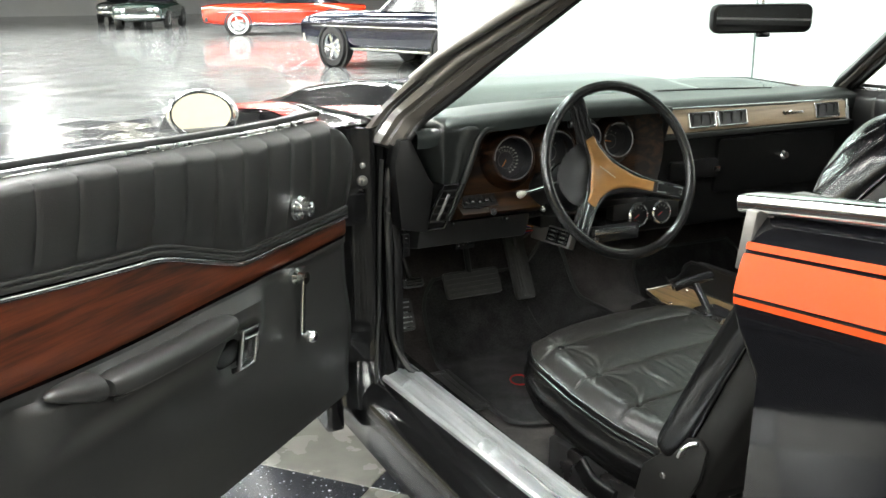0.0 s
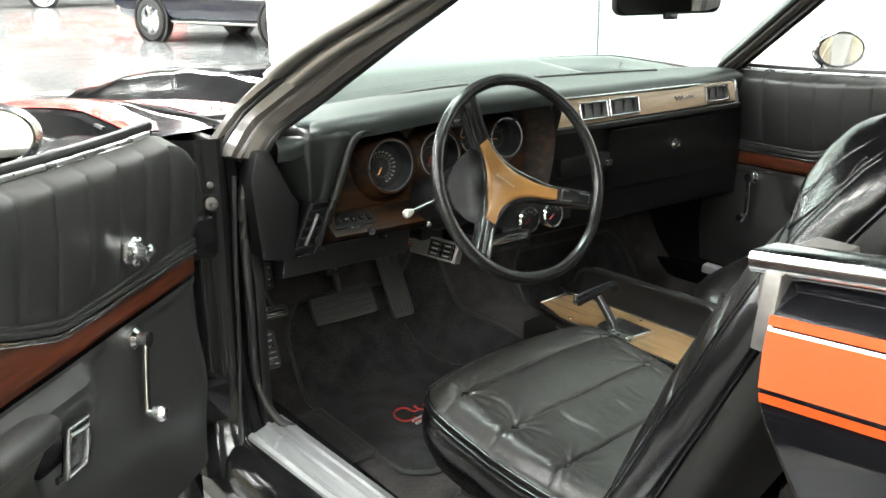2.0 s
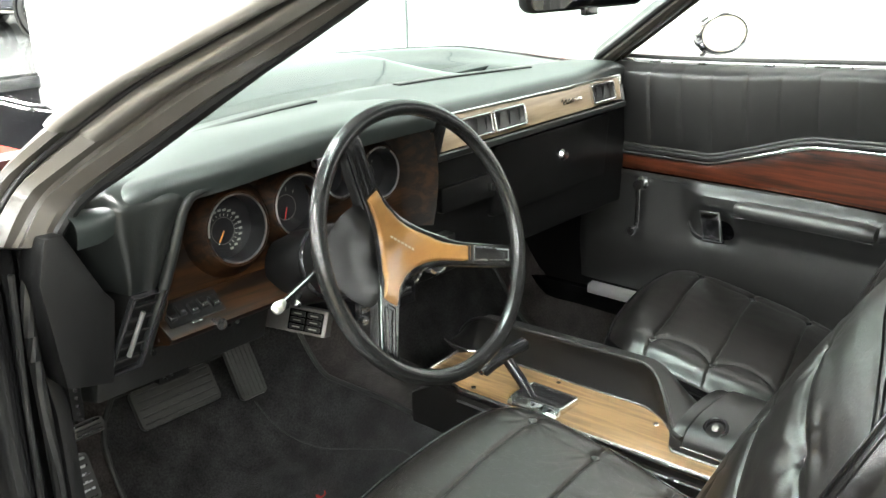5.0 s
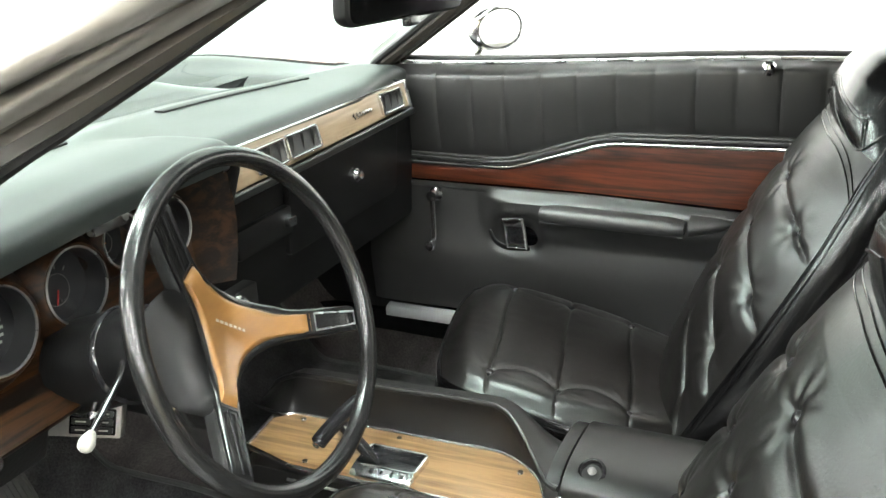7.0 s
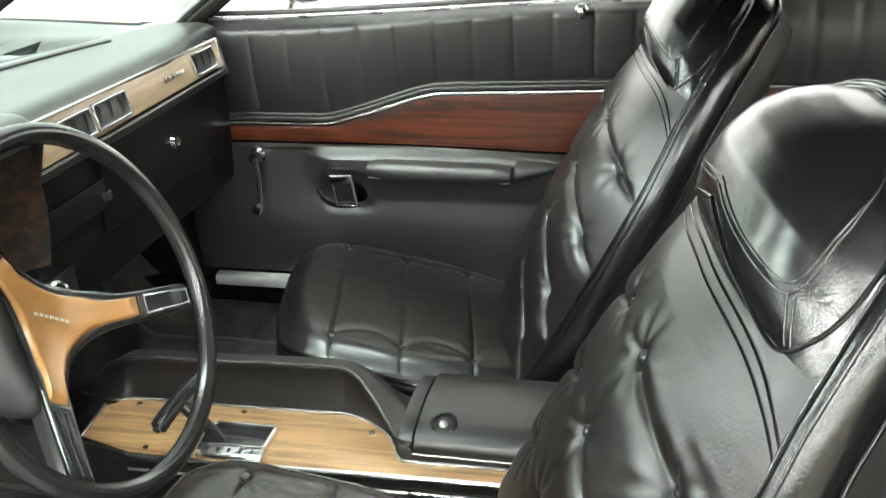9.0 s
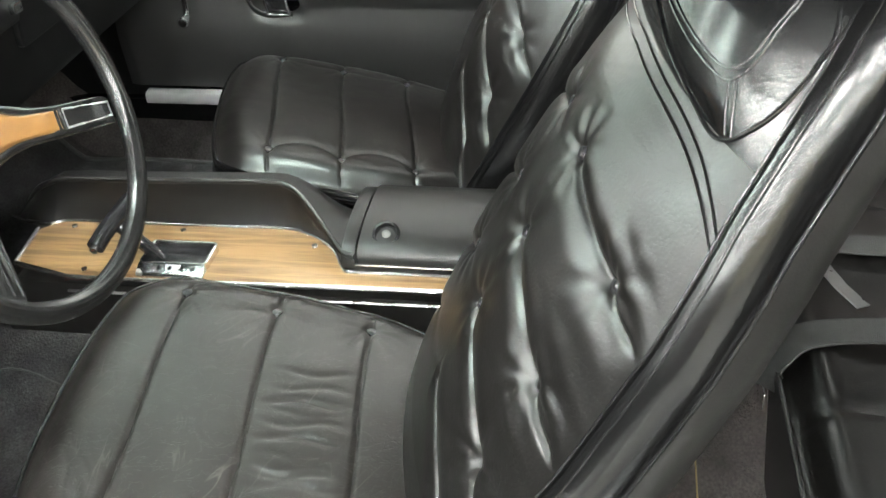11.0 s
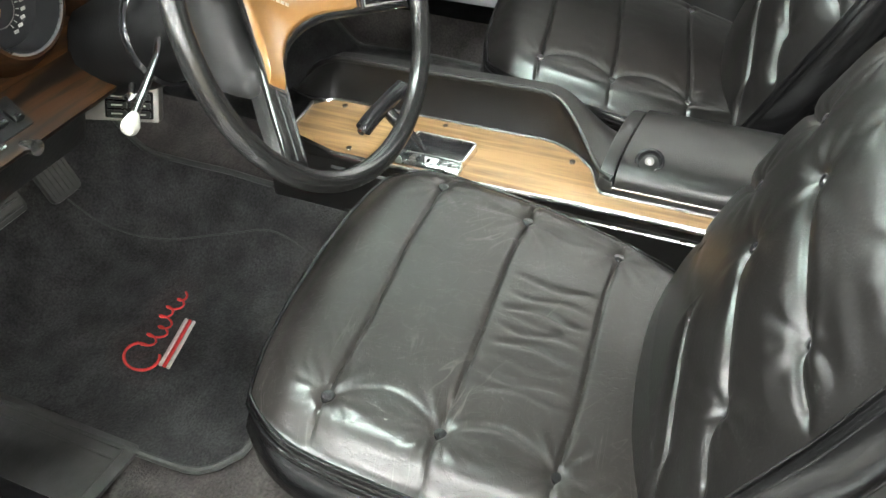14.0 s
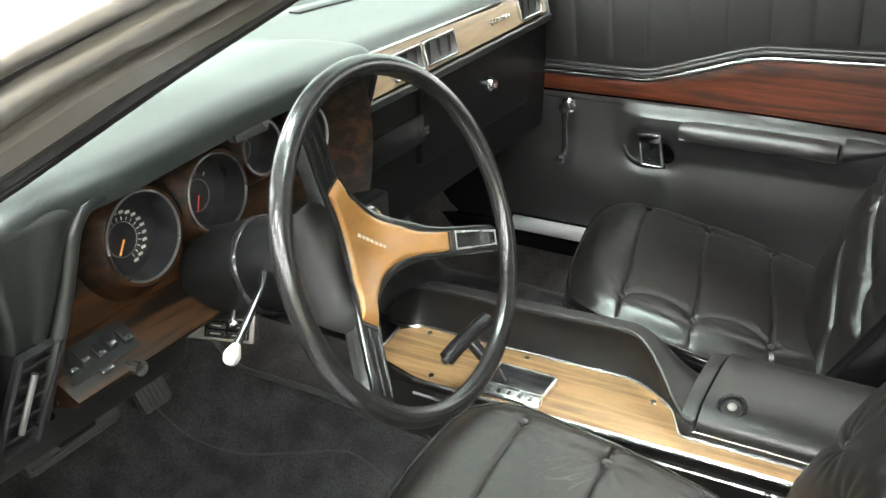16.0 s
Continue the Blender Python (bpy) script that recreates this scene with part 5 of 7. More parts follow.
# ---- fittings under the dash ----
rad = thing("switch_box", pose(-0.305, 0.687, 0.58), "bare metal switch box with push buttons under the dash", "switch box")
BX = V((0.46, -0.87, -0.13)).normalized()
BZ = V((-0.75, -0.46, 0.30))
BY = BZ.cross(BX).normalized()
BZ = BX.cross(BY).normalized()
on_box = lambda a, b, d: V((-0.304, 0.688, 0.612)) + BX * a + BY * b + BZ * d
part("case", prism(rrect(0.115, 0.046, 0.003), on_box, -0.030, 0.0, 0.002), M_ZINC, rad, "dull steel case")
part("face_plate", prism(rrect(0.113, 0.044, 0.003), on_box, 0.0005, 0.002, 0.0008), M_ZINC, rad, "bare steel face")
bp = part("button_panel", prism(rrect(0.062, 0.036, 0.002), lambda a, b, d: on_box(a + 0.020, b, d), 0.002, 0.0035), M_GLOSS, rad, "black button panel")
for i in range(3):
    for j in range(2):
        part("button", prism(rrect(0.026, 0.0085, 0.002), lambda a, b, d: on_box(a + 0.005 + 0.030 * j, b - 0.0115 + 0.0115 * i, d), 0.0035, 0.007, 0.001), M_PLASTIC, bp, "black push button")
        part("button_mark", prism(rrect(0.014, 0.0018, 0.0005), lambda a, b, d: on_box(a + 0.005 + 0.030 * j, b - 0.0115 + 0.0115 * i, d), 0.0071, 0.0076), M_MARK, bp)
part("label_plate", prism(rrect(0.014, 0.012, 0.001), lambda a, b, d: on_box(a - 0.036, b + 0.008, d), 0.002, 0.0028), M_ZINC, rad)
part("bracket", box((-0.330, 0.70, 0.63), (-0.285, 0.76, 0.69)), M_RUBBER, rad, smooth=False)
for k in range(7):
    c = 0.006 * math.sin(k * 2.1)
    part("wire", tube(smooth_path([(-0.335, 0.735 + c, 0.612 + 0.003 * k), (-0.365 - 0.004 * k, 0.735 + c, 0.600 + 0.009 * k), (-0.405 - 0.01 * math.sin(k), 0.735 - c, 0.618 + 0.007 * k), (-0.425, 0.75, 0.69)], 6), 0.0016, 6), (M_RUBBER, M_WIRE_BLUE, M_REDPRINT, M_MARK, M_WIRE_BLUE, M_NEEDLE, M_RUBBER)[k], rad, "loose wiring")

pod = thing("gauge_pod", pose(-0.05, 0.63, 0.62), "pair of small chrome-rimmed gauges under the dash", "gauges")
part("pod_bracket", box((-0.16, 0.625, 0.635), (0.05, 0.66, 0.69), 0.006), M_RUBBER, pod, "black gauge bracket")
for x in (-0.085, -0.012):
    m = facing((x, 0.622, 0.655), (0, -1, 0.15))
    g = part("small_gauge", lathe([(0.030, -0.02), (0.031, 0.004), (0.027, 0.008), (0.025, 0.004)], m, 28), M_CHROME, pod, "chrome bezel")
    part("dial", lathe([(0.025, 0.003), (0, 0.003)], m, 24), M_DIAL, g)
    part("needle", tube([m @ V((0, 0, 0.005)), m @ V((-0.014, -0.008, 0.005))], 0.0012, 6), M_REDPRINT, g, "red needle")
    for k in range(5):
        a = radians(30 + 30 * k)
        part("tick", tube([m @ V((0.016 * math.cos(a), 0.016 * math.sin(a), 0.004)), m @ V((0.021 * math.cos(a), 0.021 * math.sin(a), 0.004))], 0.0009, 5), M_MARK, g)
deck = thing("tape_player", pose(-0.16, 0.63, 0.60), "black and chrome player slung under the dash", "tape player")
part("case", box((-0.245, 0.60, 0.60), (-0.095, 0.74, 0.645), 0.004), M_GLOSS, deck, "gloss black case")
part("front_bar", box((-0.235, 0.594, 0.622), (-0.11, 0.600, 0.636), 0.002), M_CHROME, deck, "chrome front bar")
part("knob", lathe([(0.008, 0), (0.008, 0.012), (0, 0.013)], facing((-0.235, 0.597, 0.612), (0, -1, 0)), 12), M_CHROME, deck)

for at, n, way in (((-0.728, 0.640, 0.627), 4, (0, 0, 0.012)), ((-0.592, 0.640, 0.628), 4, (0.011, 0, 0.002))):
    fz = thing("fuse_block", pose(*at), "small black fuse block with bright contacts under the dash", "fuse block", "fuse blocks")
    a, b = V(at), V(at) + V(way) * (n - 1)
    part("block", box((min(a.x, b.x) - 0.009, 0.640, min(a.z, b.z) - 0.009), (max(a.x, b.x) + 0.009, 0.668, max(a.z, b.z) + 0.009), 0.002), M_PLASTIC, fz)
    part("stay", tube([(at[0], 0.655, at[2]), (at[0], 0.67, 0.69)], 0.004, 6), M_RUBBER, fz)
    for k in range(n):
        part("contact", lathe([(0.0032, 0), (0.0026, 0.002), (0, 0.0025)], facing(a + V(way) * k, (0, -1, 0)), 10), M_CHROME, fz, "bright contact")

# ---- pedals ----
def pedal(name, at, size, tilt, label, arm_to, ribs=5, horizontal=True, rim=False):
    m = pose(*at, tilt, 0, 0)
    p = thing(name, pose(*at), label, "pedal", "pedals")
    w, h = size
    pp = part("pad", prism(rrect(w, h, 0.01), lambda a, b, d: m @ V((a, -d, b)), 0.0, 0.014, 0.004), M_PEDAL, p, "ribbed rubber pedal pad")
    for k in range(ribs):
        if horizontal:
            b = -h / 2 + h * (k + 0.7) / (ribs + 0.4)
            pts = [m @ V((-w / 2 + 0.008, -0.014, b)), m @ V((w / 2 - 0.008, -0.014, b))]
        else:
            a = -w / 2 + w * (k + 0.7) / (ribs + 0.4)
            pts = [m @ V((a, -0.014, -h / 2 + 0.008)), m @ V((a, -0.014, h / 2 - 0.008))]
        part("rib", tube(pts, 0.0022, 6), M_STEEL if rim else M_PEDAL, pp)
    part("arm", tube(smooth_path([m @ V((0, 0.004, 0)), tuple(lerp(q, r, 0.5) + (0.03 if i == 2 else 0) for i, (q, r) in enumerate(zip(at, arm_to))), arm_to], 5), 0.009, 8), M_RUBBER, p, "black pedal arm")


pedal("brake_pedal", (-0.415, 0.925, 0.43), (0.17, 0.075), -32, "wide black rubber brake pedal", (-0.43, 1.0, 0.66))
pedal("accelerator_pedal", (-0.245, 0.965, 0.45), (0.062, 0.20), -28, "tall black rubber accelerator pedal", (-0.24, 1.03, 0.62), 6, False)
pedal("parking_brake_pedal", (-0.622, 0.86, 0.477), (0.06, 0.026), -30, "small chrome-edged parking brake pedal", (-0.68, 0.90, 0.60), 3, True, True)
pedal("dimmer_switch", (-0.648, 0.86, 0.392), (0.05, 0.085), -25, "ribbed foot switch with bright bars", (-0.67, 0.96, 0.47), 6, True, True)

# ---- steering wheel and column ----
WC, WT = V((-0.374, 0.305, 0.850)), 20.1
WM = Matrix.Translation(WC) @ V((0, -math.cos(radians(WT)), math.sin(radians(WT)))).to_track_quat("Z", "Y").to_matrix().to_4x4()
wheel = thing("steering_wheel", pose(*WC), "black three-spoke steering wheel with honey wood inlay, turned sideways", "steering wheel")
R = 0.1815
ring = [WM @ V((R * math.cos(2 * math.pi * k / 96), R * math.sin(2 * math.pi * k / 96), 0)) for k in range(96)]


def rim_profile():
    return [(0.0112 * math.cos(t), 0.0105 * math.sin(t)) for t in [2 * math.pi * k / 14 for k in range(14)]]


part("rim", sweep(ring, rim_profile(), up=WM.to_3x3() @ V((0, 0, 1)), closed=True), M_RIM, wheel, "glossy worn black rim")


def blend(a, b, k):
    h = max(0, k - abs(a - b)) / k
    return min(a, b) - h * h * k * 0.25


SPOKES = (115, 227, -22)


def star(theta, halves, reach, soft):
    """Radius of the spoke plate at an angle: three spokes joined by round fillets."""
    c, s = math.cos(theta), math.sin(theta)

    def inside(r):
        d = None
        for a, w, L in zip(SPOKES, halves, reach):
            ca, sa = math.cos(radians(a)), math.sin(radians(a))
            al, ac = r * (c * ca + s * sa), r * abs(c * sa - s * ca)
            q = max(ac - w * (1 - 1.2 * max(0, al)), al - L, -al - 0.01)
            d = q if d is None else blend(d, q, soft)
        return d
    lo, hi = 0.0, 0.30
    for _ in range(22):
        mid = (lo + hi) / 2
        if inside(mid) < 0:
            lo = mid
        else:
            hi = mid
    return max(lo, 0.004)


def dish(r):
    return -0.062 + 0.058 * min(1, (r / 0.170)) ** 1.5


def plate(halves, reach, soft, lift, thick, mat, name, label, parent):
    n = 240
    bm = bmesh.new()
    rings_ = []
    for k in range(n):
        t = 2 * math.pi * k / n
        rr = star(t, halves, reach, soft)
        col = []
        for i in range(13):
            q = i / 12 * rr
            edge = 0.006 * max(0, (i - 10) / 2) ** 2
            col.append(bm.verts.new(WM @ V((q * math.cos(t), q * math.sin(t), dish(q) + lift - edge))))
        col.append(bm.verts.new(WM @ V((rr * math.cos(t), rr * math.sin(t), dish(rr) + lift - thick))))
        rings_.append(col)
    for k in range(n):
        a, b = rings_[k], rings_[(k + 1) % n]
        for i in range(1, 13):
            bm.faces.new((a[i], b[i], b[i + 1], a[i + 1]))
    ctr = bm.verts.new(WM @ V((0, 0, dish(0) + lift)))
    for k in range(n):
        bm.faces.new((ctr, rings_[k][1], rings_[(k + 1) % n][1]))
    for c in rings_:
        bm.verts.remove(c[0])
    return part(name, bm, mat, parent, label)


PLATE = ((0.021, 0.021, 0.020), (0.174, 0.174, 0.174), 0.060)
plate(*PLATE, 0.0, 0.022, M_RIM, "spoke_plate", "black moulded spokes", wheel)
plate((0.014, 0.014, 0.0135), (0.090, 0.090, 0.112), 0.052, 0.0045, 0.004, M_WOOD_WHEEL, "wood_inlay", "honey-coloured wood inlay", wheel)
for a0, w0, r0, r1 in ((SPOKES[2], 0.010, 0.116, 0.164), (SPOKES[0], 0.007, 0.094, 0.165), (SPOKES[1], 0.007, 0.094, 0.165)):
    rot = WM @ Matrix.Rotation(radians(a0), 4, "Z")
    out = [(r0, -w0), (r1, -w0 * 0.75), (r1, w0 * 0.75), (r0, w0)]
    part("spoke_frame", sweep([rot @ V((x, y, dish(x) + 0.003)) for x, y in out], disc(0.0013, 6), up=rot.to_3x3() @ V((0, 0, 1)), closed=True), M_STEEL if a0 == SPOKES[2] else M_GLOSS, wheel, "thin bright spoke outline")
for k in range(7):
    part("badge_mark", sweep([WM @ V((-0.014 + 0.0052 * (k + q), 0.018 - 0.0043 * (k + q), dish(0.02) + 0.0064)) for q in (0.0, 0.62)], rrect(0.0032, 0.0008, 0.0003, 1), up=WM.to_3x3() @ V((0, 0, 1))), M_BADGE, wheel, "small silver badge mark")


# flank of the horn pad: a convex side that falls away from the plate towards the rim and the door
def flank(u, v):
    t = radians(lerp(115.5, 226.5, v))
    r = star(t, *PLATE)
    far = max(r - 0.002, lerp(0.088, 0.104, v))
    k = math.sin(math.pi * v) ** 0.6
    q = lerp(r - 0.003, far, u)
    return WM @ V((q * math.cos(t), q * math.sin(t), dish(r) - 0.003 - (0.040 * u ** 1.5 + 0.004 * u) * k))


bm, _ = grid(flank, 18, 70)
bmesh.ops.solidify(bm, geom=bm.faces[:], thickness=0.005)
part("horn_pad_flank", bm, M_FLANK, wheel, "glossy black side of the horn pad", angle=60)
part("hub", lathe([(0.030, -0.062), (0.036, -0.09), (0.040, -0.13), (0.0, -0.13)], WM, 28), M_PLASTIC, wheel, "black hub")

col = thing("steering_column", pose(-0.374, 0.55, 0.75), "black steering column with a chrome turn-signal stalk", "steering column")
part("shroud", lathe([(0.0, -0.128), (0.040, -0.128), (0.048, -0.14), (0.055, -0.20), (0.058, -0.26), (0.058, -0.30), (0.048, -0.31), (0.045, -0.45), (0.043, -0.60), (0, -0.60)], WM, 30), M_PLASTIC, col, "black column shroud")
part("collar_ring", lathe([(0.0565, -0.205), (0.0595, -0.209), (0.0595, -0.213), (0.0565, -0.217)], WM, 30), M_GLOSS, col)
st = part("signal_stalk", tube([(-0.43, 0.462, 0.800), (-0.462, 0.440, 0.799), (-0.572, 0.379, 0.801)], 0.0042, 10), M_CHROME, col, "chrome turn-signal stalk")
part("stalk_knob", lathe([(0.0045, -0.016), (0.0065, -0.008), (0.0082, 0.0), (0.0078, 0.006), (0.0045, 0.010), (0, 0.011)], facing((-0.574, 0.378, 0.801), (-0.87, -0.49, 0.0)), 14), M_MARK, st, "white stalk knob")
part("ignition", lathe([(0.016, 0), (0.016, 0.012), (0.011, 0.018), (0, 0.018)], facing((-0.320, 0.50, 0.80), (1, -0.3, 0.2)), 16), M_STEEL, col, "bright ignition lock")
part("hazard_knob", lathe([(0.004, 0), (0.004, 0.016), (0.008, 0.018), (0, 0.024)], facing((-0.425, 0.52, 0.735), (-0.7, -0.4, -0.3)), 10), M_CHROME, col)

# ---- seats ----
BUTTON_Y = (0.249, 0.129, 0.008)
BUTTON_X = [(0.008, 0.174), (0.129, 0.180), (0.249, 0.191)]


def bucket_seat(cx, out, dy, wide, skew, group):
    """A tufted bucket seat; out is the side (-1 or 1) that faces its door, wide its width against the driver's."""
    seat = thing("bucket_seat", pose(cx, 0.1, 0.2), ("driver's" if cx < 0 else "passenger's") + " high-back bucket seat in buttoned, creased black leather", "car seat", group)
    lean_x, lean_y = skew

    def edge_w(y):
        return wide * table([(-0.16, 0.180), (-0.08, 0.204), (0.0, 0.230), (0.06, 0.240), (0.12, 0.246), (0.22, 0.249), (0.36, 0.244)], y)

    def front(xi):
        return 0.354 - 0.018 * abs(xi) ** 3

    def top_point(xi, v):
        """xi across from -1 to 1, v from the front lip to the back."""
        yf = front(xi)
        y = lerp(yf, -0.16, v)
        w = edge_w(y)
        w -= 0.040 * max(0, 1 - (yf - y) / 0.09) ** 2.2
        x = xi * w
        z = 0.4765 + 0.15 * (y - 0.026)
        z -= 0.010 * step(0.28, 0.36, y)
        ea, eb = (1 - abs(xi)) * w, (yf - y) + 0.004
        ed = ea * eb / (ea + eb)
        z -= 0.026 * (1 - step(0, 0.045, ed)) ** 1.8
        z += 0.006 * (1 - (x / w) ** 2)
        inner = step(0.0, 0.04, ed)
        ax, sg = abs(x), (1 if x > 0 else -1)
        for by in BUTTON_Y:
            d = abs(y - by - 0.002 * math.sin(x * 20))
            z -= (0.0036 * math.exp(-(d / 0.0024) ** 2) + 0.0013 * math.exp(-(d / 0.012) ** 2)) * step(0.0, 0.02, ed)
            b_x = wide * table(BUTTON_X, by)
            r = math.hypot(ax - b_x, y - by)
            z -= (0.005 * math.exp(-(r / 0.009) ** 2) + 0.0011 * math.exp(-(r / 0.022) ** 2)) * inner
            if r < 0.11:
                a = math.atan2(y - by, ax - b_x)
                z += (1.0 if cx < 0 else 0.35) * (0.0005 * math.sin(a * 9 + 3 * sg + by * 40) + 0.0004 * math.sin(a * 15 + by * 90)) * math.exp(-((r - 0.034) / 0.022) ** 2) * inner
        # swagged fold from button to button along each side
        if BUTTON_Y[-1] < y < BUTTON_Y[0]:
            lo = max(b for b in BUTTON_Y if b <= y)
            hi = min(b for b in BUTTON_Y if b > y)
            k = (y - lo) / (hi - lo)
            fx = wide * table(BUTTON_X, y) - (0.026 * math.sin(math.pi * k) if sg < 0 else 0.010 * math.sin(math.pi * k))
            q = ax - fx
            deep = 1.0 if sg < 0 else 0.3
            z -= (0.0018 * math.exp(-(q / 0.0045) ** 2) + 0.0007 * math.exp(-(q / 0.015) ** 2)) * deep
            z += 0.0004 * math.exp(-((q + 0.018) / 0.012) ** 2) * deep * math.sin(math.pi * k)
        # gathers in the pleat that is sat on
        if cx < 0:
            for k in range(9):
                gx = -0.100 + 0.021 * k + 0.005 * math.sin(k * 5)
                line = x - gx + 0.10 * (y - 0.07) + 0.004 * math.sin(y * 70 + k * 2)
                z -= (0.0022 + 0.0012 * math.sin(k * 2.3)) * math.exp(-(line / 0.0050) ** 2) * math.exp(-((y - 0.066) / 0.044) ** 4)
            # scuffed creases running in from the outer front corner
            for k in range(5):
                line = (y - 0.30 + 0.020 * k) - 0.5 * (x + 0.20) + 0.006 * math.sin(x * 60 + k)
                z -= 0.0006 * math.exp(-(line / 0.0022) ** 2) * math.exp(-((x + 0.15) / 0.06) ** 2) * inner
        z += 0.0014 * noise.noise(V((x * 9 + cx * 7, y * 11, 2.0))) + 0.0005 * noise.noise(V((x * 34 + cx, y * 30, 5.0)))
        return V((cx + x + lean_x * (y - 0.1), y + lean_y * x, z))
    bm, rows = grid(lambda u, v: top_point(2 * u - 1, v), 170, 210)
    part("cushion", bm, M_CUSHION if cx < 0 else M_SEAT, seat, "buttoned black leather cushion with cross seams and creases")
    rim = [top_point(-1, 1 - k / 40) for k in range(40)] + [top_point(-1 + 2 * k / 40, 0) for k in range(40)] + [top_point(1, k / 40) for k in range(41)]
    ctr = V((cx, 0.1, 0))
    prof = [(0.0, 0.0), (0.005, -0.006), (0.006, -0.014), (0.004, -0.020), (0.009, -0.030), (0.014, -0.048), (0.012, -0.075), (0.0, -0.105), (-0.03, -0.128)]
    bm = bmesh.new()
    rr = []
    for p in rim:
        d = V((p.x - ctr.x, p.y - ctr.y, 0)).normalized()
        rr.append([bm.verts.new(V((p.x, p.y, p.z)) + d * (a + 0.003 * noise.noise(V((p.x * 14, p.y * 14, b * 20))) * (b < -0.03)) + V((0, 0, b))) for a, b in prof])
    for a, b in zip(rr, rr[1:]):
        for i in range(len(prof) - 1):
            bm.faces.new((a[i], b[i], b[i + 1], a[i + 1]))
    part("cushion_side", bm, M_SEAT_SIDE, seat, "smooth black side of the cushion", angle=70)
    for off, dz in ((0.003, -0.001), (0.007, -0.013), (0.006, -0.020)):
        pts = [p + V((p.x - ctr.x, p.y - ctr.y, 0)).normalized() * off + V((0, 0, dz)) for p in rim]
        part("piping", tube(pts, 0.0022, 8), M_SEAT_SIDE, seat, "raised stitched piping")
    for by in BUTTON_Y:
        for s in (-1, 1):
            xi = s * wide * table(BUTTON_X, by) / edge_w(by)
            yf = front(xi)
            p = top_point(xi, (yf - by) / (yf + 0.16))
            part("button", lathe([(0.0085, -0.001), (0.0088, 0.003), (0.0065, 0.0066), (0, 0.0078)], facing(p, (0, -0.15, 1)), 14), M_GLOSS, seat, "shiny covered button")
    part("seat_pan", box((cx - 0.18, -0.12, 0.30), (cx + 0.18, 0.27, 0.37), 0.02), M_RUBBER, seat, "black seat pan")
    for s in (-1, 1):
        part("seat_rail", box((cx + s * 0.17 - 0.015, -0.18, 0.205), (cx + s * 0.17 + 0.015, 0.27, 0.30), 0.004), M_STEEL, seat, "bare steel seat rail")

    # backrest, on a gently curved spine of (y, z)
    spine = [V((0, -0.050, 0.385)), V((0, -0.084, 0.45)), V((0, -0.138, 0.55)), V((0, -0.208, 0.68)), V((0, -0.265, 0.79)), V((0, -0.308, 0.88)), V((0, -0.343, 0.94)), V((0, -0.382, 1.0)), V((0, -0.424, 1.048))]
    run = [0.0]
    for p, q in zip(spine, spine[1:]):
        run.append(run[-1] + (q - p).length)

    def stand(s):
        """Place, up and outward normal on the spine at a length s."""
        for i in range(len(spine) - 1):
            if s <= run[i + 1] or i == len(spine) - 2:
                k = (s - run[i]) / (run[i + 1] - run[i])
                p = spine[i].lerp(spine[i + 1], k)
                t0 = spine[min(i + 1, len(spine) - 1)] - spine[max(i - 1, 0)]
                t1 = spine[min(i + 2, len(spine) - 1)] - spine[i]
                u = t0.normalized().lerp(t1.normalized(), k).normalized()
                return p + V((cx, 0, 0)), u, V((0, u.z, -u.y))
    LEN, NECK = 0.762, 0.590

    def half(s):
        return table([(0, 0.212), (0.08, 0.226), (0.30, 0.238), (0.44, 0.234), (0.52, 0.222), (0.58, 0.206), (0.63, 0.192), (0.67, 0.179), (0.70, 0.163), (0.72, 0.148), (0.737, 0.128), (0.750, 0.102), (0.758, 0.074), (0.762, 0.04)], s)

    def bulge(s):
        return table([(0, 0.026), (0.06, 0.042), (0.12, 0.056), (0.2, 0.068), (0.3, 0.075), (0.4, 0.075), (0.48, 0.070), (0.54, 0.060), (0.575, 0.050), (0.59, 0.047), (0.605, 0.060), (0.63, 0.070), (0.66, 0.073), (0.69, 0.068), (0.72, 0.052), (0.74, 0.034), (0.755, 0.014), (0.762, 0.0)], s)
    ROWS_ = ((0.487, 0.450, 0.430), (0.395, 0.333, 0.303), (0.302, 0.225, 0.163), (0.210, 0.130, 0.065))
    XI, XO = 0.050, 0.172
    TUFT = [(bs, XI) for bs, _, _ in ROWS_[:3]] + [(bo, XO) for _, bo, _ in ROWS_[:3]]

    def face(xi, v):
        s = lerp(0.0, LEN, v)
        w = half(s)
        x = xi * w
        h = bulge(s) * (1 - abs(xi) ** lerp(2.3, 3.2, step(0.55, 0.62, s)))
        sg = 1 if x > 0 else -1
        ax = abs(x)
        sx = 0.13
        fade = step(0.0, 0.10, 1 - abs(xi)) * step(0.60, 0.54, s)
        for bs, bo, be in ROWS_:
            # drawn seam: down and out from the inner button to the outer one, and on to the piping
            if ax >= XI - 0.004:
                if ax < XO:
                    k = max(0, (ax - XI) / (XO - XI))
                    ln = bs - (bs - bo) * (0.55 * k ** 0.45 + 0.45 * k ** 2.2)
                else:
                    k = min(1, (ax - XO) / max(0.01, w - XO))
                    ln = bo - (bo - be) * k ** 0.55
                q = s - ln
                h -= (0.0038 * math.exp(-(q / 0.0038) ** 2) + 0.0036 * math.exp(-(q / 0.014) ** 2)) * fade * step(XI - 0.004, XI + 0.006, ax)
                h += 0.0010 * math.exp(-((q - 0.020) / 0.012) ** 2) * fade * step(XI - 0.004, XI + 0.02, ax)
            else:
                ci = bs - 0.010 * math.cos(ax / XI * 1.57)
                h -= 0.0012 * math.exp(-((s - ci) / 0.010) ** 2) * fade
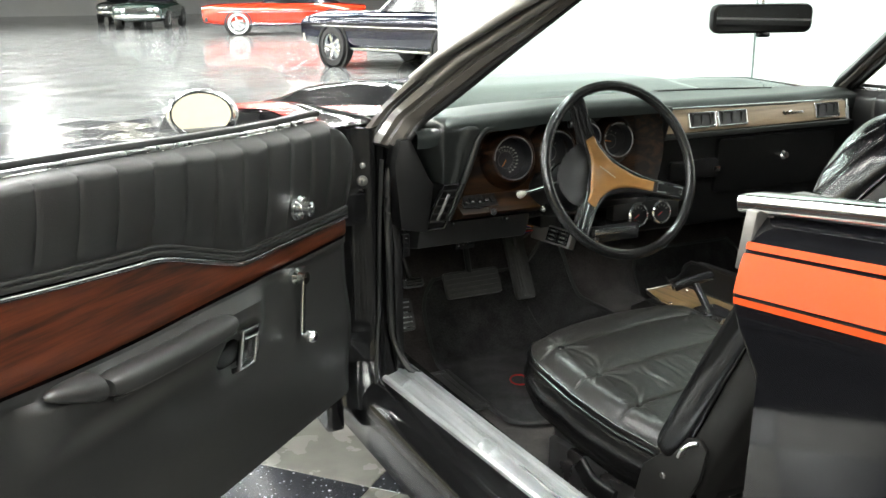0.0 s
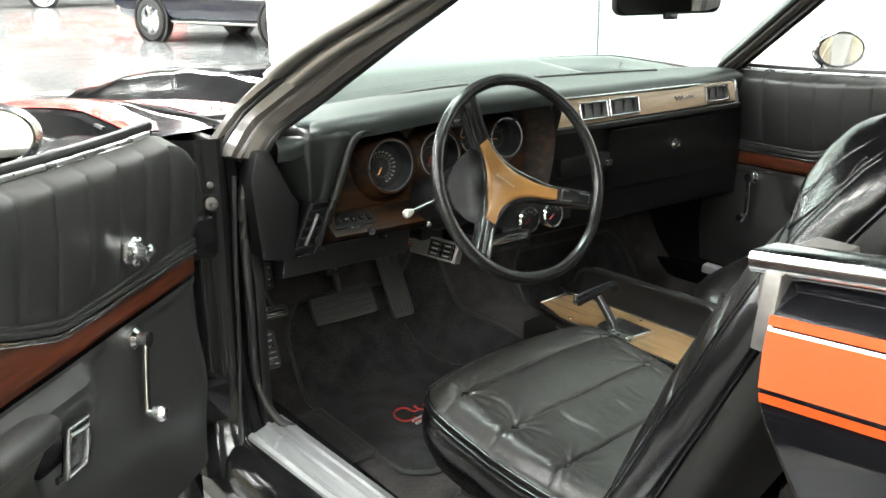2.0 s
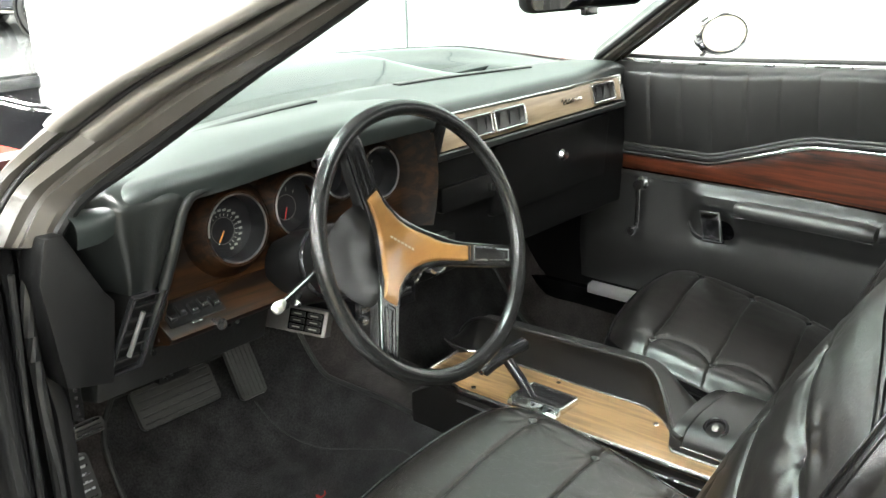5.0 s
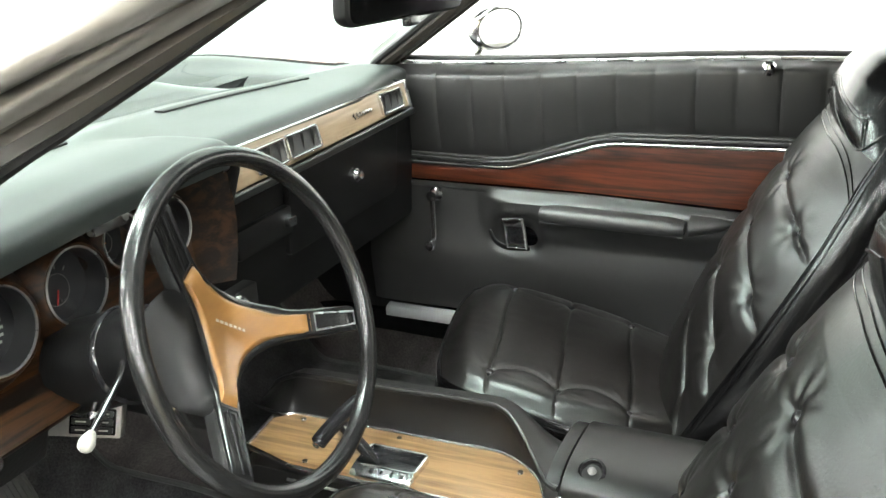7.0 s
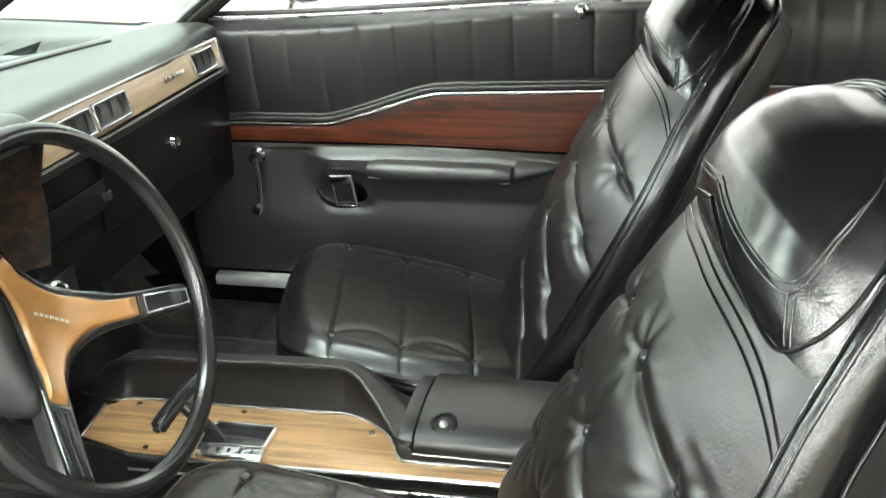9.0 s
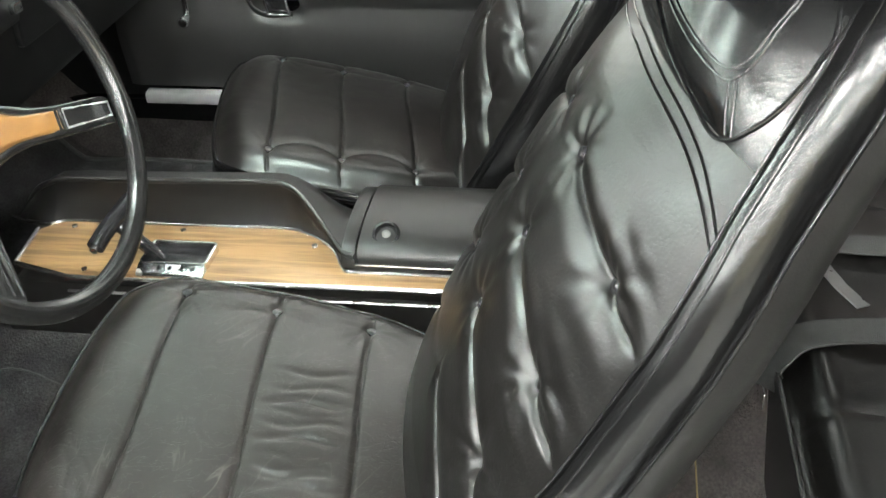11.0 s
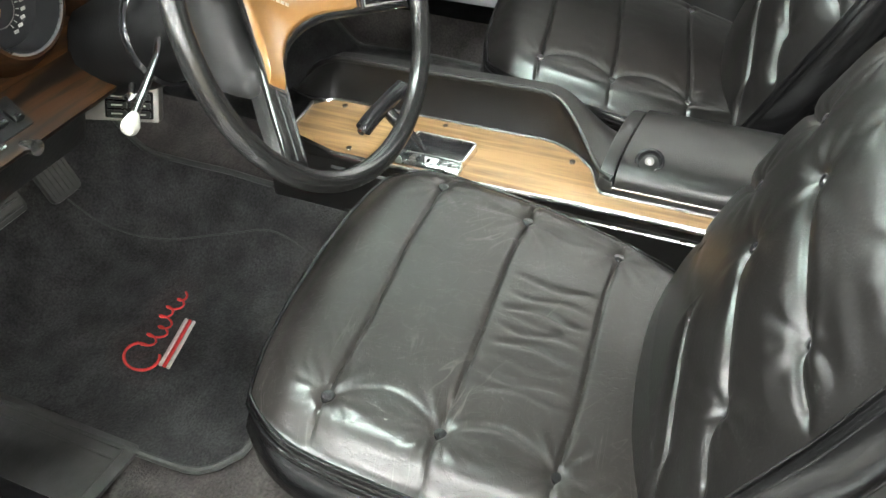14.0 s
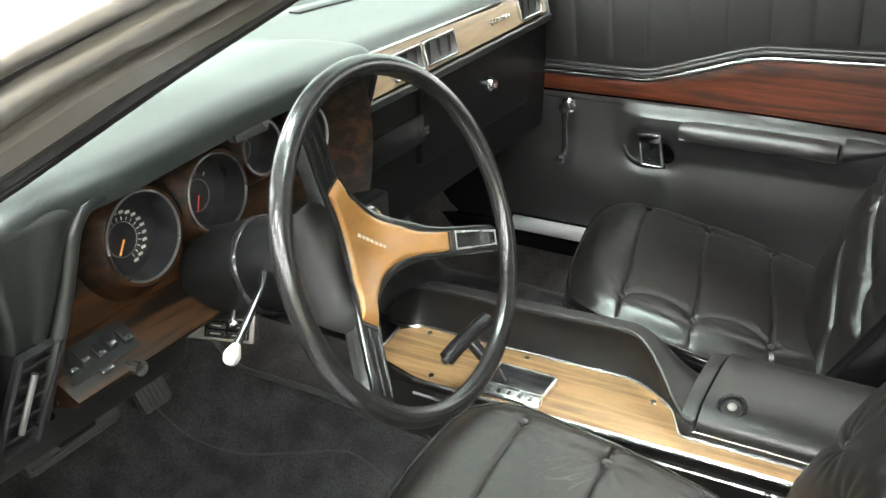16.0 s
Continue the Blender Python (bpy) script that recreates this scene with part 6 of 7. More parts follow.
        for bs, b_x in TUFT:
            r = math.hypot(ax - b_x, s - bs)
            h -= (0.005 * math.exp(-(r / 0.009) ** 2) + 0.0036 * math.exp(-(r / 0.026) ** 2)) * fade
            if r < 0.10:
                a = math.atan2(s - bs, ax - b_x)
                h += 0.0007 * math.sin(a * 8 + 2 * sg + bs * 31 + cx * 4) * math.exp(-((r - 0.030) / 0.016) ** 2) * fade
        # soft gathers in the wings and under the shoulder
        g = step(sx + 0.01, sx + 0.05, ax) * step(0.0, 0.2, 1 - abs(xi))
        h += 0.0005 * math.sin(s * 210 + ax * 90 + 3 * noise.noise(V((x * 9, s * 9, cx)))) * g * step(0.0, 0.25, noise.noise(V((x * 6, s * 11, 4 + cx))))
        h += 0.0012 * noise.noise(V((x * 8 + cx * 5, s * 8, 7.0))) * fade
        p, u, n = stand(s)
        return p + V((x, 0, 0)) + n * h
    bm, rows = grid(lambda u, v: face(2 * u - 1, v * NECK / LEN), *((260, 320) if cx < 0 else (150, 190)))
    part("backrest", bm, M_SEAT, seat, "tufted black leather backrest")
    bm, rows = grid(lambda u, v: face(2 * u - 1, lerp(NECK / LEN, 1, 1 - (1 - v) ** 1.5)), 70, 60)
    part("headrest", bm, M_SEAT_SIDE, seat, "smooth black headrest with V-stitched front", angle=80)

    def edge(k, a, b):
        """A point of the outline, set off outward by a and along the normal by b; k runs up one side, over and down."""
        if k <= 1:
            s, xi = LEN * (1 - (1 - k) ** 1.7), -1.0
        elif k <= 2:
            s, xi = LEN, -1 + 2 * (k - 1)
        else:
            s, xi = LEN * (1 - (k - 2) ** 1.7), 1.0
        p, u, n = stand(s)
        q = p + V((xi * half(s), 0, 0))
        c = stand(min(s, 0.60))[0]
        d = q - c
        d = (d - n * d.dot(n)).normalized()
        thin = lerp(1.0, 0.85, step(0.1, 0.55, s))
        return q + d * a + n * (b * thin)
    prof = [(0.0, 0.0), (0.008, -0.003), (0.016, -0.011), (0.020, -0.022), (0.021, -0.034), (0.019, -0.047), (0.013, -0.057), (0.003, -0.062), (-0.05, -0.066)]
    shell_prof = [(-0.02, -0.058), (0.004, -0.060), (0.008, -0.064), (0.004, -0.085), (-0.004, -0.104), (-0.014, -0.112), (-0.05, -0.118)]

    def rounded(k, a, b):
        """The bolster closes in a round end above the hinge."""
        low = (1 - min(k, 3 - k)) if k < 1 or k > 2 else 0.0
        s_ = LEN * (1 - low ** 1.7) if low else LEN
        f = math.sqrt(max(0.0, 1 - max(0.0, (0.092 - s_) / 0.040) ** 2))
        return edge(k, a * f - 0.03 * (1 - f), -0.03 + (b + 0.03) * f)
    K0 = 1 - (1 - 0.0521 / LEN) ** (1 / 1.7)
    up_ = [K0 + (1 - K0) * (k / 70) ** 1.25 for k in range(71)]
    ks = up_ + [1 + k / 24 for k in range(1, 24)] + [3 - k for k in reversed(up_)]
    bm = bmesh.new()
    rr = [[bm.verts.new(rounded(k, a, b)) for a, b in prof] for k in ks]
    for a, b in zip(rr, rr[1:]):
        for i in range(len(prof) - 1):
            bm.faces.new((a[i], b[i], b[i + 1], a[i + 1]))
    part("backrest_side", bm, M_SEAT_SIDE, seat, "smooth glossy black bolster side", angle=70)
    bm, rows = grid(lambda u, v: stand(lerp(0.02, 0.75, v))[0] + V(((2 * u - 1) * (half(lerp(0.02, 0.75, v)) - 0.012), 0, 0)) + stand(lerp(0.02, 0.75, v))[2] * (-0.092 - 0.022 * (1 - (2 * u - 1) ** 2)), 16, 20)
    sh = [[bm.verts.new(edge(k, a, b)) for a, b in shell_prof] for k in [0.0] + ks + [3.0]]
    for a, b in zip(sh, sh[1:]):
        for i in range(len(shell_prof) - 1):
            bm.faces.new((a[i], b[i], b[i + 1], a[i + 1]))
    part("backrest_shell", bm, M_SHELL, seat, "grey-black hard seat-back shell", angle=60)
    for a, b in ((0.003, 0.002), (0.012, -0.006)):
        part("piping", tube([rounded(k, a, b) for k in ks], 0.0014, 8), M_SEAT_SIDE, seat, "raised stitched piping")
    part("edge_bead", tube([rounded(k, 0.011, -0.0585) for k in ks], 0.0026, 8), M_SEAT_SIDE, seat)
    for bs, b_x in TUFT:
        for sg in (-1, 1):
            p = face(sg * b_x / half(bs), bs / LEN)
            part("button", lathe([(0.0075, 0.0), (0.0075, 0.003), (0.005, 0.006), (0, 0.007)], facing(p, stand(bs)[2]), 14), M_GLOSS, seat, "shiny covered button")

    # seams and piping of the headrest
    def on_face(x, s_, d=0.0008):
        w = half(s_)
        return face(max(-1, min(1, x / w)), s_ / LEN) + stand(s_)[2] * d

    U_OUT = [(0.0, 0.622, 0), (0.05, 0.612, 0), (0.10, 0.600, 0), (0.15, 0.588, 0), (0.172, 0.591, 0), (0.184, 0.612, 0), (0.184, 0.640, 0), (0.172, 0.680, 0), (0.150, 0.708, 0)]
    U_IN = [(0.0, 0.641, 0), (0.06, 0.633, 0), (0.12, 0.627, 0), (0.147, 0.628, 0), (0.154, 0.640, 0), (0.151, 0.662, 0), (0.136, 0.704, 0), (0.108, 0.734, 0)]
    for sg in (-1, 1):
        part("headrest_piping", tube([on_face(sg * p.x, p.y) for p in smooth_path(U_OUT, 6)], 0.0019, 8), M_SEAT_SIDE, seat, "curved piping round the headrest")
        for d in (0.0, 0.006):
            part("stitch_seam", tube([on_face(sg * (p.x + d * 0.7), p.y - d, 0.0003) for p in smooth_path(U_IN, 5)], 0.0011, 6), M_SEAT_SIDE, seat)
            part("stitch_seam", tube([on_face(sg * (lerp(0.170, 0.153, k / 5) + d), lerp(0.594, 0.626, k / 5), 0.0003) for k in range(6)], 0.0011, 6), M_SEAT_SIDE, seat)
    # peaked double piping over the tufted panel
    for d in (0.0, 0.010):
        pts = []
        for k in range(41):
            xi = -1.0 + 2.0 * k / 40
            s_ = 0.575 - 0.004 * abs(xi) - 0.040 * abs(xi) ** 6 + d
            pts.append(face(xi, s_ / LEN) + stand(s_)[2] * 0.0006)
        part("piping", tube(pts, 0.0011, 8), M_SEAT_SIDE, seat, "peaked piping above the tufting")
    # recliner hinge
    hinge = part("recliner", prism([(-0.20, 0.43), (-0.212, 0.488), (-0.196, 0.503), (-0.170, 0.497), (-0.115, 0.447), (-0.070, 0.405), (-0.050, 0.33), (-0.15, 0.33)], lambda a, b, d: (cx + out * d, a, b), 0.238, 0.246, 0.003), M_SHELL, seat, "dark grey steel recliner plate")
    part("recliner_catch", sweep([(cx + out * 0.247, -0.196, 0.497), (cx + out * 0.252, -0.184, 0.492), (cx + out * 0.262, -0.178, 0.486), (cx + out * 0.264, -0.172, 0.468)], rrect(0.014, 0.006, 0.002, 2), up=(0, 1, 0.5)), M_STEEL, hinge, "bent bright steel recliner catch")
    part("rivet", lathe([(0.006, 0), (0.005, 0.003), (0, 0.004)], facing((cx + out * 0.246, -0.12, 0.405), (out, 0, 0)), 12), M_ZINC, hinge)
    part("recliner_lever", sweep(smooth_path([(cx + out * 0.262, -0.02, 0.315), (cx + out * 0.27, 0.03, 0.325), (cx + out * 0.27, 0.07, 0.352)], 6), rrect(0.014, 0.036, 0.006)), M_PLASTIC, seat, "black seat adjuster lever")
    seat.matrix_basis = pose(cx, 0.1 + dy, 0.2, 0, 0, 7)
    return seat


bucket_seat(-0.369, -1, 0, 1.0, (0.103, 0.0), "front seats")
bucket_seat(0.374, 1, 0.07, 0.94, (0.155, 0.10), "front seats")

# ---- rear bench ----
rear = thing("rear_bench", pose(0, -0.9, 0.3), "black pleated vinyl rear bench seat", "car seat")


def bench(u, v):
    x, y = lerp(-0.62, 0.62, u), lerp(-0.49, -1.12, v)
    z = 0.44 - 0.05 * v - 0.05 * (1 - step(0, 0.1, v)) ** 2
    z -= 0.005 * math.exp(-(((x / 0.16) % 1.0 - 0.5) / 0.04) ** 2)
    z -= 0.06 * math.exp(-(x / 0.10) ** 2) * 0.3
    return V((x, y, z))


bm, rows = grid(bench, 120, 110)
part("cushion", bm, M_SEAT, rear, "pleated black rear cushion")
part("front_face", box((-0.62, -0.53, 0.22), (0.62, -0.490, 0.390), 0.015), M_VINYL, rear)


def bench_back(u, v):
    x, s = lerp(-0.66, 0.66, u), lerp(0, 0.52, v)
    h = 0.05 * math.sin(math.pi * min(1, v * 1.05)) - 0.012 * math.exp(-(((x / 0.11) % 1.0 - 0.5) / 0.06) ** 2)
    return V((x, -1.10 - 0.45 * s + 0.9 * h, 0.42 + 0.9 * s + 0.4 * h))


bm, rows = grid(bench_back, 120, 30)
part("backrest", bm, M_VINYL, rear, "pleated black rear backrest")
part("bench_piping", tube([(lerp(-0.62, 0.62, k / 20), -0.489, 0.3935) for k in range(21)], 0.0032, 8), M_GREYVINYL, rear, "worn grey piping on the bench edge")
for bx_, lay in ((-0.105, 0.0), (0.105, 0.012)):
    path = smooth_path([(bx_ - 0.02, -0.478, 0.36), (bx_ - 0.015, -0.484, 0.405), (bx_, -0.53, 0.436), (bx_ + 0.01, -0.66, 0.442 - lay), (bx_ + 0.03, -0.90, 0.420), (bx_ + 0.05, -1.09, 0.43)], 8)
    part("seat_belt", sweep(path, rrect(0.050, 0.0035, 0.001, 1)), M_GREYVINYL, rear, "dark grey lap belt webbing")
    part("belt_tongue", prism(rrect(0.046, 0.030, 0.004), lambda a, b, d: (bx_ - 0.02 + a, -0.4745 - d, 0.350 + b), 0.0, 0.003, 0.001), M_CHROME, rear, "chrome belt tongue")
part("belt_end", sweep([(0.04, -0.565, 0.4445), (-0.01, -0.58, 0.4455), (-0.055, -0.60, 0.4470)], rrect(0.020, 0.003, 0.001, 1)), M_STEEL, rear, "bright loose belt end")

# ---- centre console ----
con = thing("centre_console", pose(0, 0.2, 0.3), "black centre console with blond wood top and raised side wall", "console")
CL, CR = -0.098, 0.128
WZ = lambda y: 0.447 + 0.010 * step(0.5, -0.1, y)
part("console_body", prism([(0.62, 0.24), (0.62, 0.41), (0.56, 0.444), (-0.42, 0.450), (-0.42, 0.24)], lambda a, b, d: (d, a, b), CL, CR, 0.006), M_CONSOLE, con, "textured black console body")
woodpoly = [(CL + 0.006, 0.50), (-0.070, 0.59), (0.02, 0.60), (0.045, 0.575), (0.047, 0.21), (0.035, 0.165), (0.0, 0.125), (-0.052, 0.095), (-0.058, 0.07), (-0.060, -0.40), (CL + 0.006, -0.40)]
part("wood_top", prism(woodpoly, lambda a, b, d: (a, b, WZ(b) + d), 0.0, 0.008, 0.002), M_WOOD_CONSOLE, con, "blond straight-grained wood top")
part("edge_moulding", sweep([(CL + 0.001, lerp(0.50, -0.40, k / 12), WZ(lerp(0.50, -0.40, k / 12)) + 0.007) for k in range(13)], rrect(0.008, 0.008, 0.002, 1)), M_TRIM, con, "bright edge moulding")
part("edge_moulding", sweep([(CL - 0.003, lerp(0.50, -0.40, k / 12), WZ(lerp(0.50, -0.40, k / 12)) - 0.014) for k in range(13)], rrect(0.005, 0.004, 0.0015, 1)), M_STEEL, con, "lower bright moulding")
part("edge_moulding", sweep([(x, y, WZ(y) + 0.008) for x, y in ((CL + 0.002, 0.50), (-0.070, 0.593), (0.02, 0.603))], rrect(0.006, 0.008, 0.002, 1)), M_TRIM, con, "bright edge moulding")
# raised wall beside the passenger, sweeping down and across to the armrest
RIDGE = [(0.0, 0.66, 0.455, 0.10), (0.0, 0.625, 0.490, 0.08), (0.0, 0.590, 0.512, 0.066), (0.0, 0.555, 0.521, 0.062), (0.0, 0.40, 0.525, 0.062), (0.0, 0.24, 0.530, 0.062), (0.0, 0.205, 0.528, 0.058), (0.0, 0.180, 0.520, 0.045), (0.0, 0.150, 0.506, 0.015), (0.0, 0.122, 0.494, -0.020), (0.0, 0.098, 0.489, -0.050), (0.0, 0.080, 0.488, -0.058)]
ridge_line = smooth_path([(x, y, z) for _, y, z, x in RIDGE], 6)
foot_line = smooth_path([(table([(0.08, -0.060), (0.098, -0.055), (0.125, -0.005), (0.165, 0.030), (0.21, 0.046), (0.575, 0.047), (0.60, 0.03), (0.66, 0.05)], y), y, WZ(y) + 0.002) for _, y, z, x in RIDGE], 6)


def wall(u, v):
    i = v * (len(ridge_line) - 1)
    k = min(int(i), len(ridge_line) - 2)
    r = ridge_line[k].lerp(ridge_line[k + 1], i - k)
    f = foot_line[k].lerp(foot_line[k + 1], i - k)
    if u < 0.5:
        p = f.lerp(r, u * 2)
        p.x += 0.004 * math.sin(math.pi * u * 2)
        return p
    q = (u - 0.5) * 2
    far = V((CR, r.y, lerp(r.z - 0.012, 0.40, q ** 1.5)))
    p = r.lerp(far, min(1, q * 1.4))
    p.z = r.z - (r.z - 0.40) * max(0, (q - 0.35) / 0.65) ** 1.2 - 0.006 * q
    return p


bm, _ = grid(wall, 24, 66)
part("side_wall", bm, M_CONSOLE, con, "tall black console wall")
part("ridge_bead", tube(ridge_line, 0.0048, 8), M_CONSOLE, con, "rounded bead along the wall")
part("wood_moulding", tube([p + V((-0.002, 0, 0.007)) for p in foot_line] + [V((-0.062, y, WZ(y) + 0.009)) for y in (0.06, -0.1, -0.40)], 0.0030, 8), M_TRIM, con, "bright bead round the wood")


# armrest box with a rounded lid
def lid(u, v):
    y = lerp(0.076, -0.42, v)
    a = lerp(0.0, 1.0, u) * math.pi
    return V((0.034 - 0.095 * math.copysign(abs(math.cos(a)) ** 0.8, math.cos(a)), y, 0.478 + 0.034 * abs(math.sin(a)) ** 0.7))


bm, rows = grid(lid, 28, 20)
part("armrest_lid", bm, M_CONSOLE, con, "rounded black armrest lid")
part("armrest_box", box((-0.0595, -0.42, 0.44), (0.127, 0.082, 0.474), 0.004), M_CONSOLE, con, "black armrest box")
part("lid_line", sweep([(-0.061, y, 0.4765) for y in (0.08, -0.1, -0.42)], rrect(0.003, 0.003, 0.001, 1)), M_TRIM, con, "thin bright line under the lid")
part("lid_front", prism([(0.034 - 0.096 * math.cos(math.pi * k / 16), 0.470 + 0.041 * math.sin(math.pi * k / 16) ** 0.7) for k in range(17)], lambda a, b, d: (a, d, b), 0.079, 0.10, 0.003), M_CONSOLE, con, "black console bridge")
lp, lu = lid(0.30, 0.075), (-0.55, 0, 0.83)
lk = part("lid_lock", lathe([(0.020, 0), (0.020, 0.002), (0.016, 0.004), (0.012, -0.002)], facing(lp, lu), 20), M_GLOSS, con, "round lid lock recess")
part("lock_button", lathe([(0.0062, 0), (0.0062, 0.003), (0.004, 0.0045), (0, 0.0045)], facing(lp, lu), 16), M_ZINC, lk, "chrome lock button")
for x, y in ((0.030, 0.548), (-0.078, 0.48), (0.030, 0.37), (0.0, 0.155)):
    part("screw", lathe([(0.0055, 0), (0.0045, 0.0025), (0, 0.003)], pose(x, y, WZ(y) + 0.008), 10), M_CHROME, con, "chrome screw")
# shift gate and lever
gt = part("shift_gate", prism(rrect(0.050, 0.092, 0.005), lambda a, b, d: (-0.043 + a, 0.346 + b, 0.4555 + d), 0.0, 0.004, 0.001), M_GLOSS, con, "gloss black shift gate")
part("gate_frame", sweep([(-0.043 + a, 0.346 + b, 0.4640) for a, b in rrect(0.054, 0.096, 0.005, 2)], rrect(0.006, 0.013, 0.002, 2), closed=True), M_CHROME, gt, "raised chrome gate frame")
part("gate_scale", prism([(-0.090, 0.4585), (-0.0705, 0.4585), (-0.0705, 0.470), (-0.088, 0.463)], lambda a, b, d: (a, d, b), 0.296, 0.396, 0.0015), M_STEEL, gt, "bright selector scale")
for k in range(5):
    part("scale_mark", box((-0.084, 0.310 + 0.017 * k, 0.4665), (-0.076, 0.314 + 0.017 * k, 0.4685)), M_GLOSS, gt, smooth=False)
sh = part("shift_lever", tube(smooth_path([(-0.045, 0.375, 0.456), (-0.048, 0.395, 0.485), (-0.052, 0.425, 0.520)], 5), 0.010, 10), M_GLOSS, con, "black shift lever")
part("t_handle", sweep(smooth_path([(-0.104, 0.435, 0.514), (-0.08, 0.431, 0.522), (-0.04, 0.425, 0.530), (-0.006, 0.421, 0.534)], 5), rrect(0.024, 0.022, 0.009)), M_GLOSS, sh, "black T-shaped shift handle")
part("handle_button", lathe([(0.006, 0), (0.006, 0.006), (0, 0.007)], facing((-0.105, 0.435, 0.514), (-0.95, 0.1, -0.2)), 12), M_CHROME, sh, "chrome release button")


# ---- floor mats ----
def floor_mat(cx, label):
    mat_ob = thing("floor_mat", pose(cx, 0.7, 0.22), label, "floor mat", "floor mats")

    def f(u, v):
        x = cx + lerp(-0.222, 0.222, u) * (1 + 0.03 * math.sin(v * 3))
        y = lerp(0.44, 1.02, v)
        x = cx + (x - cx) * (1 - 0.22 * max(0, 1 - min(v, 1 - v) / 0.10) ** 2.5)
        r = min(min(u, 1 - u) * 0.47, min(v, 1 - v) * 0.58)
        p = pan((min(max(x, -0.765), 0.765) + 0.765) / 1.53, (y + 1.30) / 2.42)
        z = max(0.222, p.z + 0.005) if abs(x) > 0.14 else p.z + 0.006
        return V((x, y, z + 0.004 + 0.003 * noise.noise(V((x * 7, y * 7, cx)))))
    bm, rows = grid(f, 50, 60)
    bmesh.ops.solidify(bm, geom=bm.faces[:], thickness=0.004)
    part("mat_body", bm, M_MAT, mat_ob, "dark loop-pile mat")
    ring_ = [f(k / 30, 0) for k in range(30)] + [f(1, k / 30) for k in range(30)] + [f(1 - k / 30, 1) for k in range(30)] + [f(0, 1 - k / 30) for k in range(30)]
    part("binding", tube(ring_, 0.0055, 8, closed=True), M_GREYVINYL, mat_ob, "stitched mat binding")
    return mat_ob, f


mat_l, fl = floor_mat(-0.315, "black carpet mat with a red embroidered script, driver's side")
mat_r, fr = floor_mat(0.40, "black carpet mat in the passenger footwell")
def on_mat(x, y):
    p = fl((x + 0.315 + 0.222) / 0.444, (y - 0.44) / 0.58)
    return V((x, y, p.z + 0.003))


def stitched(pts, name, mat_, r=0.0018):
    part(name, tube([on_mat(x, y) for x, y in pts], r, 6), mat_, mat_l, "embroidered stroke")


def script(a, b):
    return (-0.425 + 0.20 * a, 0.672 + 0.045 * a + 0.055 * b)


stitched([script(0.16 + 0.13 * math.cos(t), 0.12 + 0.55 * math.sin(t)) for t in [0.6 + 4.6 * k / 24 for k in range(25)]], "initial_stroke", M_REDPRINT, 0.0024)
stitched([script(0.24 + 0.62 * k / 60 + 0.030 * math.cos(k * 0.62), 0.10 + 0.26 * math.sin(k * 0.62) * (1.0 - 0.4 * k / 60) + 0.12 * math.sin(k * 0.21)) for k in range(61)], "wave_stroke", M_REDPRINT)
for k in range(3):
    x0, y0 = script(0.14, -0.55 - 0.13 * k)
    x1, y1 = script(0.62, -0.50 - 0.13 * k)
    stitched([(lerp(x0, x1, q / 8), lerp(y0, y1, q / 8)) for q in range(9)], "emblem_bar", M_REDPRINT if k == 1 else M_GREYPRINT, 0.0032)
# heel pad
hp_ = part("heel_pad", prism([(-0.690, 0.580), (-0.682, 0.572), (-0.540, 0.572), (-0.532, 0.580), (-0.532, 0.83), (-0.690, 0.83)], lambda a, b, d: (a, b, 0.224 + d), 0.0, 0.007, 0.002), M_PAD, coupe, "black ribbed rubber heel pad")
for x in (-0.548, -0.566, -0.650, -0.668):
    part("heel_rib", tube([(x, 0.592, 0.2315), (x, 0.81, 0.2315)], 0.0022, 6), M_PAD, hp_)
for y in (0.592, 0.81):
    part("heel_rib", tube([(-0.668, y, 0.2315), (-0.548, y, 0.2315)], 0.0022, 6), M_PAD, hp_)
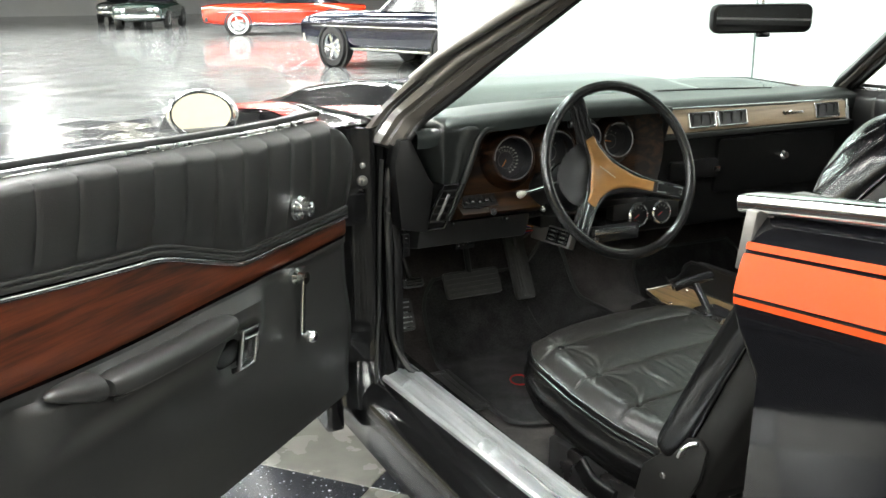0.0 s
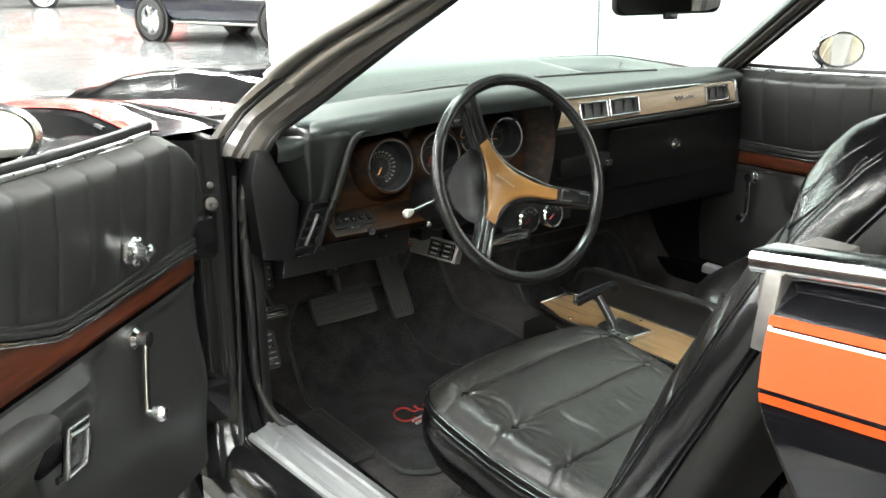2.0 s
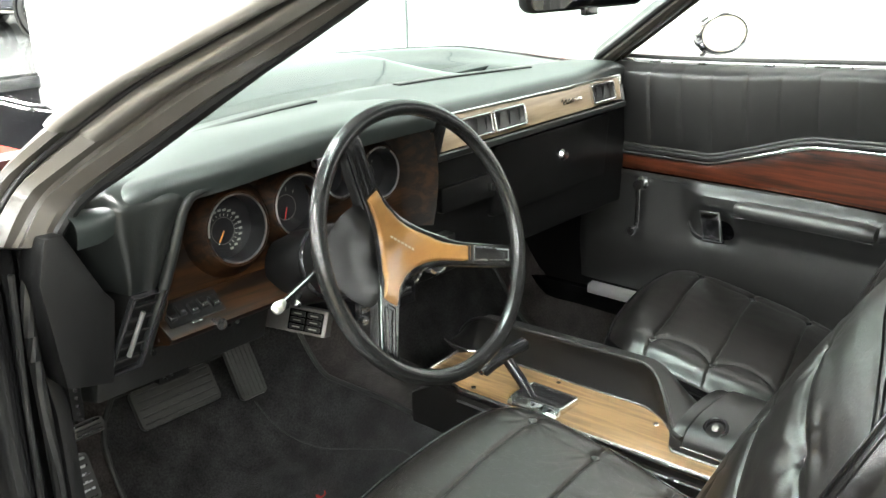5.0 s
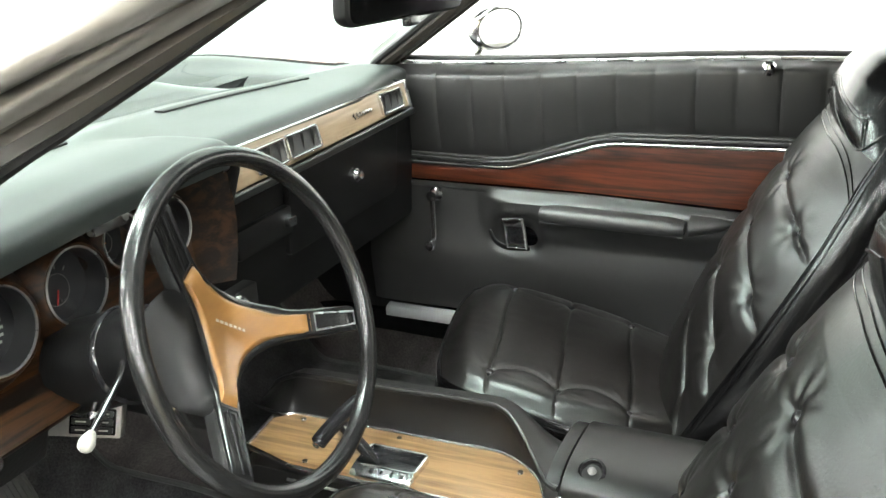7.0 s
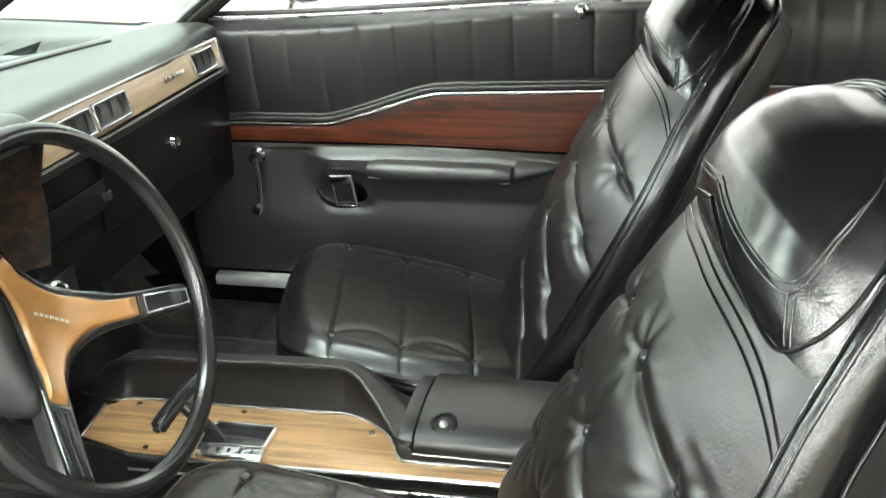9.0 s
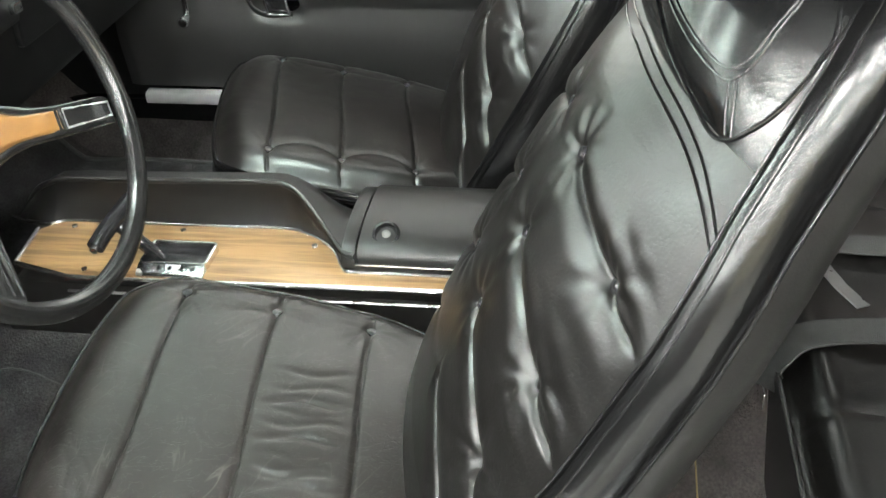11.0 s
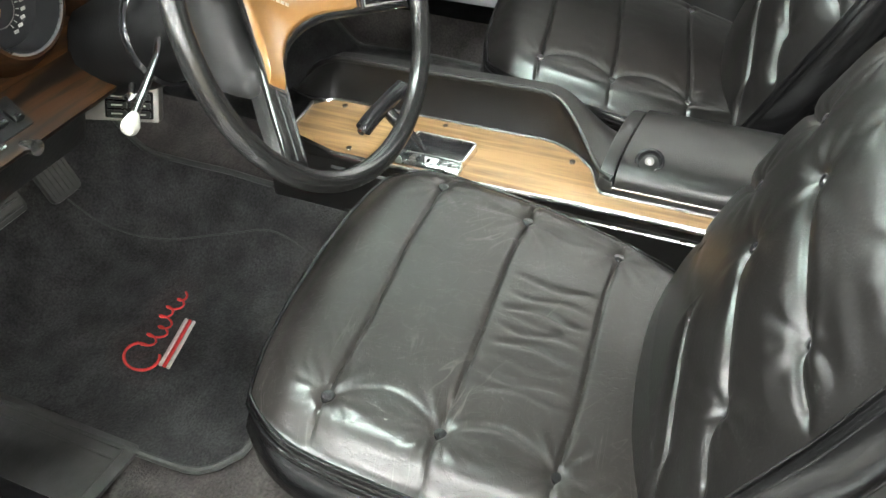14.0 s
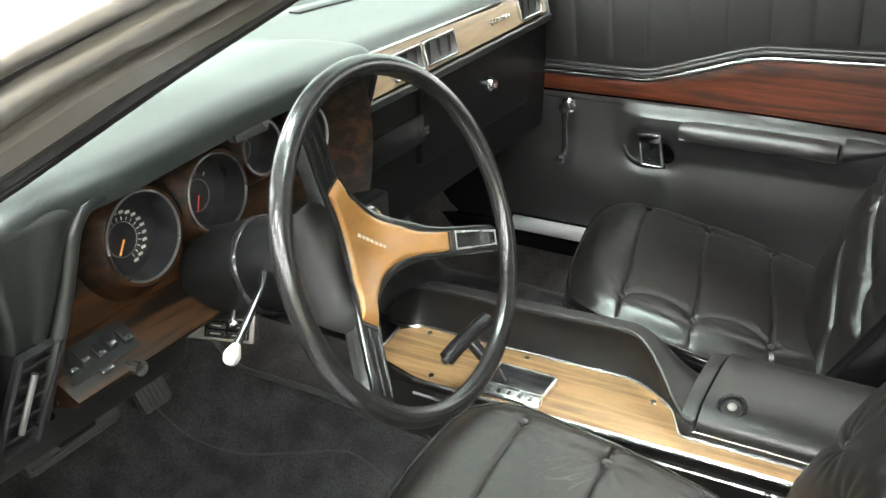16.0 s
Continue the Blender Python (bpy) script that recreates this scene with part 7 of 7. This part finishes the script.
# pale worn seam across the mat, and a stray tan thread behind the seat
stitched([(p.x, p.y) for p in smooth_path([(-0.213, 0.958, 0), (-0.197, 0.92, 0), (-0.180, 0.876, 0), (-0.171, 0.796, 0), (-0.155, 0.698, 0), (-0.139, 0.607, 0), (-0.150, 0.52, 0)], 6)], "mat_seam", M_GREYVINYL, 0.0016)
part("loose_thread", tube([pan((x + 0.765) / 1.53, (y + 1.30) / 2.42) + V((0, 0, 0.003)) for x, y in ((-0.13, -0.392), (-0.17, -0.400), (-0.22, -0.402), (-0.30, -0.410), (-0.36, -0.420))], 0.0012, 6), M_BRASS, coupe, "tan thread on the rear carpet")

# ---- mirrors ----
dm = door_l.matrix_basis.inverted()
side_mirror(door_l, dm @ V((-1.221, 0.41, 1.006)), dm.to_3x3() @ V((-0.30, -1.0, 0.11)), "driver's oval chrome side mirror")
part("mirror_stalk", tube([dm @ V((-1.215, 0.445, 0.985)), dm @ V((-1.20, 0.455, 0.955)), dm @ V((-1.185, 0.465, 0.94))], 0.012, 10), M_CHROME, door_l, "chrome mirror stalk")
rm = door_r.matrix_basis.inverted()
side_mirror(door_r, rm @ V((0.93, 0.525, 0.982)), rm.to_3x3() @ V((-0.50, -0.87, 0.0)), "passenger's oval chrome side mirror")
part("mirror_stalk", tube([rm @ V((0.925, 0.56, 0.955)), rm @ V((0.915, 0.575, 0.93)), rm @ V((0.91, 0.58, 0.90))], 0.012, 10), M_CHROME, door_r, "chrome mirror stalk")

rv = thing("rear_view_mirror", pose(-0.03, 0.29, 1.15), "black rear-view mirror hanging from the windscreen header", "rear-view mirror")
RM = facing((-0.03, 0.285, 1.154), (-0.25, -1, -0.05))
part("shell", prism(rrect(0.235, 0.062, 0.018, 5), lambda a, b, d: RM @ V((a, b, d)), -0.022, 0.0, 0.006), M_PLASTIC, rv, "black mirror shell")
part("mirror_glass", prism(rrect(0.222, 0.052, 0.014, 5), lambda a, b, d: RM @ V((a, b, d)), 0.0005, 0.002), M_MIRROR, rv, "mirror glass")
part("stem", tube([(-0.025, 0.30, 1.16), (-0.02, 0.30, 1.20), (-0.02, 0.27, 1.225)], 0.006, 8), M_CHROME, rv, "chrome stem")
part("day_night_tab", box((-0.045, 0.277, 1.115), (-0.015, 0.290, 1.127), 0.003), M_GLOSS, rv)
